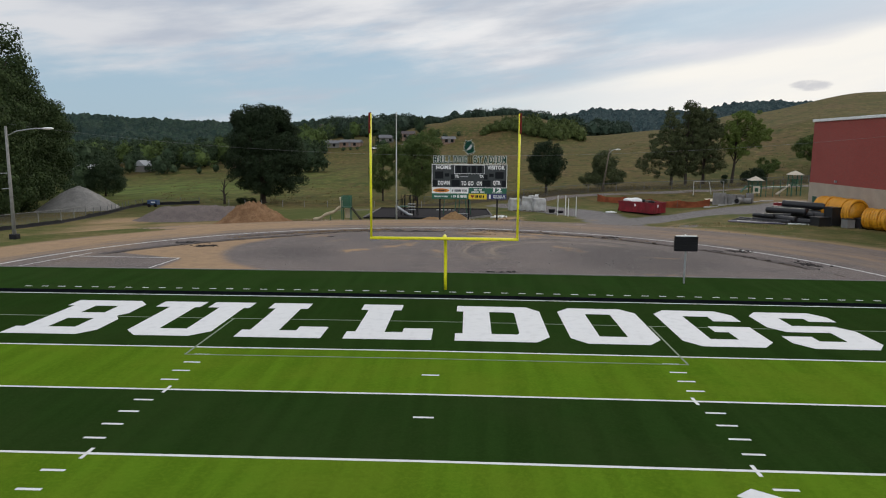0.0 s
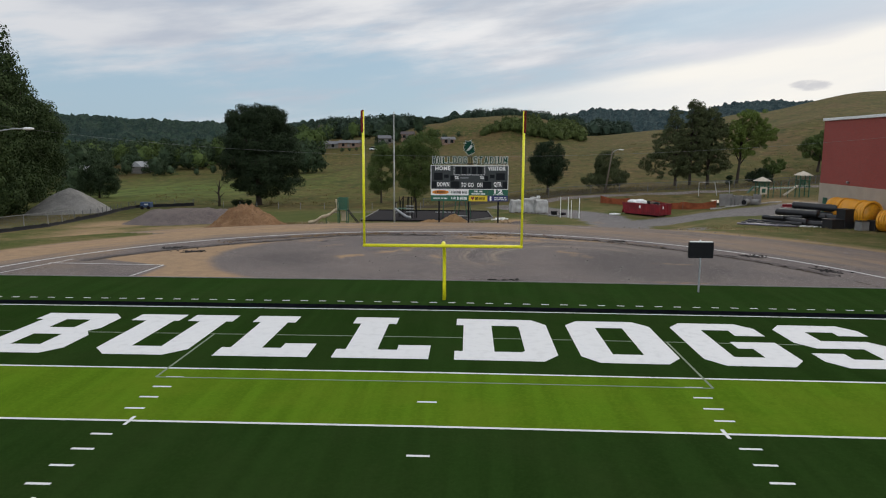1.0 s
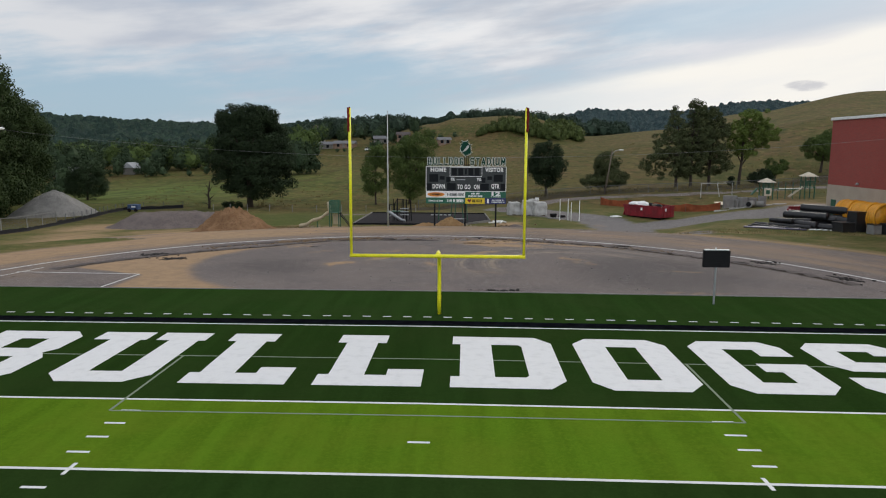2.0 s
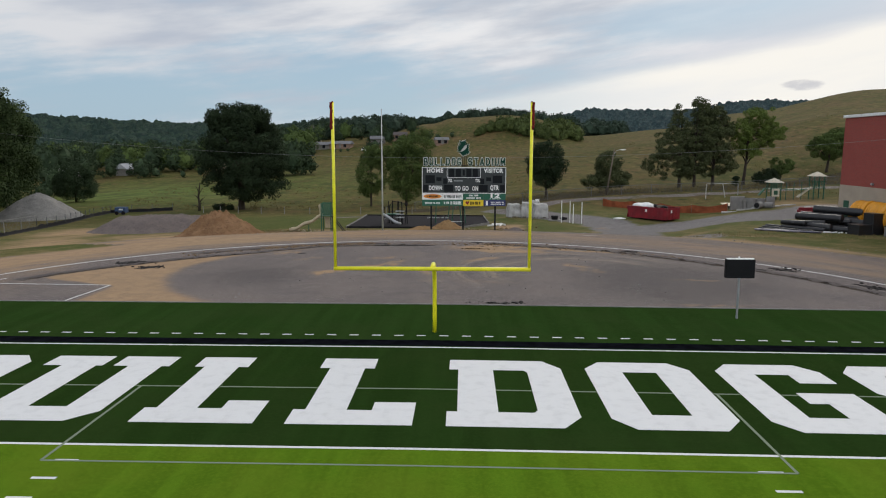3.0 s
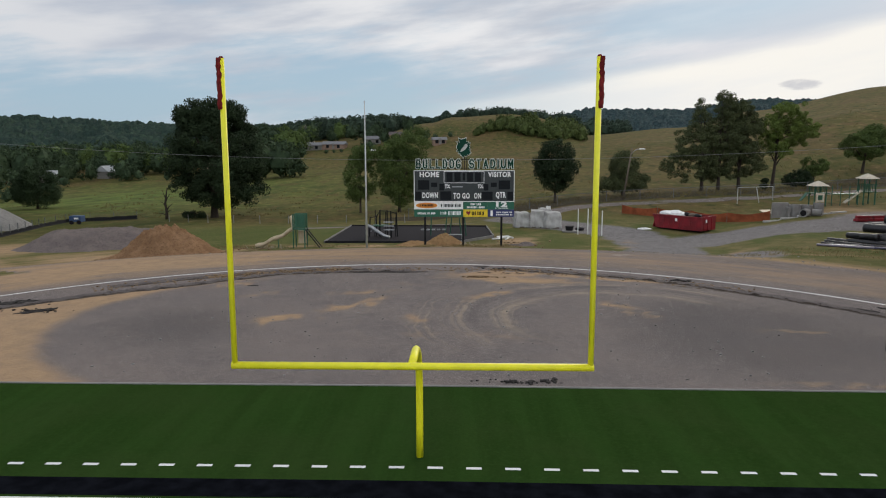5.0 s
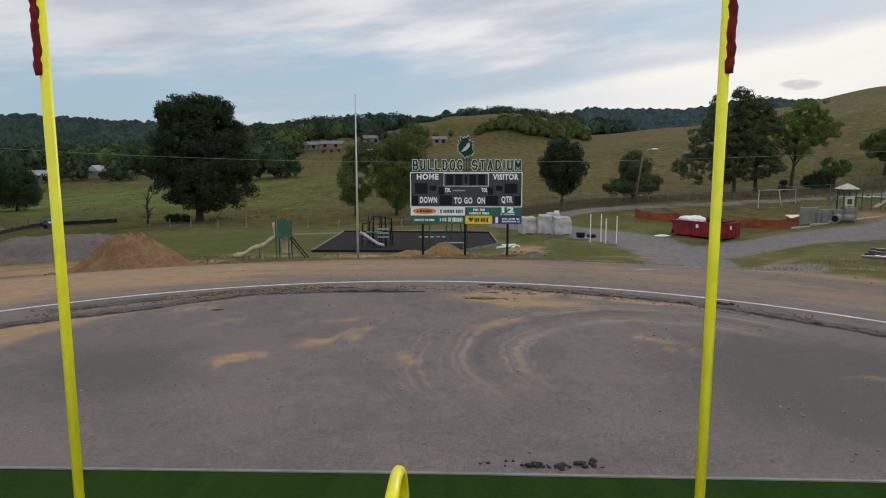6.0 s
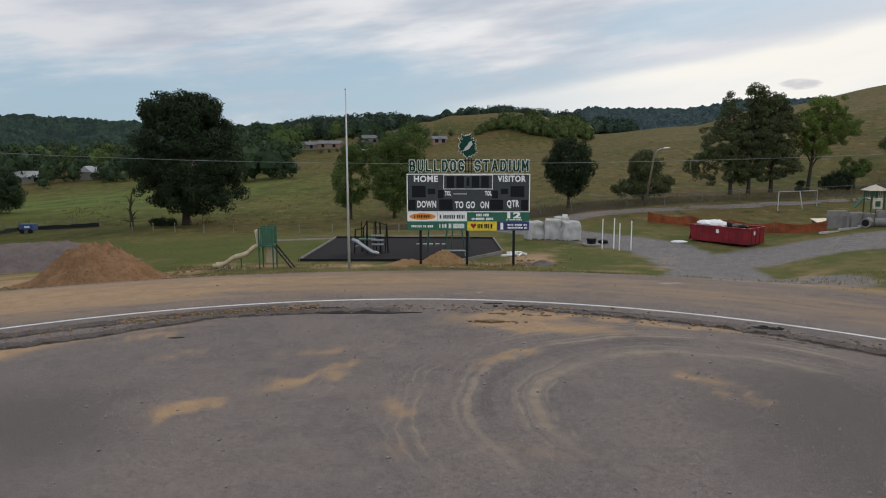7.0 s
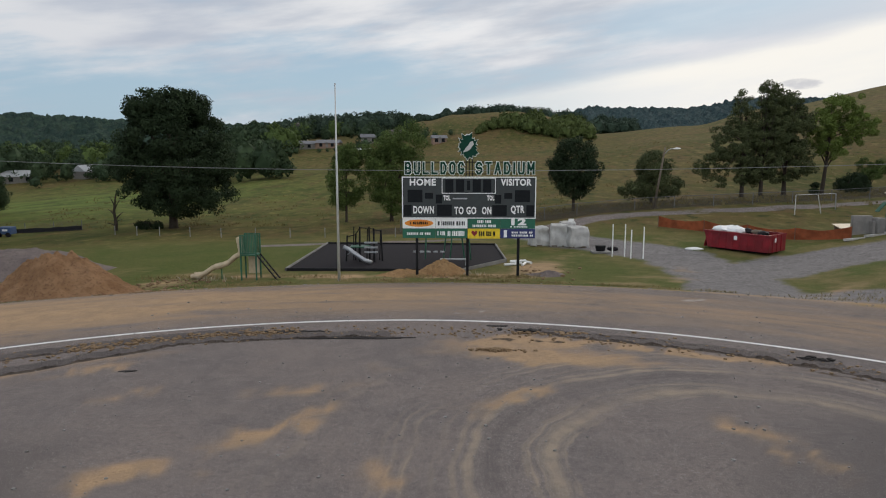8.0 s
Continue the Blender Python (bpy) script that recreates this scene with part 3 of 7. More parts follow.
    far = np.hypot(x - HUB[0], y - HUB[1])
    pasture = np.clip((far - 74) / 14, 0, 1)
    turned = np.degrees(np.arctan2(x - HUB[0], y - HUB[1]))
    forest = np.clip((far - np.where(turned < -14, 300, 395)) / 20, 0, 1)
    for key, vals in (("paved", paved), ("gravel", gravel), ("dirt", dirt), ("torn", torn), ("chalk", chalk), ("darker_tar", bare), ("lush", lush), ("scrub", scrub), ("pasture", pasture), ("forest", forest)):
        at = ob.data.attributes.new(key, "FLOAT", "POINT")
        at.data.foreach_set("value", np.clip(vals, -50, 50).astype(np.float32))
    return tagged(ob, "mown lawn, dusty asphalt, gravel drive and dry pasture hills", "ground", kind="structure")


build_ground()

# ---- the turf field ----
YD = 0.9144


def slab(parent, name, x0, x1, y0, y1, z, material, thick=0.02):
    bm = bmesh.new()
    cuts = [x0, 0.0, x1] if x0 < 0 < x1 else [x0, x1]
    for a, b in zip(cuts, cuts[1:]):
        box(bm, ((a + b) / 2, (y0 + y1) / 2, z - thick / 2), (b - a, y1 - y0, thick))
    if len(cuts) == 3:
        bmesh.ops.delete(bm, geom=[f for f in bm.faces if abs(f.calc_center_median().x) < 1e-5], context="FACES")
        bmesh.ops.remove_doubles(bm, verts=bm.verts[:], dist=1e-5)
    dip_to_view(bm)
    return part(name, bm, material, parent)


def dip_to_view(bm):
    """Dips the field on one side of its middle to fit the camera's view."""
    for v in bm.verts:
        v.co.z -= 0.006 * max(0.0, v.co.x)


field = tagged(new("turf_field"), "artificial turf football field in alternating dark and lime green bands", "field", kind="structure")
EDGE = 7.05
slab(field, "turf_apron", -31, 31, 0.82, EDGE, 0.0, TURF_APRON_SHEEN)
slab(field, "black_band", -31, 31, 0.0, 0.82, 0.0, BAND_BLACK)
slab(field, "turf_band", -31, 31, -10 * YD, 0.0, 0.0, TURF_DARK)
for i in range(20):
    y1 = -10 * YD - i * 5 * YD
    slab(field, "turf_band", -31, 31, y1 - 5 * YD, y1, 0.0, TURF_DARK if i % 2 else TURF_LIGHT)
slab(field, "turf_band", -31, 31, -125 * YD, -110 * YD, 0.0, TURF_DARK)
slab(field, "edge_curb", -31, 31, EDGE, EDGE + 0.09, 0.03, CONCRETE, 0.06)

for i in range(-2, 21):
    y = -10 * YD - i * 5 * YD if i >= 0 else -0.16
    if i == -1:
        continue
    slab(field, "yard_line", -24.4, 24.4, y - 0.055, y + 0.055, 0.004, LINE, 0.004)
for side in (-1, 1):
    for i in range(5, 100):
        y = -10 * YD - (i - 4) * YD
        if (i - 4) % 5:
            slab(field, "hash_mark", side * 8.4 - 0.29, side * 8.4 + 0.29, y - 0.05, y + 0.05, 0.004, LINE, 0.004)
        else:
            slab(field, "hash_tick", side * 8.1 - 0.05, side * 8.1 + 0.05, y - 0.30, y + 0.30, 0.008, LINE, 0.004)
for k in (3, 7):
    slab(field, "centre_mark", -0.29, 0.29, -10 * YD - k * YD - 0.05, -10 * YD - k * YD + 0.05, 0.004, LINE, 0.004)
for i in range(-25, 26):
    x = 0.39 + i * 0.903
    slab(field, "border_dash", x - 0.18, x + 0.18, 1.42, 1.53, 0.004, LINE, 0.004)
slab(field, "faint_line", -24.4, 24.4, -4.80, -4.72, 0.004, LINE_FAINT, 0.004)
slab(field, "faint_line", -9.0, 9.0, -10.12, -10.05, 0.006, LINE_FAINT, 0.004)
for side in (-1, 1):
    slab(field, "faint_line", side * 9.0 - 0.04, side * 9.0 + 0.04, -10.08, -4.76, 0.006, LINE_FAINT, 0.004)


def letter(x0, w, outline, holes=()):
    """A block letter on the turf, in units: width 0 to 1, height in metres from the baseline."""
    bm = bmesh.new()
    loops = [outline, *holes]
    edges = []
    for loop in loops:
        vs = [bm.verts.new((x0 + px * w, -7.67 + py, 0.0)) for px, py in loop]
        edges += [bm.edges.new((a, b)) for a, b in zip(vs, vs[1:] + vs[:1])]
    bmesh.ops.triangle_fill(bm, edges=edges, use_beauty=True)
    bmesh.ops.recalc_face_normals(bm, faces=bm.faces)
    if bm.faces[:] and bm.faces[0].normal.z < 0:
        bmesh.ops.reverse_faces(bm, faces=bm.faces)
    got = bmesh.ops.extrude_face_region(bm, geom=bm.faces[:])
    bmesh.ops.translate(bm, vec=(0, 0, 0.010), verts=[v for v in got["geom"] if isinstance(v, bmesh.types.BMVert)])
    bmesh.ops.recalc_face_normals(bm, faces=bm.faces)
    dip_to_view(bm)
    return part("turf_letter", bm, LINE, field)


Hh, T = 5.94, 1.06
OCT = [(0.16, 0), (0.84, 0), (1, 0.75), (1, Hh - 0.75), (0.84, Hh), (0.16, Hh), (0, Hh - 0.75), (0, 0.75)]
OCT_IN = [(0.34, T), (0.34, Hh - T), (0.66, Hh - T), (0.66, T)]
L_SHAPE = [(0, 0), (1, 0), (1, 1.70), (0.65, 1.70), (0.65, T), (0.44, T), (0.44, Hh - T), (0.535, Hh - T), (0.535, Hh), (0, Hh), (0, Hh - T), (0.10, Hh - T), (0.10, T), (0, T)]
D_SHAPE = [(0, 0), (0.85, 0), (1, 0.8), (1, Hh - 0.8), (0.85, Hh), (0, Hh), (0, Hh - T), (0.08, Hh - T), (0.08, T), (0, T)]
D_IN = [(0.39, T), (0.39, Hh - T), (0.66, Hh - T), (0.69, Hh - T - 0.2), (0.69, T + 0.2), (0.66, T)]
B_SHAPE = [(0, 0), (0.86, 0), (1, 0.7), (1, 2.45), (0.90, 3.05), (0.98, 3.55), (0.98, Hh - 0.7), (0.84, Hh), (0, Hh), (0, Hh - T), (0.09, Hh - T), (0.09, T), (0, T)]
B_LOW = [(0.37, T), (0.37, 2.55), (0.69, 2.55), (0.69, T)]
B_TOP = [(0.37, 3.55), (0.37, Hh - T), (0.67, Hh - T), (0.67, 3.55)]
U_SHAPE = [(0.29, 0), (0.79, 0), (0.94, 0.75), (0.94, Hh - T), (1, Hh - T), (1, Hh), (0.56, Hh), (0.56, Hh - T), (0.68, Hh - T), (0.68, T), (0.42, T), (0.42, Hh - T), (0.47, Hh - T), (0.47, Hh), (0, Hh), (0, Hh - T), (0.15, Hh - T), (0.15, 0.75)]
G_SHAPE = [(0.16, 0), (0.84, 0), (1, 0.75), (1, 3.1), (0.50, 3.1), (0.50, 2.2), (0.66, 2.2), (0.66, T), (0.34, T), (0.34, Hh - T), (0.66, Hh - T), (0.66, 4.05), (1, 4.05), (1, Hh - 0.75), (0.84, Hh), (0.16, Hh), (0, Hh - 0.75), (0, 0.75)]
S_SHAPE = [(0.15, 0), (0.85, 0), (1, 0.75), (1, 2.75), (0.85, 3.5), (0.34, 3.5), (0.34, Hh - T), (0.66, Hh - T), (0.66, 4.35), (1, 4.35), (1, Hh - 0.75), (0.85, Hh), (0.15, Hh), (0, Hh - 0.75), (0, 3.2), (0.15, 2.45), (0.66, 2.45), (0.66, T), (0.34, T), (0.34, 1.75), (0, 1.75), (0, 0.75)]
letter(-17.55, 3.62, B_SHAPE, (B_LOW, B_TOP))
letter(-13.35, 4.40, U_SHAPE)
letter(-8.05, 3.45, L_SHAPE)
letter(-3.72, 3.50, L_SHAPE)
letter(0.70, 3.80, D_SHAPE, (D_IN,))
letter(5.33, 3.55, OCT, (OCT_IN,))
letter(9.75, 3.52, G_SHAPE)
letter(14.05, 3.50, S_SHAPE)
# the tip of the ten-yard number nearest the hash
bm = prism(bmesh.new(), [(7.17, -19.55), (8.75, -20.70), (9.20, -20.30), (7.62, -19.19)], 0.0, 0.006)
dip_to_view(bm)
part("turf_numeral", bm, LINE, field)

# ---- goal post ----
goal = thing("goal_post", 0, 2.05, 0, "bright yellow gooseneck football goal post with red streamer tips", "goal post")
neck = [(0, 0, 0), (0, 0, 0.8)] + [(0, -1.4 * (1 - math.cos(a)), 1.6 + 1.43 * math.sin(a)) for a in [radians(7.5 * i) for i in range(13)]] + [(0, -2.46, 3.05)]
part("gooseneck_post", tube(bmesh.new(), neck, 0.085, 16), YELLOW, goal, smooth=True)
part("crossbar", rod(bmesh.new(), (-3.62, -2.47, 3.05), (3.62, -2.47, 3.05), 0.075, seg=16), YELLOW, goal, smooth=True)
for s in (-1, 1):
    up_bar = part("upright", rod(bmesh.new(), (s * 3.56, -2.47, 3.0), (s * 3.56, -2.47, 9.05), 0.057, seg=14), YELLOW, goal, smooth=True)
    ribbon = [(s * (3.597 + 0.006 * math.sin(q * 0.9 + s)), -2.497 + 0.008 * math.sin(q * 1.7), 9.06 - 0.05 * q) for q in range(20)]
    part("ribbon", tube(bmesh.new(), ribbon, 0, 10, [0.055 + 0.005 * math.sin(q * 2.3) for q in range(20)]), RED_TAPE, up_bar, "dark red ribbon bound to the outer side of the tip", smooth=True)
    part("end_cap", rod(bmesh.new(), (s * 3.56, -2.47, 9.05), (s * 3.56, -2.47, 9.09), 0.055, 0.03, 12), RED_TAPE, up_bar)

# ---- play clock ----
clock = thing("play_clock", 13.39, 5.15, -0.08, "black play clock panel on a slim galvanised post", "play clock")
part("post", rod(bmesh.new(), (0, 0, -0.02), (0, 0, 1.85), 0.05, seg=10), STEEL, clock)
part("housing", box(bmesh.new(), (0, 0, 2.26), (1.27, 0.22, 0.84), bevel=0.02), BLACK_SLAT, clock)
part("top_cap", box(bmesh.new(), (0, 0, 2.70), (1.16, 0.18, 0.04)), WHITE, clock)
bm = bmesh.new()
for k in range(9):
    box(bm, (0, -0.115, 1.90 + k * 0.088), (1.22, 0.02, 0.03))
part("louvre", bm, BLACK_POST, clock)
part("beacon", rod(bmesh.new(), (-0.05, 0, 2.72), (-0.05, 0, 2.80), 0.05, 0.03, 10), WHITE, clock)

# ---- lane line of the bend ----
def arc_strip(name, r0, r1, a0, a1, z, material, steps=160, parent=None):
    verts, faces = [], []
    for i in range(steps + 1):
        a = radians(a0 + (a1 - a0) * i / steps)
        for r in (r0, r1):
            x, y = CENTRE[0] + r * math.sin(a), CENTRE[1] + r * math.cos(a)
            verts.append((x, y, gz(x, y) + z))
    for i in range(steps):
        faces.append((2 * i, 2 * i + 2, 2 * i + 3, 2 * i + 1))
    return raw(name, verts, faces, material, parent)


lane = arc_strip("lane_line", 28.05, 28.25, -80, 80, 0.012, LINE_ASPHALT)
tagged(lane, "worn white painted line round the asphalt bend", "line", kind="structure")

# ---- trees ----
def leaf_cloud(rng, clumps, count, size, droop=0.3):
    """Vertices and faces of leaf sprays: bent four-sided blades spread through clumps (x, y, z, radius)."""
    cl = np.array(clumps)
    weight = cl[:, 3] ** 2
    pick = rng.choice(len(cl), count, p=weight / weight.sum())
    d = rng.normal(size=(count, 3))
    d /= np.linalg.norm(d, axis=1)[:, None]
    rad = cl[pick, 3] * (0.55 + 0.45 * rng.random(count) ** 0.6)
    p = cl[pick, :3] + d * rad[:, None] * (1, 1, 0.8)
    u = rng.normal(size=(count, 3))
    u -= 0.75 * (u * d).sum(1)[:, None] * d  # blades lie along the outside of their clump
    u[:, 2] -= droop
    u /= np.linalg.norm(u, axis=1)[:, None]
    v = np.cross(u, d + 0.5 * rng.normal(size=(count, 3)))
    v /= np.linalg.norm(v, axis=1)[:, None] + 1e-6
    s = (size * (0.6 + 0.8 * rng.random(count)))[:, None]
    s = s * 1.0
    quad = np.stack([p - u * s * 0.6, p + v * s * 0.42, p + u * s * 0.6 - v * s * 0.05 + (0, 0, -0.08) * s, p - v * s * 0.42], 1)
    return quad.reshape(-1, 3), (np.arange(count * 4).reshape(-1, 4)).tolist()


def crown_clumps(rng, blobs, n, r, loose=0.0):
    """Clumps over the outside of a few round masses (x, y, z, rx, ry, rz)."""
    out = []
    size = np.array([b[3] * b[5] for b in blobs])
    for _ in range(n):
        b = blobs[rng.choice(len(blobs), p=size / size.sum())]
        d = rng.normal(size=3)
        d /= np.linalg.norm(d)
        k = 0.62 + 0.38 * rng.random() ** 0.5 + loose * (0.5 * rng.random() - 0.35)
        out.append((b[0] + d[0] * b[3] * k, b[1] + d[1] * b[4] * k, b[2] + d[2] * b[5] * k, r * (0.6 + 0.8 * rng.random())))
    return out


def tree(x, y, blobs, label, leaves=9000, size=0.34, clump=0.9, n_clumps=170, trunk=0.3, material=LEAF_OAK, seed=1, fork=2.5, lean=0.0, category="tree", name="tree", limbs=9, stems=1, loose=0.0):
    rng = np.random.default_rng(seed)
    z = gz(x, y)
    root = thing(name, x, y, z, label, category)
    top = max(b[2] for b in blobs)
    bm = bmesh.new()
    for st in range(stems):
        off = (st - (stems - 1) / 2) * trunk * 2.2
        pts = [(off, 0, -0.3), (off * 1.1, 0, 0.3), (off * 1.3 + lean * 0.3, 0.05, fork), (off * 1.6 + lean * 0.7, 0.1, (fork + top) / 2), (off * 1.8 + lean, 0, top)]
        tube(bm, pts, 0, 9, [trunk * 1.5, trunk * 1.1, trunk * 0.85, trunk * 0.5, trunk * 0.15])
    for i in range(limbs):
        b = blobs[i % len(blobs)]
        h = fork + (top - fork) * 0.75 * rng.random()
        a = rng.random() * math.tau
        e = (b[0] + math.cos(a) * b[3] * 0.75, b[1] + math.sin(a) * b[4] * 0.75, b[2] + b[5] * 0.3 * (rng.random() - 0.3))
        s = (lean * h / top, 0, h)
        mid = tuple((p + q) / 2 + (0, 0, 0.5)[j] for j, (p, q) in enumerate(zip(s, e)))
        tube(bm, [s, mid, e], 0, 6, [trunk * 0.42, trunk * 0.26, trunk * 0.08])
    part("trunk", bm, BARK, root, smooth=True)
    v, f = leaf_cloud(rng, crown_clumps(rng, blobs, int(n_clumps * 1.3), clump, loose), int(leaves * 3.7), size * 0.43)
    raw("crown", v.tolist(), f, material, root)
    return root


# big maple behind the lawn
tree(-33.9, 83.6, [(0.8, 0, 4.4, 6.6, 6.2, 2.1), (1.4, 0, 3.3, 4.4, 4.4, 1.6), (0.7, 0, 7.4, 6.8, 6.3, 3.2), (0.5, 0, 10.8, 6.2, 5.6, 3.2), (-0.2, 0, 13.9, 4.4, 4.2, 2.6), (-2.6, 0, 14.0, 2.2, 2.0, 1.8), (2.4, 0, 13.9, 2.3, 2.0, 1.9), (0.2, 0, 14.7, 2.4, 2.2, 1.4)],
     "large dense dark green maple at the edge of the lawn", 24000, 0.46, 0.95, 420, 0.5, LEAF_MAPLE, 3, 2.0)
tree(-36.4, 82.6, [(0, 0, 0.45, 1.5, 0.9, 0.4)], "low dark bush at the foot of the maple", 900, 0.3, 0.5, 20, 0.06, LEAF_MAPLE, 33, 0.3, category="shrub", name="shrub")
# pair behind the flagpole
tree(-14.6, 93, [(0, 0, 5.6, 2.4, 2.3, 3.4), (0.3, 0, 8.2, 1.7, 1.7, 1.8), (-0.3, 0, 3.0, 1.6, 1.5, 1.2)], "slim open green tree behind the playground", 5000, 0.36, 0.7, 90, 0.16, LEAF_OAK, 4, 2.0)
tree(-8.6, 93, [(0.2, 0, 6.2, 3.9, 3.6, 3.6), (1.6, 0, 10.5, 2.9, 2.8, 2.6), (-1.4, 0, 8.5, 2.6, 2.6, 2.2), (0.4, 0, 3.2, 3.0, 2.8, 1.8)], "full green tree behind the playground", 11000, 0.38, 0.85, 200, 0.24, LEAF_OAK, 5, 1.8)
# round tree beside the scoreboard
tree(14.3, 86.6, [(0, 0, 5.0, 3.0, 2.9, 2.0), (0.1, 0, 7.0, 2.1, 2.1, 1.9), (-0.1, 0, 3.2, 2.0, 1.9, 1.3)], "round dark tree on a bare stem beside the road", 7500, 0.36, 0.75, 130, 0.2, LEAF_MAPLE, 6, 1.6)
# wide low tree behind the lamp pole
tree(24.6, 90, [(-2.3, 0, 1.7, 1.9, 1.8, 0.9), (0.8, 0, 2.3, 2.9, 2.6, 1.5), (0.2, 0, 4.4, 1.9, 1.9, 1.8)], "low spreading tree behind the lamp pole", 6500, 0.34, 0.7, 110, 0.2, LEAF_GREY, 7, 1.2)
# group of tall trees on the rise
tree(38.0, 95.5, [(-2.8, 0, 4.0, 3.6, 2.8, 2.4), (-1.6, 0, 7.2, 3.0, 2.6, 2.6), (0.6, 0, 3.4, 1.8, 1.8, 1.6), (-0.6, 0, 10.4, 1.7, 1.6, 1.9), (-0.8, 0, 13.0, 1.2, 1.1, 1.2)], "tall thin-leaved tree in a roadside group", 8200, 0.35, 0.50, 230, 0.26, LEAF_GREY, 8, 2.2, limbs=18, loose=1.0)
tree(40.7, 96, [(-0.2, 0, 4.2, 3.0, 2.6, 2.8), (0.3, 0, 8.4, 3.3, 2.8, 3.0), (1.0, 0, 12.0, 2.2, 2.0, 1.9), (0.2, 0, 14.0, 1.3, 1.2, 1.0)], "tall thin-leaved tree in a roadside group", 9800, 0.35, 0.52, 260, 0.26, LEAF_GREY, 9, 2.2, limbs=18, loose=0.8)
tree(44.2, 97, [(0.4, 0, 4.4, 3.6, 3.0, 2.8), (-0.2, 0, 8.4, 3.5, 3.0, 3.0), (-0.6, 0, 11.8, 2.4, 2.2, 2.0), (1.6, 0, 10.4, 1.8, 1.6, 1.6)], "tall full tree in a roadside group", 11000, 0.36, 0.54, 270, 0.28, LEAF_GREY, 10, 2.0, limbs=18, loose=0.7)
tree(49.8, 98, [(0.2, 0, 6.6, 2.6, 2.4, 1.8), (3.6, 0, 8.6, 3.0, 2.6, 2.4), (-0.6, 0, 9.4, 2.4, 2.2, 2.2), (2.0, 0, 11.6, 2.6, 2.2, 1.8)], "light green spreading tree with a forked trunk", 8400, 0.36, 0.50, 210, 0.26, LEAF_LIGHT, 11, 3.0, 0.8, limbs=18, loose=1.0)
tree(53.0, 97, [(0, 0, 1.4, 1.9, 2, 1.2), (0.8, 0, 1.2, 1.7, 1.8, 1.1)], "dark shrub beside the fence", 3200, 0.32, 0.5, 60, 0.12, LEAF_MAPLE, 12, 0.6, category="shrub", name="shrub")
tree(56.0, 97.5, [(0, 0, 2.6, 1.5, 1.4, 1.0), (0.9, 0, 3.3, 1.2, 1.2, 0.9), (-0.9, 0, 3.5, 0.9, 0.9, 0.7)], "small open sapling beside the fence", 2200, 0.30, 0.45, 44, 0.09, LEAF_OAK, 31, 0.8)
tree(47.3, 95, [(0, 0, 0.8, 0.6, 0.6, 0.8)], "small dark bush at the roadside", 600, 0.26, 0.3, 18, 0.05, LEAF_MAPLE, 32, 0.3, category="shrub", name="shrub")
tree(67, 104, [(0, 0, 4.4, 3.4, 3, 2.2), (1.8, 0, 6.2, 2.4, 2.2, 1.6)], "leaning dark tree beyond the school", 7000, 0.36, 0.7, 120, 0.24, LEAF_OAK, 13, 1.8, 0.6)
# woodland edge by the fence
for i, (x, y, h, s) in enumerate(((-66.5, 70, 22, 5.0), (-73.5, 78, 25, 5.6), (-77.5, 92, 20, 5.4), (-62, 58, 26, 5.6), (-82, 96, 23, 6.5), (-69, 60, 31, 7.5), (-57, 47, 22, 5.4), (-67.5, 66, 9, 4.5))):
    tree(x, y, [(0, 0, h * 0.26, s, s, h * 0.24), (0.5, 0, h * 0.55, s * 0.95, s, h * 0.24), (0, 0, h * 0.80, s * 0.62, s * 0.6, h * 0.18)],
         "tall leafy woodland tree beyond the chain-link fence", 8500, 0.62, 1.5, 120, 0.35, LEAF_EDGE, 20 + i, 1.5)
tree(-73.0, 106, [(0, 0, 3.4, 3.6, 3.4, 3.0), (0.3, 0, 5.2, 2.4, 2.4, 2.0)], "rounded green bush tree in the meadow", 8000, 0.36, 0.9, 110, 0.2, LEAF_WOOD, 30, 0.8)

# ---- far woods ----
def lump(rng, sub):
    bm = bmesh.new()
    bmesh.ops.create_icosphere(bm, subdivisions=sub, radius=1)
    off = Vector(rng.normal(size=3) * 10)
    for v in bm.verts:
        k = 1 + 0.28 * noise.noise(v.co * 1.7 + off) + 0.16 * noise.noise(v.co * 4.1 + off)
        v.co *= k
    bm.verts.ensure_lookup_table()
    vs = np.array([v.co[:] for v in bm.verts])
    fs = np.array([[v.index for v in f.verts] for f in bm.faces])
    bm.free()
    return vs, fs


def woods(name, spots, material, label, seed=5, leaves=500, size=0.62):
    """Many far crowns in one mesh: each a trunk and sprays of leaves massed in uneven clumps."""
    rng = np.random.default_rng(seed)
    shapes = [lump(rng, 1) for _ in range(8)]
    vs, fs, base = [], [], 0
    for x, y, h in spots:
        r = h * (0.34 + 0.16 * rng.random())
        z = gz(x, y)
        blobs = [(x, y, z + h * 0.45, r * 0.9, r * 0.9, h * 0.34), (x + rng.normal() * r * 0.3, y, z + h * 0.68, r * 0.62, r * 0.62, h * 0.24), (x + rng.normal() * r * 0.5, y, z + h * 0.22, r * 0.85, r * 0.85, h * 0.20)]
        v, f = shapes[rng.integers(8)]
        a = rng.random() * 6.28
        rot = np.array([[math.cos(a), -math.sin(a), 0], [math.sin(a), math.cos(a), 0], [0, 0, 1]])
        vs.append((v @ rot.T) * (r * 0.72, r * 0.72, h * 0.36) + (x, y, z + h * 0.42))
        fs += (f + base).tolist()
        base += len(v)
        v, f = leaf_cloud(rng, crown_clumps(rng, blobs, 80, h * 0.075), leaves, size * h / 9)
        vs.append(v)
        fs += (np.array(f) + base).tolist()
        base += len(v)
    ob = raw(name, np.concatenate(vs).tolist(), fs, material)
    return tagged(ob, label, "woods", kind="stuff")


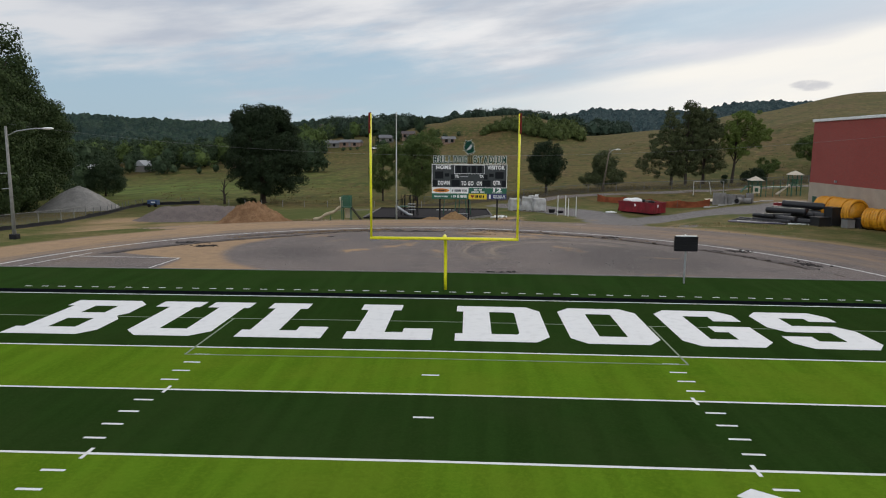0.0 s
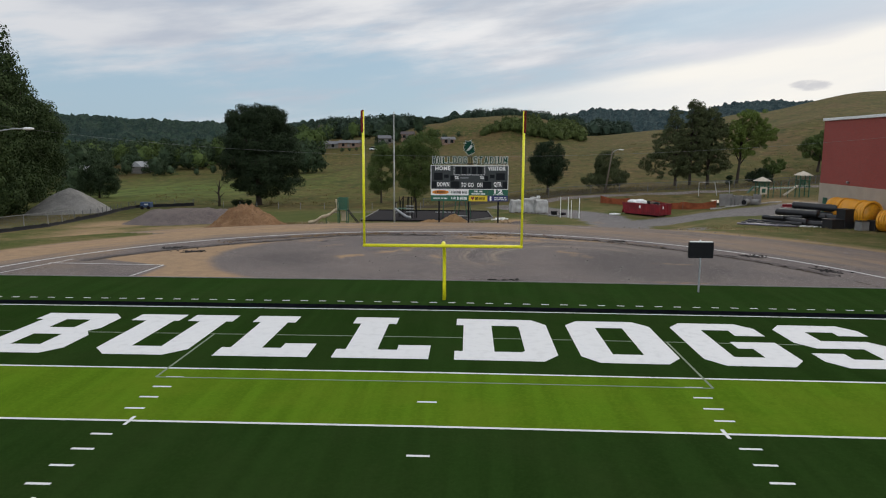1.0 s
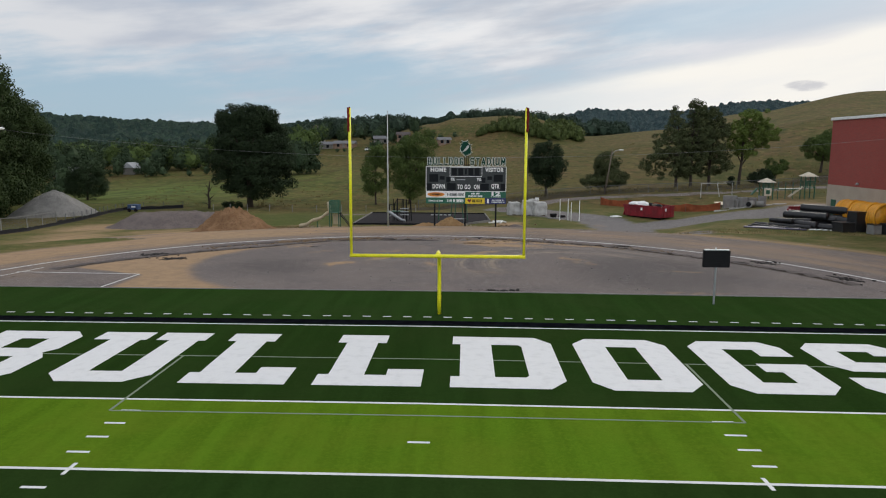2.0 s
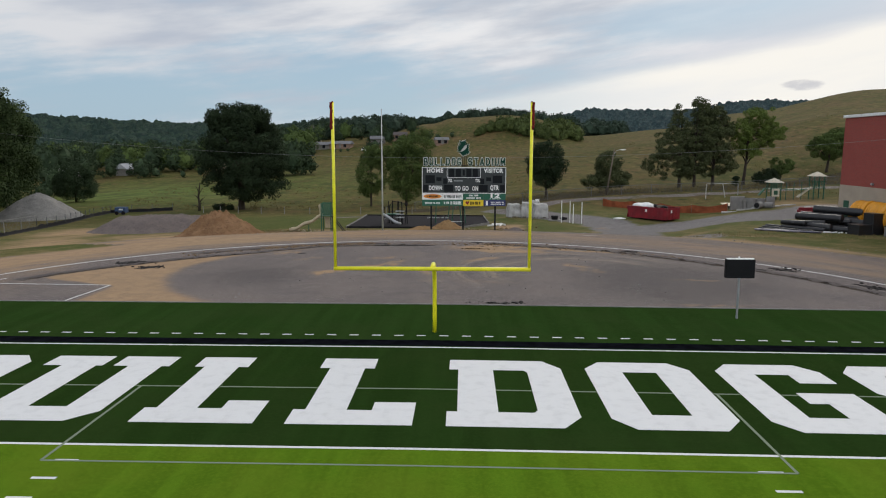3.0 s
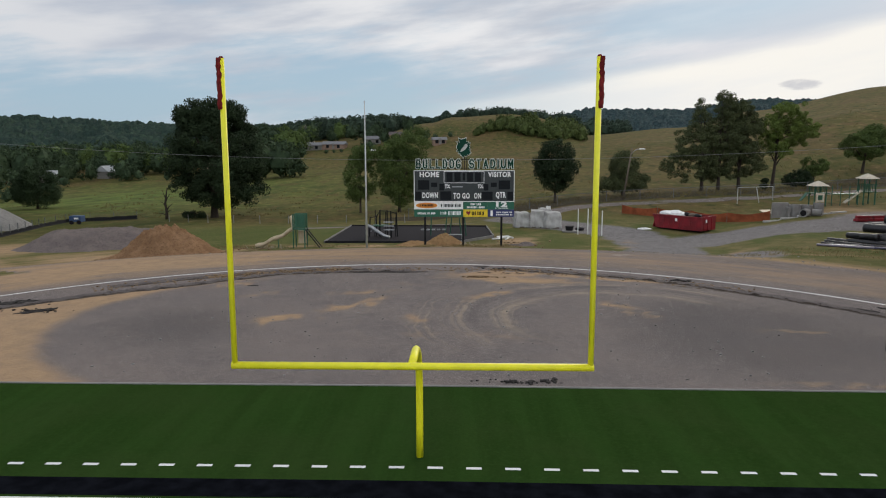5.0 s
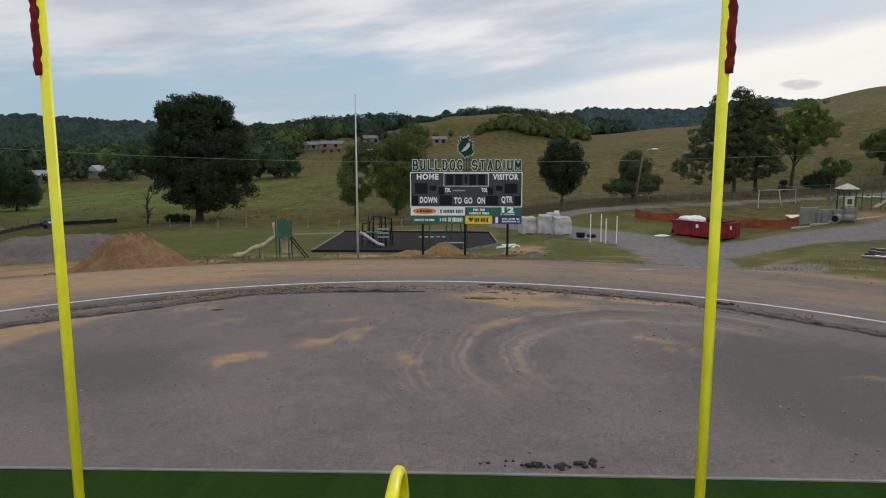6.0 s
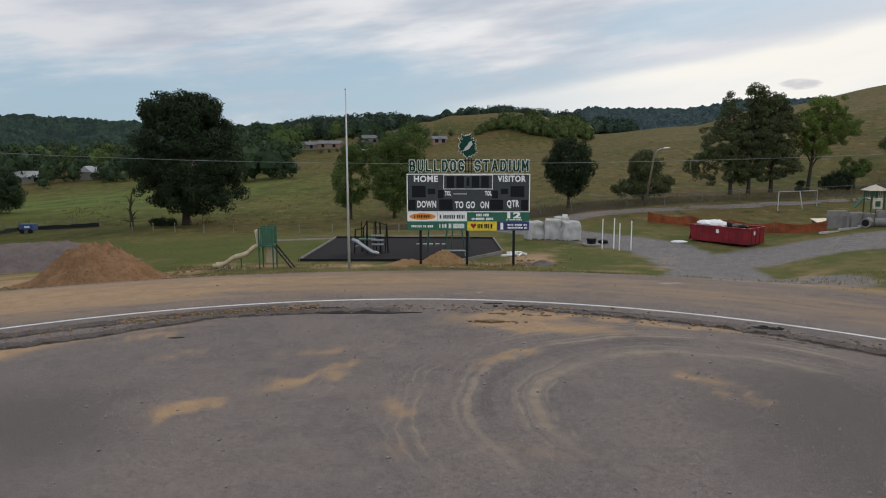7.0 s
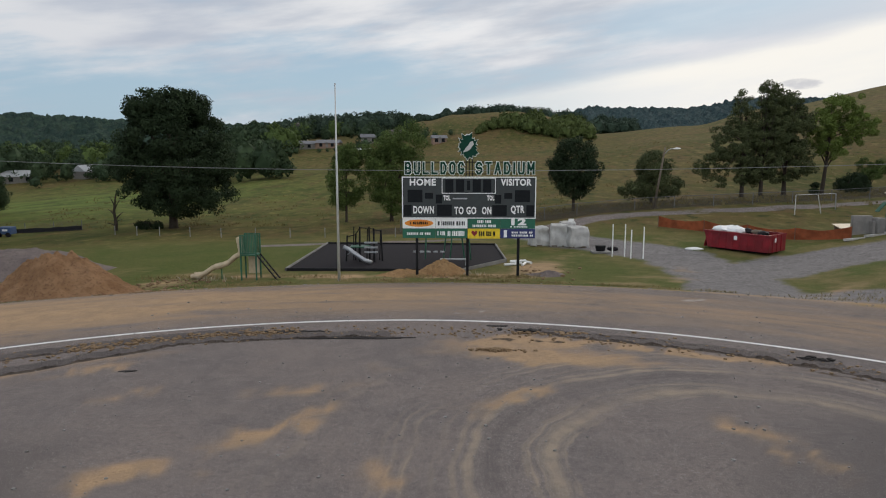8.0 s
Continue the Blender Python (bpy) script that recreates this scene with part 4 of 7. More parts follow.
def bearing(a, r):
    return HUB[0] + r * math.sin(radians(a)), HUB[1] + r * math.cos(radians(a))


def canopy(name, a0, a1, r0, r1, tall, cell, material, label, seed, da=0.14, dr=9.0):
    """An unbroken roof of tree crowns over far ground, each crown a dome of its own."""
    na, nr = int((a1 - a0) / da), int((r1 - r0) / dr)
    verts, faces = [], []
    for j in range(nr + 1):
        r = r0 + dr * j
        for i in range(na + 1):
            x, y = bearing(a0 + da * i, r)
            near, spots = noise.voronoi(Vector((x / cell, y / cell, seed)))
            dome = max(0.0, 1 - near[0] ** 2 * 1.7)
            grow = 0.62 + 0.5 * noise.cell(spots[0] * 3.1)  # crowns differ in height
            z = gz(x, y) + tall * (0.25 + 0.75 * dome) * grow + 0.5 * noise.noise((x * 0.6, y * 0.6, seed))
            if j == 0:
                z = gz(x, y) - 0.5
            verts.append((x, y, z))
    for j in range(nr):
        for i in range(na):
            o = j * (na + 1) + i
            faces.append((o, o + 1, o + na + 2, o + na + 1))
    return tagged(raw(name, verts, faces, material), label, "woods", kind="stuff")


rng = np.random.default_rng(11)
canopy("valley_woods", -50, -10.5, 400, 1010, 8.5, 7.0, CANOPY_HAZED, "dense green wooded slopes across the valley", 1.0, 0.13, 7)
canopy("hilltop_woods", -14, 11.5, 425, 640, 8, 6.5, CANOPY_HAZED, "dark woods along the hilltop behind the pasture", 2.0, 0.11, 5)
canopy("distant_ridge_woods", 5, 48, 640, 1010, 6, 6.5, RIDGE_HAZED, "wooded ridge on the skyline, tinted blue for haze", 3.0, 0.10, 6)
# thicket on the hill's face, thinning out downhill to the west
spots = []
for _ in range(170):
    f = rng.random()
    a = 0.9 + 9.0 * f
    spots.append((*bearing(a, 252 + 8 * math.sin(f * 7) + (6 + 34 * f) * rng.random()), (1.8 + 3.2 * rng.random()) * (0.55 + 0.9 * min(1.0, f * 2.2))))
woods("hillside_thicket", spots, LEAF_THICKET, "green thicket across the face of the pasture hill", 6, 260, 0.8)
# trees of the valley floor, in an unbroken belt with some paler crowns
spots = [(*bearing(rng.uniform(-39, -15.0), rng.uniform(258, 400)), rng.uniform(6.5, 11.5)) for _ in range(190)]
spots += [(*bearing(a, r), h) for a, r, h in ((-19.5, 210, 9), (-17.8, 200, 11), (-16.2, 188, 12), (-14.9, 186, 11), (-13.9, 190, 10), (-15.4, 215, 12), (-18.5, 230, 12), (-12.9, 292, 9), (-12.2, 310, 11), (-10.6, 300, 7), (-9.0, 310, 8), (-7.6, 286, 8), (-7.0, 296, 9), (-6.4, 275, 7), (-4.4, 280, 8), (-33, 185, 9), (-35, 205, 12), (-28.6, 250, 7), (-30.2, 250, 8.5), (-26.4, 250, 7.5), (-33.4, 250, 6), (-34.4, 260, 13), (-32.8, 258, 12), (-31.6, 262, 13), (-26.4, 243, 7))]
woods("valley_trees", spots, LEAF_WOOD, "belt of full dark trees along the valley floor", 4, 900, 0.5)
spots = [(*bearing(a, r), h) for a, r, h in ((-27.0, 268, 12), (-26.0, 272, 11), (-24.2, 262, 9), (-23.2, 258, 9.5), (-35.6, 248, 12), (-36.4, 250, 11), (-14.2, 262, 12), (-13.4, 268, 11), (-28.6, 290, 11), (-21.0, 280, 12), (-30.6, 300, 12), (-19.2, 300, 12), (-10.0, 320, 10))]
woods("pale_valley_trees", spots, LEAF_PALE, "rounded light green trees among the darker valley belt", 5, 1300, 0.42)
# treetop skyline fitted to the camera's view: bearing, rise for each metre out
SKYLINE_FIT = [(-14.4, 0.033), (-13.5, 0.041), (-10.5, 0.046), (-7.2, 0.049), (-5.2, 0.050), (-3.6, 0.045), (-2.6, 0.044), (-0.8, 0.052), (0.7, 0.058), (3.1, 0.059), (5.3, 0.055), (7.5, 0.053), (9.2, 0.047), (11, 0.043), (12.8, 0.040), (13.5, 0.028)]
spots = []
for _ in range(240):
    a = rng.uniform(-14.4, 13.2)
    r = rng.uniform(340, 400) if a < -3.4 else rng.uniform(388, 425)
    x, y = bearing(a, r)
    tall = 7.4 + r * lerp_table(SKYLINE_FIT, a)[0] - gz(x, y)
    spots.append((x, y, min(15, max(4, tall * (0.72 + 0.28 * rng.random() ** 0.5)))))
woods("hilltop_trees", spots, LEAF_FAR_HAZED, "dark tall trees along the top of the hill", 14, 560, 0.52)
spots = [(*bearing(a, r), h) for a, r, h in ((-12.9, 262, 3.0), (-11.1, 262, 2.0), (-10.5, 262, 1.6), (-9.9, 262, 1.8), (-8.1, 263, 4.0), (-7.6, 262, 5.0), (-5.4, 261, 4.0), (-5.0, 261, 3.0), (-4.4, 258, 4.5), (-2.2, 255, 3.0), (-1.0, 255, 2.5), (-3.0, 256, 4.5), (-26.2, 240, 5.5), (-25.4, 240, 4.0), (-22.0, 240, 4.0), (-23.4, 236, 3.0), (-30.4, 236, 4), (-32.6, 236, 3.5), (-34.2, 180, 4.0), (-33.6, 178, 3.0))]
woods("garden_shrubs", spots, LEAF_WOOD, "low shrubs in front of the hillside houses", 16, 260, 0.7)


def blades(name, spots, label, seed, material=STRAW, tall=0.16):
    """Dry grass in bent upright blades round places (x, y, rx, ry, count)."""
    r = np.random.default_rng(seed)
    vs, fs = [], []
    for cx, cy, rx, ry, count in spots:
        for _ in range(count):
            px, py = cx + r.normal() * rx, cy + r.normal() * ry
            z, u, h = gz(px, py), r.random() * 6.28, tall * (0.4 + 0.9 * r.random())
            k, ln = 0.010 + 0.012 * r.random(), r.normal(size=2) * h * 0.45
            c, s = math.cos(u) * k, math.sin(u) * k
            o = len(vs)
            vs += [(px - c, py - s, z - 0.03), (px + c, py + s, z - 0.03), (px + c * 0.7 + ln[0] * 0.4, py + s * 0.7 + ln[1] * 0.4, z + h * 0.6), (px + ln[0], py + ln[1], z + h)]
            fs.append((o, o + 1, o + 2, o + 3))
    return tagged(raw(name, vs, fs, material), label, "grass", kind="stuff")


edge_spots = []
for k in range(40):
    a = radians(-24 + 50 * rng.random())
    r = 41.6 + rng.normal() * 0.5
    edge_spots.append((CENTRE[0] + r * math.sin(a), CENTRE[1] + r * math.cos(a), 0.5, 0.18, int(20 + 60 * rng.random())))
edge_spots += [(-2.2, 45.6, 0.5, 0.25, 260), (1.1, 45.7, 0.6, 0.25, 260), (4.4, 45.8, 0.6, 0.3, 300), (2.8, 45.4, 1.2, 0.3, 300), (-16.5, 45.2, 0.9, 0.3, 260), (-9.6, 45.5, 1.4, 0.4, 250), (-18.6, 44.6, 0.8, 0.4, 200)]
blades("dry_grass", edge_spots, "straw-coloured grass fringe along the lawn's edge", 21)
blades("rough_grass", [(x, y, 3.0, 0.6, 260) for x, y in ((23, 36.5), (27, 37.5), (31, 38.2), (35, 37.4), (30, 36.0), (36, 35.6), (25, 39.5))], "rough drying grass below the pipe stack", 22)
blades("weedy_grass", [(x, 84.5 + 0.17 * x, 2.6, 1.6, 150) for x in range(-2, 70, 3)], "tall weedy grass along the road fence", 23, WEED, 0.40)


def weeds(name, count, label, seed):
    """Low clumps of dead stalks standing in the pasture."""
    r = np.random.default_rng(seed)
    vs, fs = [], []
    for _ in range(count):
        a, d = r.uniform(-38, 34), 100 + 150 * r.random() ** 1.3
        if noise.noise((a * 0.25, d * 0.035, 1.0)) < 0.0:
            continue
        x, y = bearing(a, d)
        w = 0.12 + 0.35 * r.random() ** 2
        for _k in range(6):
            px, py, u = x + r.normal() * w * 1.6, y + r.normal() * w * 1.6, r.random() * 6.28
            z, h, k = gz(px, py), 0.08 + 0.25 * r.random() * (0.5 + w), 0.04 + 0.12 * w
            c, s, o = math.cos(u) * k, math.sin(u) * k, len(vs)
            vs += [(px - c, py - s, z - 0.04), (px + c, py + s, z - 0.04), (px + c * 0.6, py + s * 0.6 + h * 0.4, z + h), (px - c * 0.7, py - s * 0.7 + h * 0.3, z + h * 0.8)]
            fs.append((o, o + 1, o + 2, o + 3))
    return tagged(raw(name, vs, fs, WEED), label, "weeds", kind="stuff")


blades("dead_stalks", [(1.6, 46.3, 0.5, 0.12, 26), (-15.2, 44.0, 1.0, 0.2, 50)], "pale dead stalks beside the posts", 27, PALE_STALK, 0.30)
weeds("pasture_weeds", 2600, "brown weed stalks standing in the rough pasture", 8)

# ---- scoreboard ----
def words(text, size, x, y, z, material, parent, name, depth=0.012, fat=0.0, width=None, align="LEFT", bold=0.0):
    """Raised lettering that faces the field."""
    cu = bpy.data.curves.new("lettering", "FONT")
    cu.body, cu.size, cu.extrude, cu.offset, cu.align_x, cu.resolution_u, cu.space_character = text, size, depth / 2, fat + bold, align, 3, 1.12
    tmp = new("lettering", cu)
    bpy.context.view_layer.update()
    me = bpy.data.meshes.new_from_object(tmp.evaluated_get(bpy.context.evaluated_depsgraph_get()))
    bpy.data.objects.remove(tmp)
    bpy.data.curves.remove(cu)
    me.materials.clear()
    me.materials.append(material)
    xs = [v.co.x for v in me.vertices]
    ys = [v.co.y for v in me.vertices]
    k = (width / (max(xs) - min(xs))) if width else 1.0
    x_off = min(xs)
    for v in me.vertices:
        v.co = ((v.co.x - x_off) * k + x, y - v.co.z, v.co.y - min(ys) + z)
    me.flip_normals()
    ob = new(name, me)
    ob.parent = parent
    return ob


def panel(parent, name, x0, x1, z0, z1, y, material, thick=0.05, label=""):
    return part(name, box(bmesh.new(), ((x0 + x1) / 2, y + thick / 2, (z0 + z1) / 2), (x1 - x0, thick, z1 - z0)), material, parent, label)


board = thing("scoreboard", 1.17, 45.5, gz(1.17, 45.5), "grey and green football scoreboard on three black posts", "scoreboard")
B0 = -gz(1.17, 45.5)
for x in (-3.33, -0.07, 3.2):
    part("post", box(bmesh.new(), (x, 0.25, (3.0 + B0) / 2 + 0.6), (0.17, 0.2, B0 + 4.6), bevel=0.01), BLACK_POST, board)
main = panel(board, "cabinet", -4.24, 4.24, B0 + 2.82, B0 + 5.42, 0, BOARD_GREY, 0.22)
for x0, x1, z0, z1 in ((-4.26, 4.26, 5.39, 5.45), (-4.26, 4.26, 2.79, 2.85), (-4.26, -4.20, 2.85, 5.39), (4.20, 4.26, 2.85, 5.39)):
    panel(main, "border_trim", x0, x1, B0 + z0, B0 + z1, -0.02, WHITE, 0.02)
for x0, x1, z0, z1 in ((-1.72, 1.70, 5.34, 5.38), (-1.72, 1.70, 4.38, 4.42), (-1.72, -1.68, 4.42, 5.34), (1.66, 1.70, 4.42, 5.34)):
    panel(main, "clock_trim", x0, x1, B0 + z0, B0 + z1, -0.02, WHITE, 0.02)
for x0, x1, z0, z1 in ((-1.50, -0.98, 4.47, 5.28), (-0.82, -0.30, 4.47, 5.28), (0.24, 0.76, 4.47, 5.28), (0.90, 1.42, 4.47, 5.28), (-0.12, 0.08, 4.6, 5.2),
                       (-3.90, -2.95, 3.82, 4.62), (-2.80, -2.28, 4.05, 4.42), (-2.10, -1.70, 3.75, 4.32), (2.92, 3.88, 3.85, 4.60), (2.25, 2.76, 4.05, 4.42), (1.66, 2.06, 3.75, 4.30),
                       (-4.15, -3.65, 2.95, 3.65), (-2.02, -1.08, 2.95, 3.68), (1.50, 2.42, 2.95, 3.65), (3.66, 4.15, 2.95, 3.65)):
    panel(main, "digit_window", x0, x1, B0 + z0, B0 + z1, -0.012, BOARD_DARK, 0.012)
for text, x, z, wd, size in (("HOME", -3.76, 4.86, 1.66, 0.62), ("VISITOR", 2.02, 4.86, 1.95, 0.62), ("TOL", -1.62, 3.92, 0.44, 0.44), ("TOL", 1.16, 3.92, 0.46, 0.44),
                             ("DOWN", -3.54, 3.08, 1.32, 0.68), ("TO GO", -0.92, 3.04, 1.40, 0.68), ("ON", 0.84, 3.04, 0.60, 0.68), ("QTR", 2.68, 3.04, 0.86, 0.68)):
    words(text, size * 0.93, x, -0.02, B0 + z + 0.02, WHITE, main, "lettering", 0.015, 0.0, wd, bold=0.022)
panel(main, "maker_mark", -1.02, -0.10, B0 + 4.02, B0 + 4.10, -0.01, STEEL, 0.01)
# name sign in open block letters: a pale outline with a green face before it
STROKES = {
    "B": ["00 01 71 98 96 75 05", "75 X4 X1 80 00"], "U": ["01 02 20 80 X2 X1+"], "L": ["01 00 X0"], "D": ["00 01 61 X7 X3 60 00"],
    "O": ["30 02 08 31 71 X8 X2 70 30"], "G": ["X8 71 31 08 02 30 70 X2 X4 54"], "S": ["X8 71 31 08 06 25 85 X4 X2 70 30 02"],
    "T": ["01 X1+", "51 50"], "A": ["00 51 X0", "23 83"], "I": ["50 51"], "M": ["00 01 53 X1+ X0"],
}


def stroke_points(text):
    out = []
    for code in text.split():
        u = 1.0 if code[0] == "X" else int(code[0]) / 10
        v = int(code[1]) / 10
        if code[1] == "1" and (code.endswith("+") or code[0] != "X"):
            v = 1.0
        out.append((u, v))
    return out


def letter(ch, x, z, wide, high, stroke, y, material, name):
    bm = bmesh.new()
    n = 0
    for text in STROKES[ch]:
        pts = [(x + u * wide, z + v * high) for u, v in stroke_points(text)]
        for (ax, az_), (bx, bz) in zip(pts, pts[1:]):
            d, a = math.hypot(bx - ax, bz - az_), math.atan2(bz - az_, bx - ax)
            n += 1
            box(bm, ((ax + bx) / 2, y + 0.0015 * n, (az_ + bz) / 2), (d + stroke * 0.92, 0.03, stroke), 0, 0, 0, -math.degrees(a))
    return part(name, bm, material, board)


for text, x0, x1 in (("BULLDOG", -4.10, -0.25), ("STADIUM", 0.38, 4.18)):
    widths = [0.04 if c == "I" else 1.1 if c == "M" else 1.0 for c in text]
    gap, stroke = 0.285, 0.205
    unit = (x1 - x0 - stroke - gap * (len(text) - 1)) / sum(widths)
    x = x0 + stroke / 2
    for c, wd in zip(text, widths):
        letter(c, x if c != "I" else x - unit * 0.48, B0 + 5.66, unit * (wd if c != "I" else 1.0), 0.66, stroke, 0.04, WHITE, "letter_outline")
        letter(c, x if c != "I" else x - unit * 0.48, B0 + 5.66, unit * (wd if c != "I" else 1.0), 0.66, 0.125, -0.005, SIGN_DEEP, "letter_face")
        x += unit * wd + gap
for z in (5.62, 6.36):
    part("sign_rail", box(bmesh.new(), (0, 0.09, B0 + z), (8.3, 0.05, 0.05)), BLACK_POST, board)
for x in (-0.18, 0.02, 0.22):
    part("sign_stay", box(bmesh.new(), (x, 0.14, B0 + 6.1), (0.06, 0.06, 1.5)), BLACK_POST, board)
# crest
pts = []
rngc = random.Random(4)
for i in range(34):
    a = i * math.tau / 34 + 0.07 * rngc.random()
    r = (0.62 + 0.16 * (i % 2)) * (0.82 + 0.30 * rngc.random()) * (1.0 - 0.12 * math.cos(2 * a - 0.6))
    pts.append((math.cos(a) * r * 0.95 - 0.04, math.sin(a) * r))
flip = pose(0.0, 0.0, B0 + 7.32, 90, 0, 0)
part("crest_edge", prism(bmesh.new(), [(x * 1.07, y * 1.07) for x, y in pts], -0.06, -0.02, flip), WHITE, board)
part("crest", prism(bmesh.new(), pts, -0.02, 0.02, flip), SIGN_DEEP, board)
part("crest_mark", prism(bmesh.new(), [(-0.42, -0.36), (-0.10, -0.26), (0.06, -0.16), (0.30, 0.16), (0.22, 0.36), (0.06, 0.30), (-0.06, 0.08), (-0.22, -0.06), (-0.30, -0.22)], 0.02, 0.035, flip), FLAG_WHITE, board)


def bars(parent, x0, x1, z0, z1, y, material, rows=1, seed=0):
    """Unreadable lettering as plain bars."""
    r = random.Random(seed)
    h = (z1 - z0) / (rows * 1.6 - 0.6)
    for k in range(rows):
        x, z = x0, z0 + k * h * 1.6
        while x < x1 - 0.05:
            wd = min(r.uniform(0.05, 0.12), x1 - x)
            panel(parent, "lettering_bar", x, x + wd, z, z + h, y, material, 0.008)
            x += wd + (0.035 if r.random() < 0.82 else 0.12)


ads = ((-4.24, -2.14, 2.15, 2.80, WHITE), (-2.12, -0.08, 2.15, 2.80, WHITE), (-0.06, 2.00, 2.15, 2.80, SIGN_GREEN), (2.02, 4.24, 2.15, 2.80, SIGN_GREEN),
       (-4.24, -2.14, 1.52, 2.13, SIGN_GREEN), (-2.12, -0.08, 1.52, 2.13, SIGN_GREEN), (-0.06, 2.00, 1.50, 2.13, SIGN_YELLOW), (2.02, 4.24, 1.52, 2.13, SIGN_NAVY))
signs = [panel(board, "sponsor_panel", x0, x1, B0 + z0, B0 + z1, 0.02, m, 0.08) for x0, x1, z0, z1, m in ads]
F = 0.006
part("oval_mark", prism(bmesh.new(), [(0.92 * math.cos(a), 0.23 * math.sin(a)) for a in [k * math.tau / 28 for k in range(28)]], 0, 0.012, pose(-3.18, 0.02, B0 + 2.48, 90, 0, 0)), SIGN_ORANGE, signs[0])
bars(signs[0], -3.75, -2.6, B0 + 2.40, B0 + 2.58, F - 0.006, BOARD_DARK, 1, 1)
bars(signs[1], -1.98, -0.25, B0 + 2.34, B0 + 2.60, F + 0.005, BOARD_GREY, 1, 2)
bars(signs[2], 0.55, 1.45, B0 + 2.50, B0 + 2.68, F + 0.005, WHITE, 1, 3)
bars(signs[2], 0.25, 1.75, B0 + 2.24, B0 + 2.40, F + 0.005, WHITE, 1, 4)
words("12", 0.56, 2.72, F, B0 + 2.36, WHITE, signs[3], "lettering", 0.015, 0.0, 0.95, bold=0.03)
bars(signs[3], 2.65, 3.80, B0 + 2.22, B0 + 2.30, F + 0.005, WHITE, 1, 6)
bars(signs[4], -3.95, -2.45, B0 + 1.72, B0 + 1.88, F + 0.005, WHITE, 1, 7)
bars(signs[5], -2.0, -1.45, B0 + 1.70, B0 + 1.95, F + 0.005, WHITE, 1, 8)
bars(signs[5], -1.35, -0.25, B0 + 1.66, B0 + 1.98, F + 0.005, WHITE, 1, 9)
bars(signs[6], 0.65, 1.75, B0 + 1.66, B0 + 1.96, F + 0.005, BOARD_DARK, 1, 10)
part("heart_mark", prism(bmesh.new(), [(0, -0.18), (0.2, 0.04), (0.17, 0.16), (0.07, 0.17), (0, 0.10), (-0.07, 0.17), (-0.17, 0.16), (-0.2, 0.04)], 0, 0.012, pose(0.37, 0.02, B0 + 1.82, 90, 0, 0)), DUMP_RED, signs[6])
bars(signs[7], 2.75, 4.10, B0 + 1.64, B0 + 1.96, F + 0.005, WHITE, 2, 11)
panel(signs[7], "tower_mark", 2.25, 2.45, B0 + 1.58, B0 + 2.05, F + 0.005, WHITE, 0.008)

# ---- flagpole ----
flag = thing("flagpole", -6.98, 44.1, gz(-6.98, 44.1), "bare tall white flagpole beside the playground", "flagpole")
part("pole", rod(bmesh.new(), (0, 0, -0.1), (0, 0, 12.05), 0.095, 0.035, 14), FLAG_WHITE, flag, smooth=True)
part("finial", rod(bmesh.new(), (0, 0, 12.05), (0, 0, 12.15), 0.07, 0.05, 12), STEEL, flag)

# ---- school ----
def brick_color(n):
    p = n.pos()
    q = n.node("ShaderNodeCombineXYZ")
    s = n.node("ShaderNodeSeparateXYZ", Vector=p)
    n.put(q.inputs[0], s.outputs[1])
    n.put(q.inputs[1], s.outputs[2])
    b = n.node("ShaderNodeTexBrick", Scale=1.0)
    b.inputs["Color1"].default_value, b.inputs["Color2"].default_value, b.inputs["Mortar"].default_value = (0.36, 0.066, 0.050, 1), (0.29, 0.052, 0.040, 1), (0.24, 0.085, 0.066, 1)
    for key, v in (("Mortar Size", 0.008), ("Brick Width", 0.21), ("Row Height", 0.075)):
        b.inputs[key].default_value = v
    n.put(b.inputs["Vector"], q.outputs[0])
    f = n.noise(p, 0.25, 5)
    return n.mix(n.step(f, 0.4, 0.7, 0, 0.3), b.outputs[0], (0.25, 0.046, 0.036)), n.noise(p, 20, 3)


BRICK = surface("red_brick", brick_color, 0.85, 0, 0.3, 0.01)
BLOCK = worn("tan_block", (0.46, 0.38, 0.30), 0.85, vary=0.12, scale=0.8)
school = thing("school_building", 41.9, 51.5, gz(41.9, 48) - 0.1, "tall windowless red brick school wall on a tan block base", "building")
SZ = 10.85 - (gz(41.9, 48) - 0.1)
part("block_base", box(bmesh.new(), (14, -24, 1.88), (28, 48, 3.76)), BLOCK, school, "tan concrete block base course")
part("brick_wall", box(bmesh.new(), (14, -24, 3.76 + (SZ - 0.3 - 3.76) / 2), (27.96, 47.96, SZ - 0.3 - 3.76)), BRICK, school)
part("roof_coping", box(bmesh.new(), (14, -24, SZ - 0.12), (28.3, 48.3, 0.30), bevel=0.03), WHITE, school, "pale metal roof coping")
part("wall_lamp", box(bmesh.new(), (-0.12, -6.2, 4.1), (0.22, 0.3, 0.22), bevel=0.04), STEEL, school)
part("green_door", box(bmesh.new(), (-0.03, -1.6, 1.1), (0.08, 0.95, 2.1), bevel=0.01), PLAY_GREEN, school)

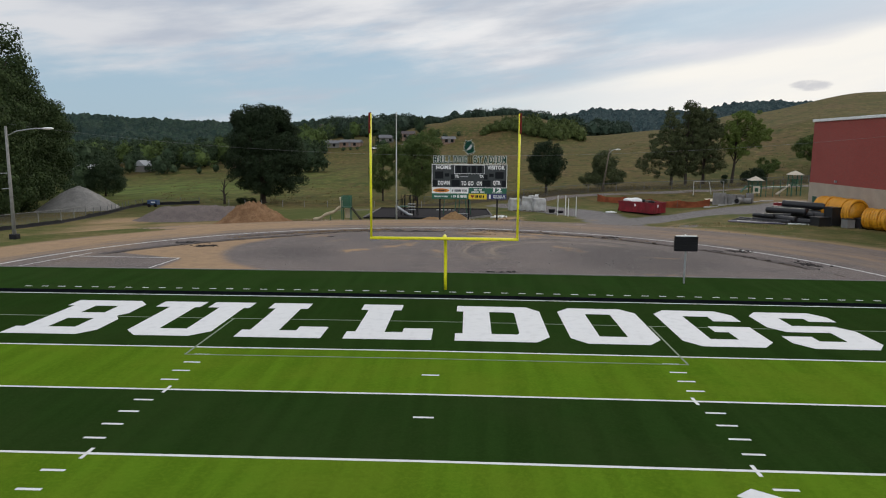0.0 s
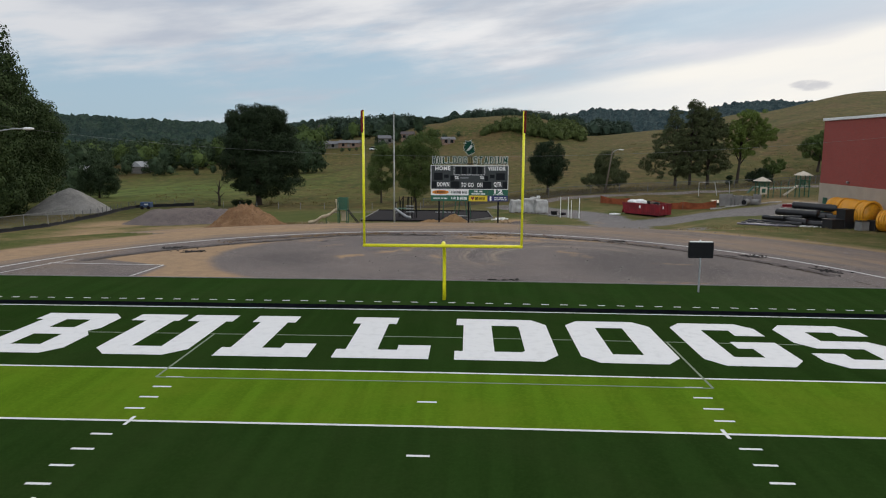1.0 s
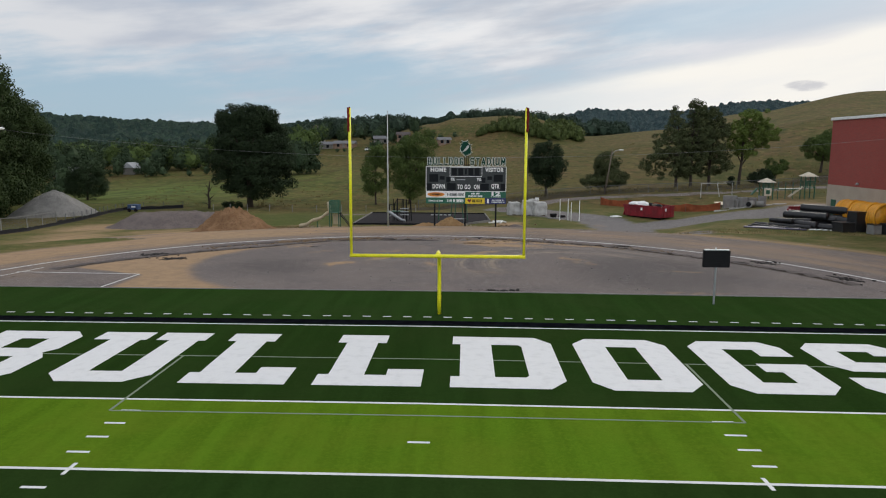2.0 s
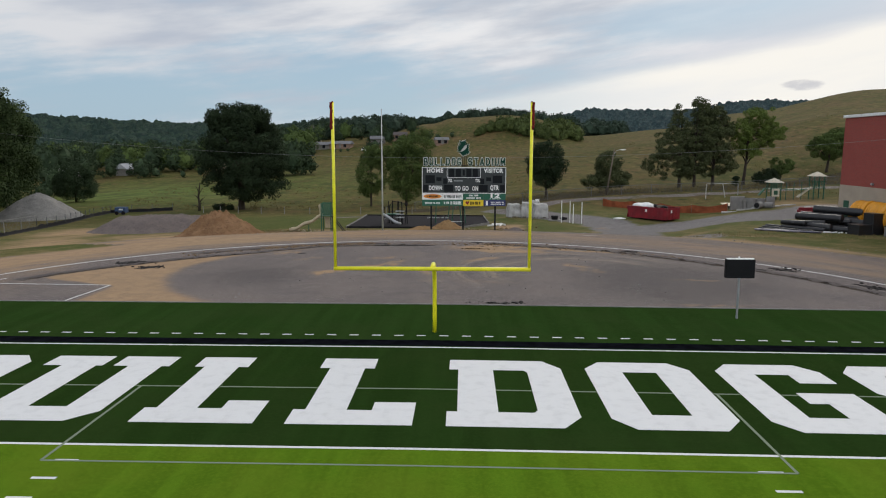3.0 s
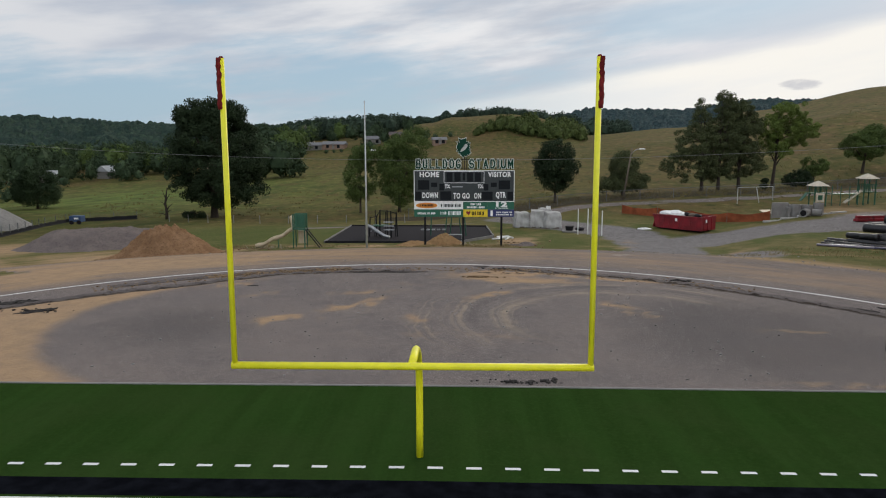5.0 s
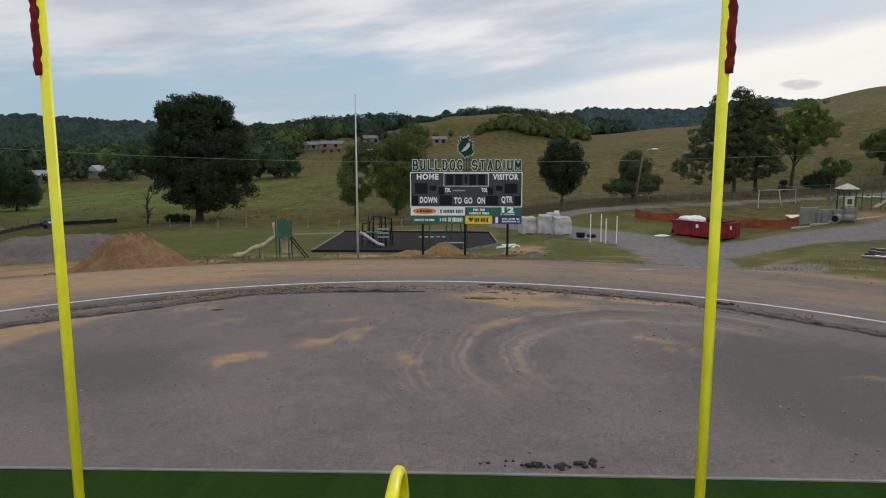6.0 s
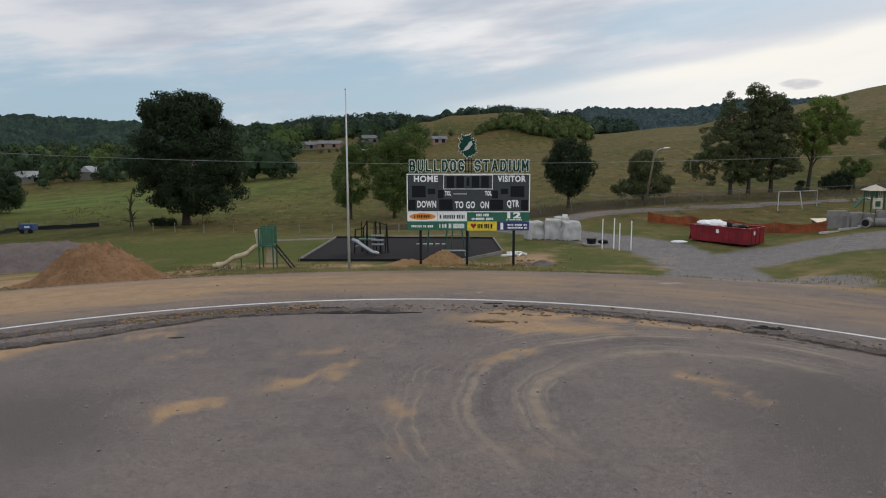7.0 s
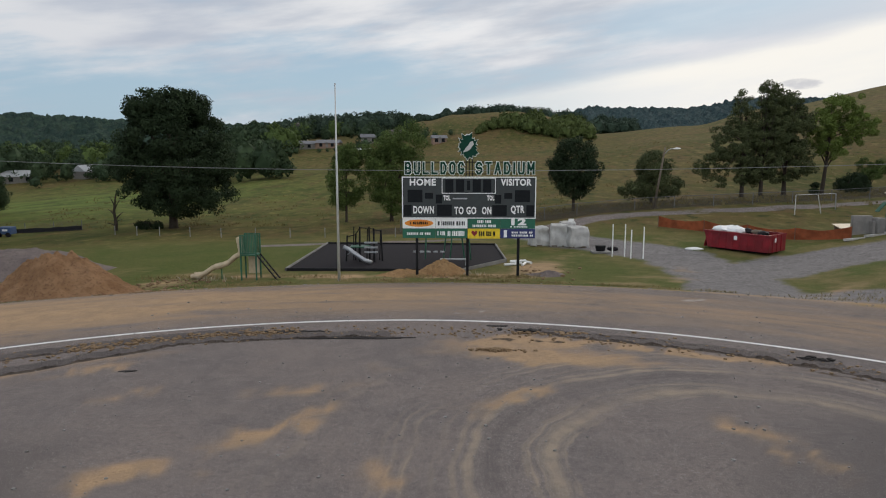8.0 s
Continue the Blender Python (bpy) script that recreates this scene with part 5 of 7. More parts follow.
# ---- roll-off dumpster ----
def dumpster():
    root = thing("dumpster", 20.96, 59.46, gz(23, 58), "open red steel roll-off dumpster heaped with white rubbish", "dumpster", rz=-49)
    L, W, H = 5.5, 2.7, 1.5
    bm = bmesh.new()
    for y in (0.0, W):
        prism(bm, [(0.35, 0.18), (L - 0.1, 0.18), (L, H), (0, H)], y - 0.03, y + 0.03, pose(0, 0, 0, 90, 0, 0) @ Matrix.Diagonal((1, 1, -1, 1)))
    part("side_wall", bm, DUMP_RED, root)
    part("front_wall", box(bmesh.new(), (0.17, W / 2, 0.85), (0.06, W, 1.4), ry=14), DUMP_RED, root)
    part("tailgate", box(bmesh.new(), (L - 0.05, W / 2, 0.87), (0.07, W, 1.38)), DUMP_RED, root)
    part("floor_plate", box(bmesh.new(), (L / 2, W / 2, 0.2), (L - 0.6, W, 0.06)), DUMP_RED, root)
    part("top_rail", box(bmesh.new(), (L / 2, -0.03, H), (L + 0.06, 0.12, 0.11), bevel=0.015), DUMP_RED, root)
    part("top_rail", box(bmesh.new(), (L / 2, W + 0.03, H), (L + 0.06, 0.12, 0.11), bevel=0.015), DUMP_RED, root)
    for k in range(8):
        part("side_rib", box(bmesh.new(), (0.70 + k * 0.60, -0.045, 0.84), (0.09, 0.05, 1.28), bevel=0.01), DUMP_RED, root)
    for k in range(3):
        part("gate_rib", box(bmesh.new(), (L + 0.01, 0.5 + k * 0.7, 0.87), (0.06, 0.09, 1.3), bevel=0.01), DUMP_RED, root)
    for y in (0.5, W - 0.5):
        part("skid", box(bmesh.new(), (L / 2, y, 0.08), (L - 0.8, 0.1, 0.16)), BLACK_POST, root)
    part("decal", box(bmesh.new(), (2.75, -0.085, 1.12), (0.26, 0.02, 0.32), bevel=0.004), WHITE, root)
    part("decal", box(bmesh.new(), (L + 0.05, 0.85, 1.12), (0.02, 0.26, 0.32), bevel=0.004), WHITE, root)
    for k, (x, y, s) in enumerate(((0.9, 1.0, 0.55), (1.5, 1.5, 0.6), (2.1, 1.2, 0.62), (2.9, 1.6, 0.35), (3.9, 1.2, 0.40), (4.5, 0.9, 0.38))):
        bm = bmesh.new()
        bmesh.ops.create_icosphere(bm, subdivisions=2, radius=s, matrix=Matrix.Translation((x, y, 1.56)) @ Matrix.Diagonal((1.3, 1, 0.6, 1)))
        for v in bm.verts:
            v.co += Vector(noise.noise_vector(v.co * 3 + Vector((k, 0, 0)))) * 0.14
        part("rubbish", bm, WHITE if k < 3 else WOOD_POLE if k == 4 else BLACK_POST, root)


dumpster()

# ---- heaps of fill ----
def mound(name, x, y, rx, ry, h, material, label, seed, rz=0.0, lumps=0.25, flat=0.0):
    """A heap of loose fill on the ground."""
    verts, faces, n, m = [], [], 44, 110
    for i in range(n + 1):
        f = i / n
        for k in range(m):
            a = k * math.tau / m
            wob = 1 + 0.16 * noise.noise((math.cos(a) * 1.5, math.sin(a) * 1.5, seed))
            u, v = math.cos(a) * rx * f * wob, math.sin(a) * ry * f * wob
            c, s = math.cos(radians(rz)), math.sin(radians(rz))
            px, py = x + u * c - v * s, y + u * s + v * c
            top = 1 - smooth01(flat, 1, f) if flat else (1 - f ** 1.25)
            z = gz(px, py) + h * top
            z += (noise.noise((px * 0.8, py * 0.8, seed)) * lumps + noise.noise((px * 2.3, py * 2.3, seed)) * lumps * 0.6 + noise.noise((px * 6, py * 6, seed)) * lumps * 0.35) * (1 - f * 0.7) - 0.05 * f
            verts.append((px - x, py - y, z))
    for i in range(n):
        for k in range(m):
            faces.append((i * m + k, i * m + (k + 1) % m, (i + 1) * m + (k + 1) % m, (i + 1) * m + k))
    ob = raw(name, verts, faces, material, smooth=True)
    ob.location = (x, y, 0)
    return tagged(ob, label, "heap")


mound("earth_mound", -21.6, 38.6, 5.0, 3.4, 2.2, SOIL, "heap of orange-brown clay soil beside the track", 1.3, 8, 0.55, 0.10)
mound("earth_mound", -31.0, 46.6, 7.4, 4.8, 1.4, GREY_FILL, "broad low heap of grey fill behind the soil", 4.1, 20, 0.25, 0.45)
mound("gravel_mound", -58.2, 70, 6.2, 6.0, 3.7, PALE_GRAVEL, "tall cone of pale gravel beyond the fence", 7.7, 0, 0.2)
mound("earth_mound", -0.6, 46.7, 1.9, 1.0, 0.95, ORANGE_SOIL, "small heap of orange soil at the scoreboard posts", 2.9, 0, 0.25)
mound("earth_mound", -3.0, 46.2, 2.2, 0.9, 0.40, ORANGE_SOIL, "low spread of orange soil beside the scoreboard post", 6.3, 5, 0.2)
mound("earth_mound", 6.3, 46.8, 1.6, 1.0, 0.28, GREY_FILL, "low spill of bare soil behind the scoreboard", 5.9, 0, 0.2)

# ---- torn edge of the asphalt ----
def rubble(name, count, seed, label, material, spread):
    rng = np.random.default_rng(seed)
    vs, fs, base = [], [], 0
    cube = np.array([(x, y, z) for x in (-1, 1) for y in (-1, 1) for z in (-1, 1)], float)
    quad = np.array([(0, 1, 3, 2), (4, 6, 7, 5), (0, 4, 5, 1), (2, 3, 7, 6), (0, 2, 6, 4), (1, 5, 7, 3)])
    for _ in range(count):
        x, y, s = spread(rng)
        v = cube * rng.uniform(0.5, 1.0, (8, 3)) * (s, s, s * 0.45)
        a = rng.random() * 6.28
        v = v @ np.array([[math.cos(a), -math.sin(a), 0], [math.sin(a), math.cos(a), 0], [0, 0, 1]])
        vs.append(v + (x, y, gz(x, y) + s * 0.3))
        fs += (quad + base).tolist()
        base += 8
    return tagged(raw(name, np.concatenate(vs).tolist(), fs, material), label, "rubble", kind="stuff")


def along(r_mid, wide, a0, a1, size):
    def pick(rng):
        a, r = radians(rng.uniform(a0, a1)), r_mid + rng.normal() * wide
        return CENTRE[0] + r * math.sin(a), CENTRE[1] + r * math.cos(a), size * (0.3 + 0.9 * rng.random() ** 2)
    return pick


def around(spots, size):
    def pick(rng):
        x, y, rx, ry = spots[rng.integers(len(spots))]
        return x + rng.normal() * rx, y + rng.normal() * ry, size * (0.3 + 0.9 * rng.random() ** 2)
    return pick


CLOD = heap("earth_clods", (0.215, 0.145, 0.085), (0.31, 0.215, 0.13), (0.10, 0.070, 0.046))
TARCHIP = heap("asphalt_chunks", (0.035, 0.032, 0.031), (0.065, 0.060, 0.057), (0.022, 0.020, 0.020))
rubble("earth_clods", 900, 3, "brown earth clods along the torn asphalt edge", CLOD, along(26.4, 0.45, -42, 40, 0.06))
rubble("earth_clods", 460, 4, "row of loose clods beside the lane line", CLOD, along(26.75, 0.26, -29, -11, 0.085))
rubble("asphalt_chunks", 330, 5, "black chunks of broken asphalt by the trench", TARCHIP, around([(-6, 28.1, 0.5, 0.12), (3.9, 28.55, 0.6, 0.12), (-20.4, 18.6, 0.7, 0.3), (-18.6, 17, 0.6, 0.2), (23.8, 12.8, 0.7, 0.6), (21.2, 18.2, 0.5, 0.5), (13.2, 25.2, 0.3, 0.12), (3.3, 7.6, 0.7, 0.10)], 0.09))


def scab(x, y, rx, ry, turn, seed):
    """A ragged broken patch where the asphalt has been torn away, its rim a little proud."""
    r = random.Random(seed)
    n = 26
    pts = []
    for k in range(n):
        a = k * math.tau / n
        q = 0.72 + 0.5 * r.random()
        u, v = math.cos(a) * rx * q, math.sin(a) * ry * q
        c, w = math.cos(radians(turn)), math.sin(radians(turn))
        pts.append((u * c - v * w, u * w + v * c))
    ob = part("broken_asphalt", prism(bmesh.new(), pts, -0.02, 0.028), TARCHIP)
    ob.location = (x, y, gz(x, y))
    return tagged(ob, "ragged black patch of broken asphalt by the trench", "asphalt patch", "broken asphalt patches")


for k, (x, y, rx, ry, turn) in enumerate(((-3.8, 27.25, 2.5, 0.16, 1), (-6.1, 28.15, 0.9, 0.14, 4), (3.6, 28.65, 0.7, 0.16, -12), (4.9, 28.35, 0.6, 0.08, -14), (2.2, 29.3, 0.45, 0.09, 0), (-20.5, 18.6, 0.9, 0.42, 30), (-18.4, 16.9, 0.9, 0.28, 40),
                                          (-10.3, 23.0, 0.26, 0.08, 10), (23.8, 12.7, 1.2, 0.22, -62), (21.2, 18.2, 0.8, 0.2, -50), (13.2, 25.2, 0.5, 0.12, -30), (17.6, 20.3, 0.9, 0.15, -42), (19.6, 18.4, 0.7, 0.16, -46))):
    scab(x, y, rx, ry, turn, k + 1)


TORN = heap("torn_asphalt", (0.075, 0.062, 0.055), (0.12, 0.095, 0.078), (0.045, 0.038, 0.034))


def ragged_arc(r_mid, a0, a1, wide, seed, label):
    """A thin broken edge that follows the bend."""
    verts, faces, steps = [], [], int((a1 - a0) * 4)
    for i in range(steps + 1):
        a = a0 + (a1 - a0) * i / steps
        mid = r_mid + 0.22 * noise.noise((a * 0.25, seed, 0)) + 0.07 * noise.noise((a * 1.6, seed, 3))
        half = 0.75 * wide * max(0.01, 0.35 + 1.5 * noise.noise((a * 0.5, seed, 9)) + 0.5 * noise.noise((a * 2.7, seed, 5)))
        for r, z in ((mid - half, 0.004), (mid - half * 0.4, 0.03), (mid + half * 0.4, 0.03), (mid + half, 0.004)):
            x, y = CENTRE[0] + r * math.sin(radians(a)), CENTRE[1] + r * math.cos(radians(a))
            verts.append((x, y, gz(x, y) + z))
    for i in range(steps):
        for k in range(3):
            faces.append((4 * i + k, 4 * i + 4 + k, 4 * i + 5 + k, 4 * i + 1 + k))
    return tagged(raw("torn_edge", verts, faces, TORN), label, "torn edge", kind="structure")


LIP = heap("lifted_asphalt", (0.115, 0.100, 0.096), (0.150, 0.130, 0.122), (0.070, 0.060, 0.056))


def broken_lip(points, seed, rise=0.09):
    """The lifted edge of a cut asphalt layer: a dark ragged face and a crust that sinks back outwards. Points: bearing, radius."""
    verts, faces = [], []
    a0, a1 = points[0][0], points[-1][0]
    steps = int((a1 - a0) * 5)
    for i in range(steps + 1):
        a = a0 + (a1 - a0) * i / steps
        mid = lerp_table(points, a)[0] + 0.16 * noise.noise((a * 0.45, seed, 0)) + 0.10 * noise.noise((a * 2.1, seed, 3)) + 0.05 * noise.noise((a * 6.3, seed, 7))
        end = smooth01(0, 1.2, a - a0) * smooth01(0, 1.2, a1 - a)
        h = rise * end * max(0.05, 0.55 + 1.1 * noise.noise((a * 0.7, seed, 9)) + 0.5 * noise.noise((a * 3.1, seed, 5)))
        for d, z in ((-0.10, -0.01), (0.0, 0.015), (0.05, h), (0.30, h * 0.85 + 0.012 * noise.noise((a * 5, seed, 2))), (0.75, h * 0.35), (1.15, -0.015)):
            x, y = CENTRE[0] + (mid + d) * math.sin(radians(a)), CENTRE[1] + (mid + d) * math.cos(radians(a))
            verts.append((x, y, gz(x, y) + z))
    for i in range(steps):
        for k in range(5):
            faces.append((6 * i + k, 6 * i + 6 + k, 6 * i + 7 + k, 6 * i + 1 + k))
    ob = raw("torn_edge", verts, faces, TORN)
    ob.data.materials.append(LIP)
    for k, f in enumerate(ob.data.polygons):
        f.material_index = 1 if k % 5 >= 2 else 0
    return tagged(ob, "dark ragged lip of lifted asphalt round the bend", "torn edge", kind="structure")


broken_lip([(-66, 25.2), (-42, 24.6), (-32, 24.5), (-26, 25.1), (-20, 25.8), (-13, 25.6), (-3, 25.5)], 1.0)
broken_lip([(9, 26.6), (15, 26.2), (24, 26.2), (31, 26.0), (40, 25.5), (52, 25.3), (70, 25.2)], 2.0, 0.11)
broken_lip([(-40, 26.3), (-30, 26.4), (-21, 26.7), (-14, 26.9)], 4.0, 0.05)
ragged_arc(26.9, 9, 24, 0.05, 3.0, "dark crack along the cut asphalt")
rubble("soil_clods", 460, 8, "clods and crumbs of orange soil round the heap", CLOD, around([(-18.2, 41.6, 1.1, 0.8), (-17.0, 43.6, 1.0, 0.5), (-20.5, 36.2, 2.0, 0.5), (-16.4, 38.6, 0.7, 1.0), (-24.4, 36.8, 1.4, 0.8), (-1.2, 45.6, 1.6, 0.4), (6.4, 47.5, 1.4, 1.4), (2.1, 25.8, 0.45, 0.07), (4.6, 28.2, 0.8, 0.12)], 0.12))
rubble("loose_stones", 450, 6, "small pale stones scattered over the asphalt", PALE_GRAVEL, lambda r: (r.uniform(-14, 14), r.uniform(8, 34), 0.02 + 0.035 * r.random() ** 3))
rubble("loose_stones", 500, 7, "small stones along the lawn's edge", PALE_GRAVEL, along(39.2, 1.0, -35, 55, 0.05))
# lane markings of the runway pad
pad = tagged(new("runway_markings"), "worn white painted box on the asphalt runway", "line", kind="structure")
for (ax, ay), (bx, by) in (((-25.7, 11.5), (-18.1, 11.2)), ((-18.1, 11.2), (-18.4, 7.2)), ((-25.0, 13.0), (-26.6, 7.4))):
    d = math.hypot(bx - ax, by - ay)
    part("painted_line", box(bmesh.new(), ((ax + bx) / 2, (ay + by) / 2, -0.010), (d, 0.10, 0.004), math.degrees(math.atan2(by - ay, bx - ax))), LINE_ASPHALT, pad)

# ---- playground ----
def slide_tower():
    x, y = -12.7, 44.6
    t = thing("slide_tower", x, y, gz(x, y), "green slide tower with a tan wavy slide and climbing ramp", "slide")
    for dx in (-0.48, 0.48):
        for dy in (-0.48, 0.48):
            part("leg", rod(bmesh.new(), (dx, dy, -0.1), (dx, dy, 2.9), 0.055, seg=8), PLAY_GREEN, t)
    part("deck", box(bmesh.new(), (0, 0, 1.6), (1.05, 1.05, 0.08)), PLAY_GREEN, t)
    for dy in (-0.5, 0.5):
        bm = bmesh.new()
        box(bm, (0, dy, 2.86), (1.0, 0.05, 0.06))
        box(bm, (0, dy, 1.72), (1.0, 0.05, 0.06))
        for k in range(10):
            box(bm, (-0.45 + 0.1 * k, dy, 2.28), (0.065, 0.035, 1.1))
        part("railing_panel", bm, PLAY_GREEN, t)
    part("entry_hood", box(bmesh.new(), (-0.62, 0, 2.15), (0.16, 0.9, 1.15), bevel=0.05, ry=-9), PLAY_TAN, t, "tan moulded slide entry")
    pts = [(-0.55, 0, 1.62), (-0.95, 0, 1.42), (-1.4, 0, 1.02), (-1.9, 0, 0.82), (-2.4, 0, 0.70), (-2.8, 0, 0.42), (-3.2, 0, 0.18), (-3.8, 0, 0.12)]
    bm = bmesh.new()
    rows = []
    for px, py, pz in pts:
        rows.append([bm.verts.new((px, py + b, pz + c)) for b, c in ((-0.32, 0.22), (-0.30, 0.02), (-0.2, -0.06), (0.2, -0.06), (0.30, 0.02), (0.32, 0.22), (0.36, 0.22), (0.34, -0.04), (0.22, -0.14), (-0.22, -0.14), (-0.34, -0.04), (-0.36, 0.22))])
    for r0, r1 in zip(rows, rows[1:]):
        for k in range(12):
            bm.faces.new((r0[k], r0[(k + 1) % 12], r1[(k + 1) % 12], r1[k]))
    bm.faces.new(rows[0])
    bm.faces.new(rows[-1][::-1])
    part("slide_chute", bm, PLAY_TAN, t, "tan wavy plastic slide", smooth=True)
    part("chute_support", rod(bmesh.new(), (-1.9, 0, -0.05), (-1.9, 0, 0.75), 0.04, seg=8), PLAY_GREEN, t)
    bm = bmesh.new()
    for dy in (-0.36, 0.36):
        tube(bm, [(0.5, dy, 1.6), (1.75, dy, 0.0)], 0.05, 8)
    for k in range(6):
        rod(bm, (0.65 + k * 0.2, -0.36, 1.42 - k * 0.255), (0.65 + k * 0.2, 0.36, 1.42 - k * 0.255), 0.035, seg=6)
    part("climbing_ramp", bm, BLACK_POST, t, "dark climbing ramp")
    part("activity_panel", box(bmesh.new(), (0.1, 0.5, 0.85), (0.8, 0.05, 1.1)), PLAY_TAN, t)


slide_tower()
MAT_Z = gz(-4, 51) + 0.12
bed = tagged(new("play_surface"), "raised black rubber mulch bed edged with dark timber", "play surface", kind="structure")
outline = [(-11.3, 47.8), (0.7, 47.8), (4.0, 52.2), (3.6, 60.4), (-10.9, 60.8)]
part("mulch", prism(bmesh.new(), outline, gz(-4, 51) - 0.4, MAT_Z), RUBBER, bed)
for (ax, ay), (bx, by) in zip(outline, outline[1:] + outline[:1]):
    d = math.hypot(bx - ax, by - ay)
    part("edge_board", box(bmesh.new(), ((ax + bx) / 2, (ay + by) / 2, MAT_Z - 0.06), (d + 0.1, 0.10, 0.36), math.degrees(math.atan2(by - ay, bx - ax))), BLACK_POST if ax < -11.2 or 3 < ax < 3.8 else CONCRETE, bed)


def climber():
    x, y = -6.4, 51.5
    t = thing("climbing_frame", x, y, MAT_Z, "dark green climbing frame with a ladder and a small pale slide", "climbing frame")
    posts = ((-1.35, 0, 1.9), (-0.75, 0.5, 2.0), (-0.3, -0.3, 2.6), (0.35, 0.3, 2.5), (0.8, -0.4, 2.5), (1.3, 0.2, 2.3))
    for px, py, h in posts:
        part("post", rod(bmesh.new(), (px, py, -0.1), (px * 0.92, py, h), 0.06, seg=8), BLACK_POST, t)
    for px in (-0.9, -0.5, 0.1, 0.6, 1.05):
        part("climbing_bar", rod(bmesh.new(), (px, 0.5, -0.1), (px + 0.1, 0.35, 2.2 + 0.3 * math.sin(px * 5)), 0.04, seg=7), BLACK_POST, t)
    part("platform", box(bmesh.new(), (-0.3, 0, 1.1), (1.4, 1.0, 0.08)), PLAY_GREEN, t)
    for z in (0.75, 1.1, 1.45):
        part("ladder_rung", box(bmesh.new(), (0.55, -0.5, z), (0.95, 0.06, 0.12)), STEEL, t)
    for a, b in zip(posts, posts[1:]):
        part("top_bar", rod(bmesh.new(), (a[0] * 0.93, a[1], a[2] - 0.1), (b[0] * 0.93, b[1], b[2] - 0.1), 0.035, seg=7), BLACK_POST, t)
    pts = [(-1.4, -0.7, 1.15), (-1.0, -0.8, 1.0), (-0.4, -1.0, 0.6), (0.2, -1.2, 0.25), (0.7, -1.35, 0.12)]
    part("slide_chute", tube(bmesh.new(), pts, 0.16, 8), STEEL, t, "pale plastic slide", smooth=True)
    for px in (-1.2, -0.8):
        part("hang_ring", rod(bmesh.new(), (px, -0.5, 0.55), (px + 0.3, -0.5, 0.75), 0.04, seg=6), STEEL, t)


climber()


def swing_frame():
    x, y = -0.3, 52.6
    t = thing("swing_set", x, y, MAT_Z, "green tubular play frame behind the scoreboard", "play frame")
    for px, py, lean in ((-1.7, 0, 0.1), (-0.35, 0.3, 0.25), (0.15, -0.3, 0.2), (1.25, 0.2, -0.3), (1.7, -0.2, -0.2)):
        part("post", rod(bmesh.new(), (px, py, -0.1), (px + lean, py, 2.3), 0.055, seg=8), PLAY_GREEN, t)
    part("crossbar", rod(bmesh.new(), (-1.6, 0, 2.25), (1.6, 0, 2.25), 0.05, seg=8), PLAY_GREEN, t)
    part("bench_seat", box(bmesh.new(), (0.5, -2.6, 0.42), (2.0, 0.35, 0.06)), STEEL, t)
    for px in (-0.3, 1.3):
        part("bench_leg", box(bmesh.new(), (px, -2.6, 0.2), (0.06, 0.3, 0.42)), STEEL, t)
    for k in range(5):
        part("stepping_disc", rod(bmesh.new(), (-2.4 + k * 0.5, -0.8, 0.62), (-2.4 + k * 0.5, -0.8, 0.72), 0.17, seg=10), STEEL, t)


swing_frame()

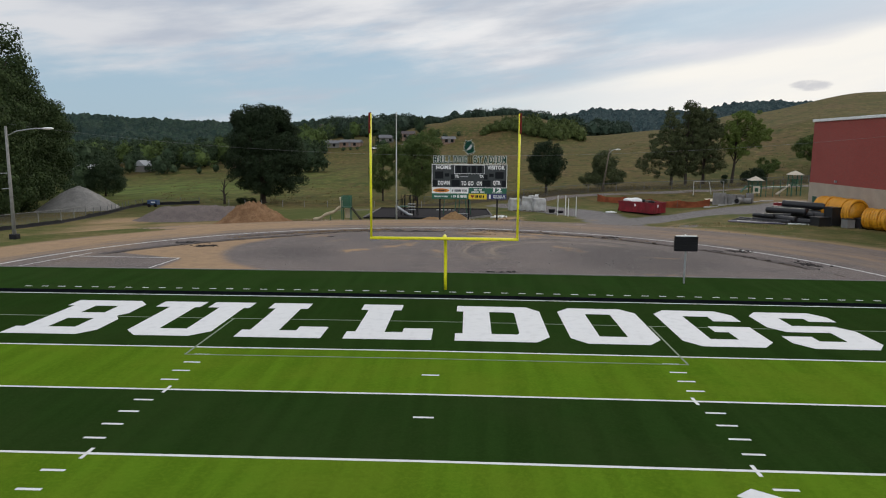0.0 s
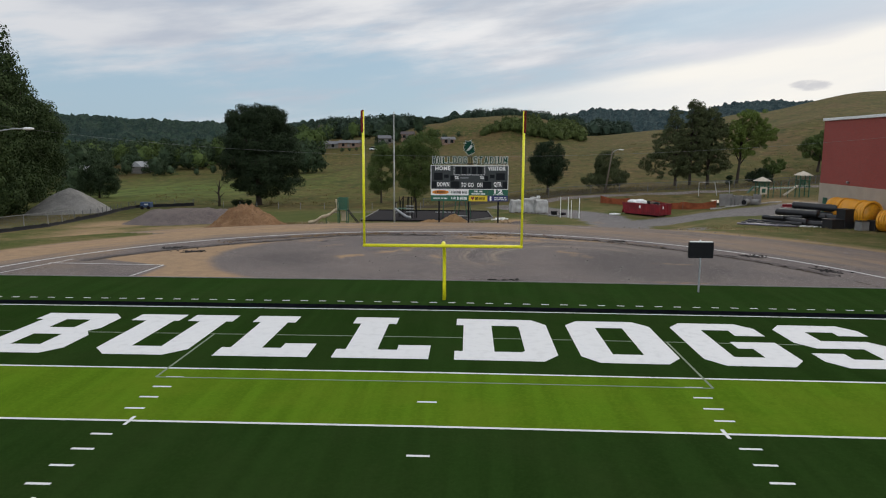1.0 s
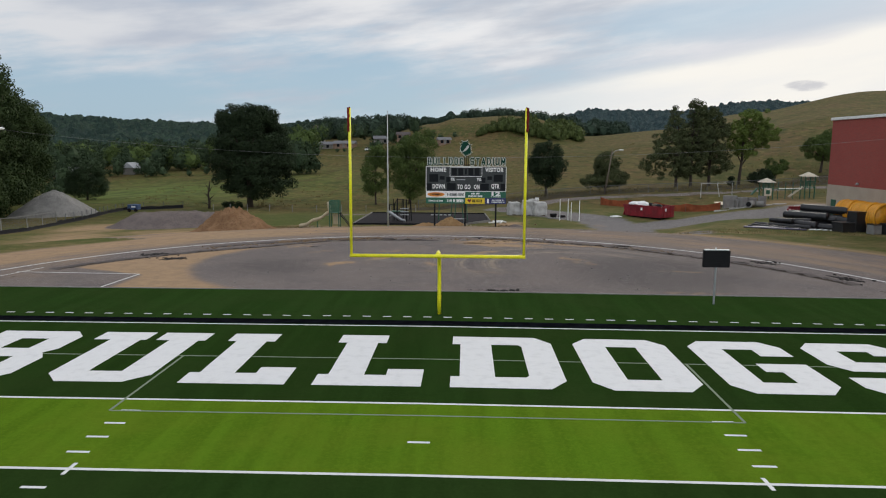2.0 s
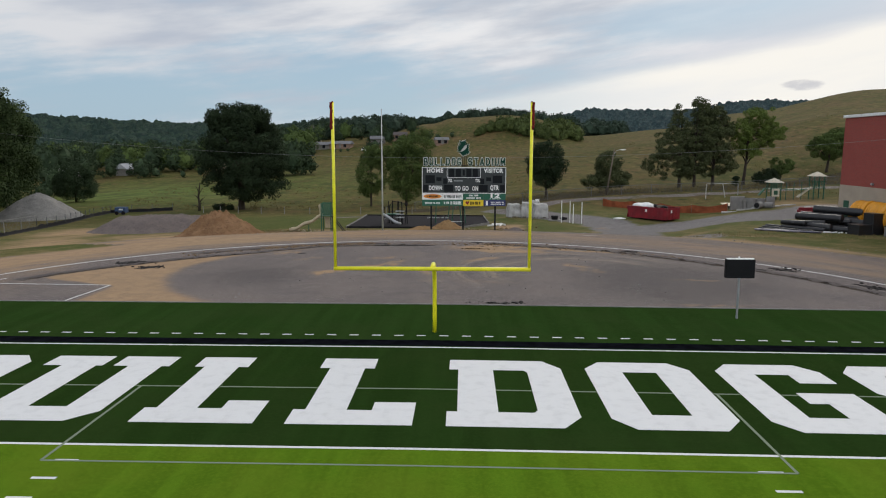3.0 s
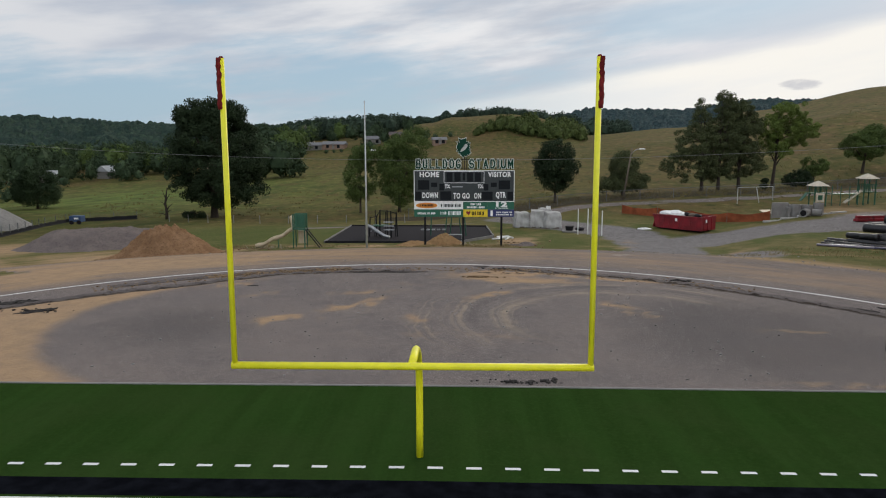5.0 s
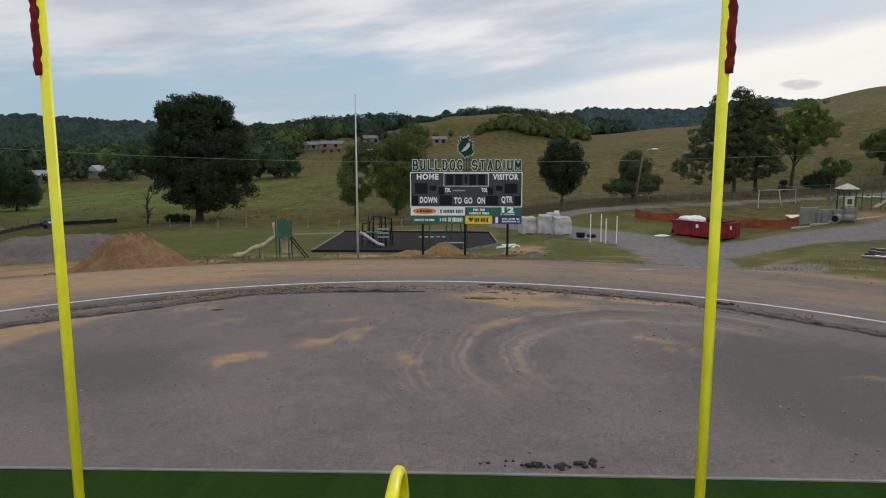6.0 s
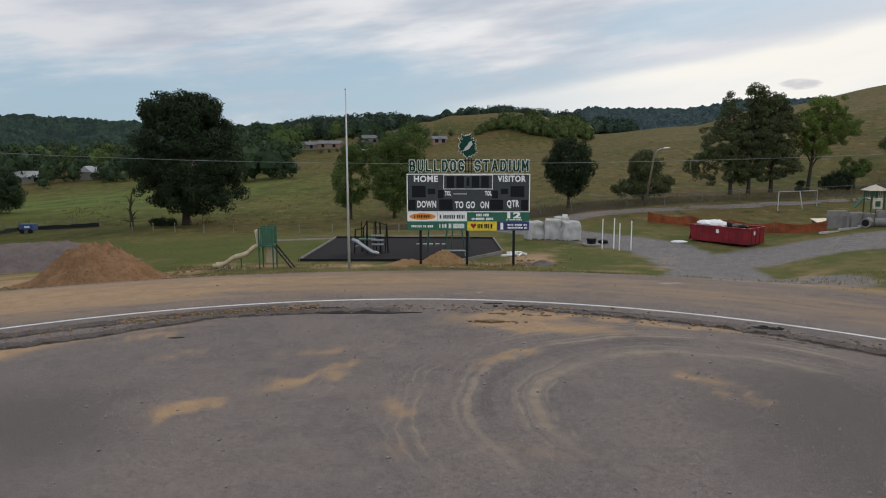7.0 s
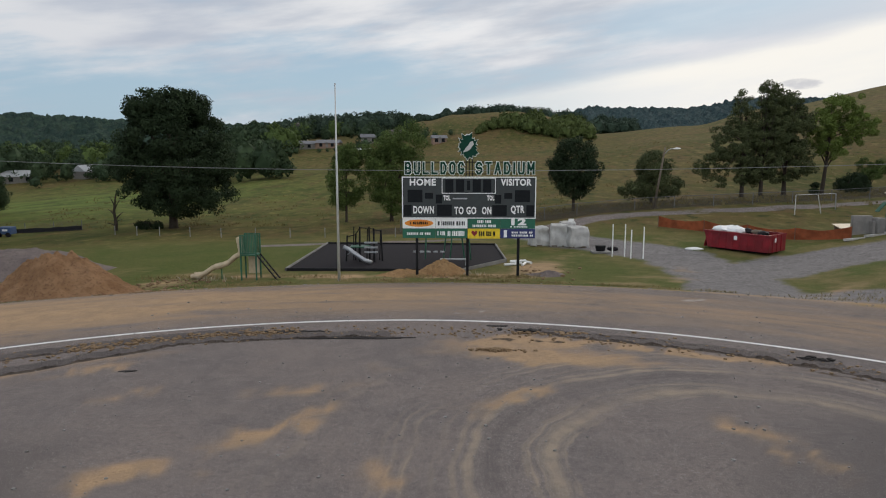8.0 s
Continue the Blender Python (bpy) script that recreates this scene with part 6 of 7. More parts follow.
# ---- odds and ends by the drive ----
def wrapped_pallets():
    for k, (x, y, w, h, rz) in enumerate(((7.4, 61.6, 1.5, 1.6, 8), (9.1, 61.2, 1.5, 1.85, -6), (10.5, 60.6, 1.7, 1.7, 12), (10.0, 62.2, 1.4, 1.9, 0))):
        bm = bmesh.new()
        bmesh.ops.create_cube(bm, size=1)
        bmesh.ops.subdivide_edges(bm, edges=bm.edges[:], cuts=16, use_grid_fill=True)
        for v in bm.verts:
            u = v.co.copy()
            v.co = Vector((u.x * w * (1.06 - 0.18 * (u.z + 0.5)), u.y * w * (1.06 - 0.18 * (u.z + 0.5)), (u.z + 0.5) * h)) + Vector(noise.noise_vector(u * 2.6 + Vector((k * 7, 0, 0)))) * 0.13 + Vector(noise.noise_vector(Vector((u.x * 11, u.y * 11, u.z * 2.5)) + Vector((k * 3, 2, 0)))) * 0.05
        t = thing("wrapped_pallet", x, y, gz(x, y), "pallet load under a wrinkled pale plastic wrap", "pallet", "wrapped pallets", rz)
        part("wrap", bm, TARP, t, smooth=True)
        part("pallet_base", box(bmesh.new(), (0, 0, 0.06), (w * 1.02, w * 1.02, 0.12)), WOOD_POLE, t)
    t = thing("notice_board", 10.6, 64.2, gz(10.6, 64.2), "small white notice on a post behind the pallets", "sign")
    part("post", rod(bmesh.new(), (0, 0, -0.05), (0, 0, 1.6), 0.03, seg=8), STEEL, t)
    part("panel", box(bmesh.new(), (0, -0.04, 1.75), (0.5, 0.03, 0.35)), WHITE, t)
    t = thing("planter_tub", 12.0, 57.6, gz(12.0, 57.6), "dark tub on a pale slab beside the pallets", "tub")
    part("slab", box(bmesh.new(), (0, 0, 0.07), (1.5, 1.1, 0.16), bevel=0.02), CONCRETE, t)
    part("tub", rod(bmesh.new(), (0, 0, 0.15), (0, 0, 0.6), 0.36, 0.44, 16), BLACK_POST, t)
    t = thing("tyre", 13.2, 58.6, gz(13.2, 58.6), "old pale-rimmed tyre lying on the grass", "tyre")
    ring = [(0.33 * math.cos(a), 0.33 * math.sin(a), 0.13) for a in [k * math.tau / 20 for k in range(21)]]
    part("casing", tube(bmesh.new(), ring, 0.13, 8), RUBBER, t, smooth=True)
    part("rim", rod(bmesh.new(), (0, 0, 0.06), (0, 0, 0.2), 0.2, seg=16), CONCRETE, t)


wrapped_pallets()
for x, y, h in ((12.5, 55.4, 2.5), (13.5, 55.6, 2.5), (13.7, 54.4, 2.2), (14.7, 54.6, 2.4)):
    t = thing("marker_post", x, y, gz(x, y), "slim white marker post standing in the grass", "post", "white marker posts")
    part("shaft", rod(bmesh.new(), (0, 0, -0.1), (0, 0, h), 0.05, 0.045, 10), WHITE, t)
    part("cap", rod(bmesh.new(), (0, 0, h), (0, 0, h + 0.05), 0.055, 0.03, 10), WHITE, t)

for x, y, L, turn in ((4.3, 50.6, 1.1, 20), (4.7, 51.4, 0.9, -35), (5.2, 50.8, 0.8, 70), (4.9, 52.2, 1.2, 10), (5.6, 51.6, 0.7, -60)):
    t = thing("pipe_offcut", x, y, gz(x, y), "short pale plastic pipe offcut beside the mulch bed", "offcut", "pipe offcuts", turn)
    part("tube", rod(bmesh.new(), (-L / 2, 0, 0.09), (L / 2, 0, 0.11), 0.09, seg=10), WHITE, t)

# ---- street lamps and cable ----
def street_lamp(x, y, h, reach, label, tilt=0.0, pole_mat=WOOD_POLE):
    t = thing("street_lamp", x, y, gz(x, y), label, "street lamp")
    part("pole", rod(bmesh.new(), (0, 0, -0.2), (tilt, 0, h), 0.15, 0.09, 12), pole_mat, t, smooth=True)
    pts = [(tilt, 0, h - 0.75), (tilt + reach * 0.3, 0, h - 0.35), (tilt + reach * 0.7, 0, h - 0.18), (tilt + reach, 0, h - 0.15)]
    part("arm", tube(bmesh.new(), pts, 0.045, 8), STEEL, t, smooth=True)
    bm = bmesh.new()
    bmesh.ops.create_uvsphere(bm, u_segments=14, v_segments=8, radius=1, matrix=Matrix.Translation((tilt + reach + 0.35, 0, h - 0.15)) @ Matrix.Diagonal((0.45, 0.18, 0.11, 1)))
    part("lamp_head", bm, WHITE, t, "pale cobra-head lamp", smooth=True)
    return t


lamp = street_lamp(-34.75, 19.4, 8.8, 3.0, "grey pole with a long curved arm and cobra-head lamp", pole_mat=POLE_GREY)
for z, d in ((5.2, 0.9), (4.0, 0.7)):
    part("side_bracket", rod(bmesh.new(), (0, 0, z), (-d, 0, z - 0.05), 0.03, seg=6), STEEL, lamp)
part("base_block", box(bmesh.new(), (0, 0, 0.15), (0.6, 0.6, 0.5), bevel=0.06), BLACK_POST, lamp)
street_lamp(23.4, 84.3, 7.2, 1.0, "leaning wooden lamp pole beside the road", 1.05)
wire = [(x, 19.4 - (x + 34.6) * 0.075 if x > -34.6 else 19.4, 6.82 + 0.0018 * x * x) for x in np.linspace(-34.6, 41.9, 40)]
tagged(part("overhead_cable", tube(bmesh.new(), wire, 0.006, 6), CABLE), "thin pale cable strung across the end of the field", "cable")

# ---- fences ----

def chain_fence(name, points, h, label, step=3.0, rail=True, mesh=True, cell=0.16, silt=0.0, post_mat=STEEL):
    t = tagged(new(name), label, "fence")
    x0, y0 = points[0]
    total = []
    for (ax, ay), (bx, by) in zip(points, points[1:]):
        n = max(1, round(math.hypot(bx - ax, by - ay) / step))
        for k in range(n):
            total.append((ax + (bx - ax) * k / n, ay + (by - ay) * k / n))
    total.append(points[-1])
    for px, py in total:
        z = gz(px, py)
        part("post", rod(bmesh.new(), (px, py, z - 0.1), (px, py, z + h + 0.05), 0.045, seg=8), post_mat, t)
    if rail:
        for (ax, ay), (bx, by) in zip(total, total[1:]):
            part("top_rail", rod(bmesh.new(), (ax, ay, gz(ax, ay) + h), (bx, by, gz(bx, by) + h), 0.028, seg=6), post_mat, t)
    if mesh:
        vs, fs = [], []
        w = 0.007
        for (ax, ay), (bx, by) in zip(total, total[1:]):
            L = math.hypot(bx - ax, by - ay)
            za, zb = gz(ax, ay), gz(bx, by)
            n = int((L + h) / cell)
            for k in range(n):
                for sgn in (1, -1):
                    u0, u1 = (k * cell - h, k * cell) if sgn > 0 else (k * cell, k * cell - h)
                    lo, hi = 0.0, h
                    a, b = u0, u1
                    pa, pb = 0.0, 1.0
                    if a < 0 or b < 0 or a > L or b > L:
                        d = b - a
                        t0, t1 = sorted(((0 - a) / d, (L - a) / d))
                        pa, pb = max(0.0, t0), min(1.0, t1)
                        if pa >= pb:
                            continue
                    p = []
                    for q in (pa, pb):
                        u = (a + (b - a) * q) / L
                        p.append((ax + (bx - ax) * u, ay + (by - ay) * u, za + (zb - za) * u + h * q))
                    base = len(vs)
                    (x1, y1, z1), (x2, y2, z2) = p
                    vs += [(x1, y1, z1 - w), (x1, y1, z1 + w), (x2, y2, z2 + w), (x2, y2, z2 - w)]
                    fs.append((base, base + 1, base + 2, base + 3))
        raw("wire_mesh", vs, fs, WIRE, t)
    if silt:
        for (ax, ay), (bx, by) in zip(total, total[1:]):
            bm = bmesh.new()
            n = 6
            rows = []
            for k in range(n + 1):
                u = k / n
                px, py = ax + (bx - ax) * u, ay + (by - ay) * u
                z = gz(px, py)
                sag = silt * (0.75 + 0.25 * noise.noise((px, py, 2)))
                rows.append([bm.verts.new((px + q, py - 0.1 - q, z + hh)) for q, hh in ((0.35, 0.02), (0.12, 0.10), (0.05, sag), (0.0, sag), (0.05, 0.03))])
            for r0, r1 in zip(rows, rows[1:]):
                for k in range(5):
                    bm.faces.new((r0[k], r0[(k + 1) % 5], r1[(k + 1) % 5], r1[k]))
            part("silt_fabric", bm, SILT, t, "black silt fabric along the foot")
    return t


chain_fence("chain_link_fence", [(-50, 8), (-47.5, 24), (-45.2, 35), (-43.8, 41), (-45.5, 49)], 1.5, "sagging chain-link fence with black silt fabric along its foot", 3.6, silt=0.45, post_mat=POLE_GREY, cell=0.12)
chain_fence("silt_fence", [(-45.5, 49), (-47.5, 58), (-52.5, 74), (-52.6, 79), (-44.5, 82.5)], 1.1, "wire fence with sagging black silt fabric behind the fill heap", silt=0.6, rail=False, cell=0.3, post_mat=WIRE)
chain_fence("road_fence", [(-6, 77), (6, 77.5), (14, 82), (21, 83.6), (35, 84.4), (50, 87), (80, 96), (110, 108)], 1.4, "chain-link fence along the far side of the road", 5.0, cell=0.30, post_mat=WIRE)
chain_fence("field_fence", [(-37, 75.5), (-31, 73), (-24, 71.6), (-6, 71)], 0.95, "old wire field fence on short pale posts", 3.7, rail=False, mesh=False, post_mat=POLE_GREY)
net = tagged(new("barrier_fence"), "sagging orange plastic barrier netting on stakes", "fence")
path = [(20.2, 70.6), (23.4, 66.8), (26.3, 64.0), (29.3, 61.4), (32.9, 59.2)]
for (ax, ay), (bx, by) in zip(path, path[1:]):
    n = 10
    vs, fs = [], []
    for k in range(n + 1):
        u = k / n
        px, py = ax + (bx - ax) * u, ay + (by - ay) * u + 0.05 * math.sin(k)
        z = gz(px, py)
        vs += [(px, py, z + 0.05), (px, py + 0.02, z + 1.12 - 0.30 * math.sin(u * math.pi) + 0.09 * noise.noise((px * 1.3, py, 4.0)))]
    for k in range(n):
        fs.append((2 * k, 2 * k + 2, 2 * k + 3, 2 * k + 1))
    ob = raw("netting", vs, fs, ORANGE_NET, net)
    sol = ob.modifiers.new("thickness", "SOLIDIFY")
    sol.thickness = 0.012
for px, py in path:
    part("stake", rod(bmesh.new(), (px, py - 0.03, gz(px, py) - 0.1), (px, py - 0.03, gz(px, py) + 1.25), 0.025, seg=6), WOOD_POLE, net)

# ---- soccer frame, junk and far playground ----
t = thing("soccer_goal", 35.8, 75.5, gz(35.8, 75.5), "small white tubular practice goal frame", "goal frame")
part("front_post", rod(bmesh.new(), (0, 0, -0.1), (0, 0, 2.1), 0.045, seg=8), FLAG_WHITE, t)
part("back_post", rod(bmesh.new(), (2.9, 0.3, -0.1), (2.4, 0.2, 2.1), 0.045, seg=8), FLAG_WHITE, t)
part("top_bar", rod(bmesh.new(), (0, 0, 2.1), (5.4, 2.4, 2.1), 0.03, seg=8), STEEL, t)
part("rear_post", rod(bmesh.new(), (5.5, 2.5, -0.1), (5.4, 2.4, 2.1), 0.05, seg=8), STEEL, t)

t = thing("concrete_wall", 34.0, 61.4, gz(34, 61.4), "grey concrete utility wall with stained panels", "wall")
part("panel", box(bmesh.new(), (0.85, 0, 0.8), (1.7, 0.35, 1.75), 4, 0.03), CONCRETE, t)
part("buttress", box(bmesh.new(), (1.55, -0.3, 0.6), (0.25, 0.7, 1.3), 4, 0.03), CONCRETE, t)
for k, (x, y, r, h) in enumerate(((36.4, 61.4, 0.62, 1.25), (37.7, 61.6, 0.62, 1.1), (38.8, 61.2, 0.5, 1.3))):
    t = thing("concrete_ring", x, y, gz(x, y), "grey precast concrete drainage ring", "concrete ring", "drainage rings")
    bm = bmesh.new()
    rod(bm, (0, 0, -0.05), (0, 0, h), r, seg=18)
    part("shell", bm, CONCRETE, t, smooth=False)
    # black disc on the solid top stands for the shaded hollow
    part("opening_shade_disc", rod(bmesh.new(), (0, 0, h - 0.01), (0, 0, h + 0.012), r * 0.8, seg=18), BLACK_POST, t)
for x, y, z in ((37.0, 60.3, 0.42), (38.3, 60.5, 0.36)):
    t = thing("culvert_ring", x, y, gz(x, y), "short concrete culvert length lying on its side", "culvert", "culvert lengths", 62 if x > 38 else -48)
    part("shell", rod(bmesh.new(), (0, -0.45, z), (0, 0.45, z), z + 0.02, seg=18), CONCRETE, t)
    # shade inside the culvert, as a black disc on its solid end
    part("bore_shade_disc", rod(bmesh.new(), (0, -0.465, z), (0, -0.44, z), z * 0.74, seg=18), BLACK_POST, t)
t = thing("timber_edging", 37.3, 60.6, gz(37.3, 60.6), "low pale timber edging along the gravel", "edging")
for k in range(5):
    x, y = 33.0 + 2.15 * k, 58.9 + 0.9 * k
    part("beam", box(bmesh.new(), (x - 37.3, y - 60.6, gz(x, y) - gz(37.3, 60.6) + 0.05), (2.3, 0.22, 0.2), 22.7, 0.02), TARP, t)
t = thing("plywood_sheet", 35.0, 63.6, gz(35.0, 63.6), "pale sheet of plywood propped on the ground by the netting", "board", rz=10)
part("sheet", box(bmesh.new(), (0, 0, 0.42), (2.4, 1.2, 0.05), rx=14), PLAY_TAN, t)
part("block", box(bmesh.new(), (0, 0.45, 0.24), (2.0, 0.2, 0.5)), WOOD_POLE, t)
t = thing("plastic_sheet", 19.9, 58.6, gz(19.9, 58.6), "crumpled white plastic sheet on the gravel", "rubbish")
bm = bmesh.new()
bmesh.ops.create_icosphere(bm, subdivisions=2, radius=1, matrix=Matrix.Translation((0, 0, 0.06)) @ Matrix.Diagonal((0.8, 0.35, 0.14, 1)))
for v in bm.verts:
    v.co += Vector(noise.noise_vector(v.co * 4)) * 0.06
part("sheet", bm, WHITE, t)


def play_house(x, y, h, label, slide):
    t = thing("play_tower", x, y, gz(x, y), label, "play tower")
    for dx in (-0.65, 0.65):
        for dy in (-0.65, 0.65):
            part("post", rod(bmesh.new(), (dx, dy, -0.1), (dx, dy, h - 0.55), 0.08, seg=8), PLAY_GREEN, t)
    bm = bmesh.new()
    base = [bm.verts.new((0.95 * sx, 0.95 * sy, h - 0.6)) for sx, sy in ((-1, -1), (1, -1), (1, 1), (-1, 1))]
    mid = [bm.verts.new((0.45 * sx, 0.45 * sy, h - 0.25)) for sx, sy in ((-1, -1), (1, -1), (1, 1), (-1, 1))]
    tip = bm.verts.new((0, 0, h))
    for k in range(4):
        bm.faces.new((base[k], base[(k + 1) % 4], mid[(k + 1) % 4], mid[k]))
        bm.faces.new((mid[k], mid[(k + 1) % 4], tip))
    bm.faces.new(base[::-1])
    part("shade_roof", bm, SHADE_CREAM, t, "cream peaked shade roof")
    part("deck", box(bmesh.new(), (0, 0, 1.5), (1.6, 1.6, 0.1)), PLAY_GREEN, t)
    for dy in (-0.78, 0.78):
        bm = bmesh.new()
        box(bm, (0, dy, 2.35), (1.5, 0.05, 0.08))
        for k in range(7):
            box(bm, (-0.6 + 0.2 * k, dy, 1.95), (0.06, 0.04, 0.8))
        part("railing", bm, PLAY_GREEN, t)
    if slide:
        part("slide_chute", box(bmesh.new(), (-1.75, -0.3, 0.9), (2.3, 0.6, 0.14), 0, 0.03, 0, -38), SHADE_CREAM, t, "pale straight slide")
    else:
        part("window_panel", box(bmesh.new(), (-0.1, -0.82, 1.05), (0.95, 0.06, 1.0)), SHADE_CREAM, t)
        part("window_opening", box(bmesh.new(), (-0.1, -0.86, 1.05), (0.5, 0.05, 0.55)), PLAY_GREEN, t)
        part("bridge", box(bmesh.new(), (3.0, 0, 1.45), (3.0, 1.0, 0.1)), PLAY_GREEN, t)
        for k in range(4):
            part("bridge_rail_post", rod(bmesh.new(), (1.4 + k, -0.5, 0), (1.4 + k, -0.5, 2.4), 0.05, seg=6), PLAY_GREEN, t)
        part("side_ladder", box(bmesh.new(), (-1.6, 0, 1.1), (1.2, 0.6, 0.08), ry=-50), PLAY_GREEN, t)


play_house(42.6, 69.2, 3.45 - gz(42.6, 69.2), "green play tower with a cream peaked shade and window panel", False)
play_house(48.2, 69.2, 4.3 - gz(48.2, 69.2), "green play tower with a cream peaked shade and straight slide", True)
# low red barrier lying behind the pipe pile, pale boards on top
t = thing("red_barrier", 41.4, 55.9, gz(41.4, 55.9), "low red plastic barrier with pale boards laid on top", "barrier", rz=8)
for k in range(2):
    bm = bmesh.new()
    box(bm, (-0.9 + 1.8 * k, 0, 0.14), (1.74, 0.62, 0.28), bevel=0.05)
    box(bm, (-0.9 + 1.8 * k, 0, 0.40), (1.66, 0.34, 0.34), bevel=0.07)
    part("barrier_block", bm, DUMP_RED, t)
part("board", box(bmesh.new(), (-0.3, 0.02, 0.59), (1.6, 0.16, 0.04), 7, 0.008), WHITE, t, "pale weathered board")
part("board", box(bmesh.new(), (0.7, -0.06, 0.59), (0.9, 0.12, 0.04), -12, 0.008), WHITE, t, "pale weathered board")

# ---- drainage pipes ----
def pipe(x, y, z, length, r, turn, label="black corrugated drainage pipe lying in a stack", pitch=0.0):
    t = thing("drain_pipe", x, y, z, label, "pipe", "stacked black pipes")
    bm = bmesh.new()
    n = int(length / 0.16)
    rad, pts = [], []
    for k in range(n + 1):
        pts.append((k * length / n, 0, 0))
        rad.append(r * (1.0 if k % 2 else 0.94))
    tube(bm, pts, r, 16, rad)
    part("barrel", bm, PIPE_BLACK, t, smooth=True)
    # solid barrel: a black disc paints the dark of its inside
    part("bore_shade_disc", rod(bmesh.new(), (-0.012, 0, 0), (0.0, 0, 0), r * 0.85, seg=16), BLACK_POST, t)
    t.matrix_basis = pose(x, y, z, 0, pitch, turn)


for x, y, k, L, r, turn in ((28.3, 41.2, 0.10, 3.6, 0.10, -4), (29.0, 42.0, 0.13, 3.6, 0.13, -9), (29.8, 40.6, 0.11, 3.2, 0.11, 6), (30.6, 41.6, 0.20, 4.0, 0.20, -7), (31.6, 42.6, 0.38, 4.6, 0.38, -12), (32.4, 40.8, 0.30, 4.2, 0.30, -3), (33.6, 41.8, 0.36, 4.4, 0.36, -8), (35.4, 40.4, 0.34, 3.2, 0.34, 5), (36.6, 41.4, 0.42, 2.6, 0.42, -10),
                            (32.6, 42.9, 1.10, 4.4, 0.38, -9), (34.2, 42.0, 1.05, 4.4, 0.36, -4), (36.2, 41.0, 0.98, 2.4, 0.30, 3), (34.4, 43.2, 1.78, 4.4, 0.40, -6), (31.0, 42.4, 0.55, 2.6, 0.26, -30), (33.0, 40.0, 0.08, 2.6, 0.08, 24),
                            (29.6, 42.8, 0.16, 3.4, 0.16, -16), (30.2, 41.9, 0.14, 3.0, 0.14, 10), (31.2, 41.2, 0.62, 3.0, 0.22, -2), (33.8, 41.0, 0.86, 2.8, 0.24, -20), (34.8, 42.8, 0.40, 3.4, 0.40, 2), (35.0, 39.6, 0.16, 2.4, 0.16, -26), (32.0, 39.9, 0.12, 2.8, 0.12, 12), (33.2, 43.4, 1.20, 3.8, 0.34, 4)):
    pipe(x + 1.5, y + 1.3, gz(x + 2.3, y) + k, L, r, turn - 36 + 14 * math.sin(x * 7.3), pitch=-3.0 * math.sin(x * 5.1) if k > 0.5 else 0.0)
for x, y, w, h in ((38.4, 38.6, 1.2, 1.9), (37.1, 38.4, 1.4, 0.9), (39.1, 36.9, 0.9, 0.9), (40.2, 36.6, 1.0, 1.0)):
    t = thing("catch_basin", x, y, gz(x, y), "square black plastic catch basin", "catch basin", "catch basins")
    part("box_body", box(bmesh.new(), (0, 0, h / 2), (w, w, h), 12, 0.04), PIPE_BLACK if w > 0.95 else CONCRETE, t)
    part("lip", box(bmesh.new(), (0, 0, h), (w * 1.08, w * 1.08, 0.08), 12, 0.02), PIPE_BLACK, t)
for k, (x, y) in enumerate(((35.0, 39.2), (35.6, 39.1), (36.2, 39.0), (34.4, 39.5))):
    t = thing("cut_offcut", x, y, gz(x, y), "short pale pipe offcut lying in the grass", "offcut", "pipe offcuts")
    part("tube", rod(bmesh.new(), (0, 0, 0.07), (0.7, 0.35 - 0.1 * k, 0.07), 0.07, seg=8), WHITE, t)


BLUE_PIPE = worn("dark_blue_pipe", (0.045, 0.045, 0.085), 0.5)
STRIP = worn("dusty_lilac_pipe", (0.20, 0.18, 0.22), 0.5)
for x, y, L, turn, m in ((28.9, 41.4, 3.4, -30, STRIP), (29.7, 41.2, 2.2, -34, WHITE), (31.1, 40.0, 2.4, -16, STRIP), (32.3, 39.6, 1.8, -22, BLUE_PIPE), (30.3, 41.0, 3.0, -8, BLUE_PIPE), (36.4, 39.9, 1.0, 30, WHITE)):
    t = thing("flat_pipe", x, y, gz(x, y), "length of dusty flattened pipe lying in front of the pile", "pipe", "flat pipe lengths", turn)
    part("strip", box(bmesh.new(), (L / 2, 0, 0.10), (L, 0.30, 0.16), bevel=0.05), m, t)


def amber_coil(x, y, z, r, rings, turn, label="amber corrugated pipe coil stored on its side"):
    t = thing("pipe_coil", x, y, z, label, "pipe coil", "amber pipe coils")
    for k in range(rings):
        pts = [(k * 0.26 + 0.03 * math.sin(k * 2.1), (r + 0.03 * math.sin(k * 1.7)) * math.cos(a), (r + 0.03 * math.sin(k * 1.7)) * math.sin(a) + 0.03 * math.sin(k * 2.9)) for a in [q * math.tau / 22 for q in range(23)]]
        part("turn", tube(bmesh.new(), pts, 0.145, 8), PIPE_YELLOW, t, smooth=True)
    part("core", tube(bmesh.new(), [(-0.05, 0, 0), (rings * 0.26 - 0.22, 0, 0)], r * 0.90, 20), PIPE_YELLOW, t, smooth=True)
    t.matrix_basis = pose(x, y, z, 0, 0, turn)


g1 = gz(40, 40)
amber_coil(39.4, 43.0, g1 + 1.42, 1.20, 9, -66)
amber_coil(39.7, 39.9, g1 + 1.42, 1.20, 10, -74)
amber_coil(40.5, 36.0, g1 + 1.05, 0.88, 9, -60)

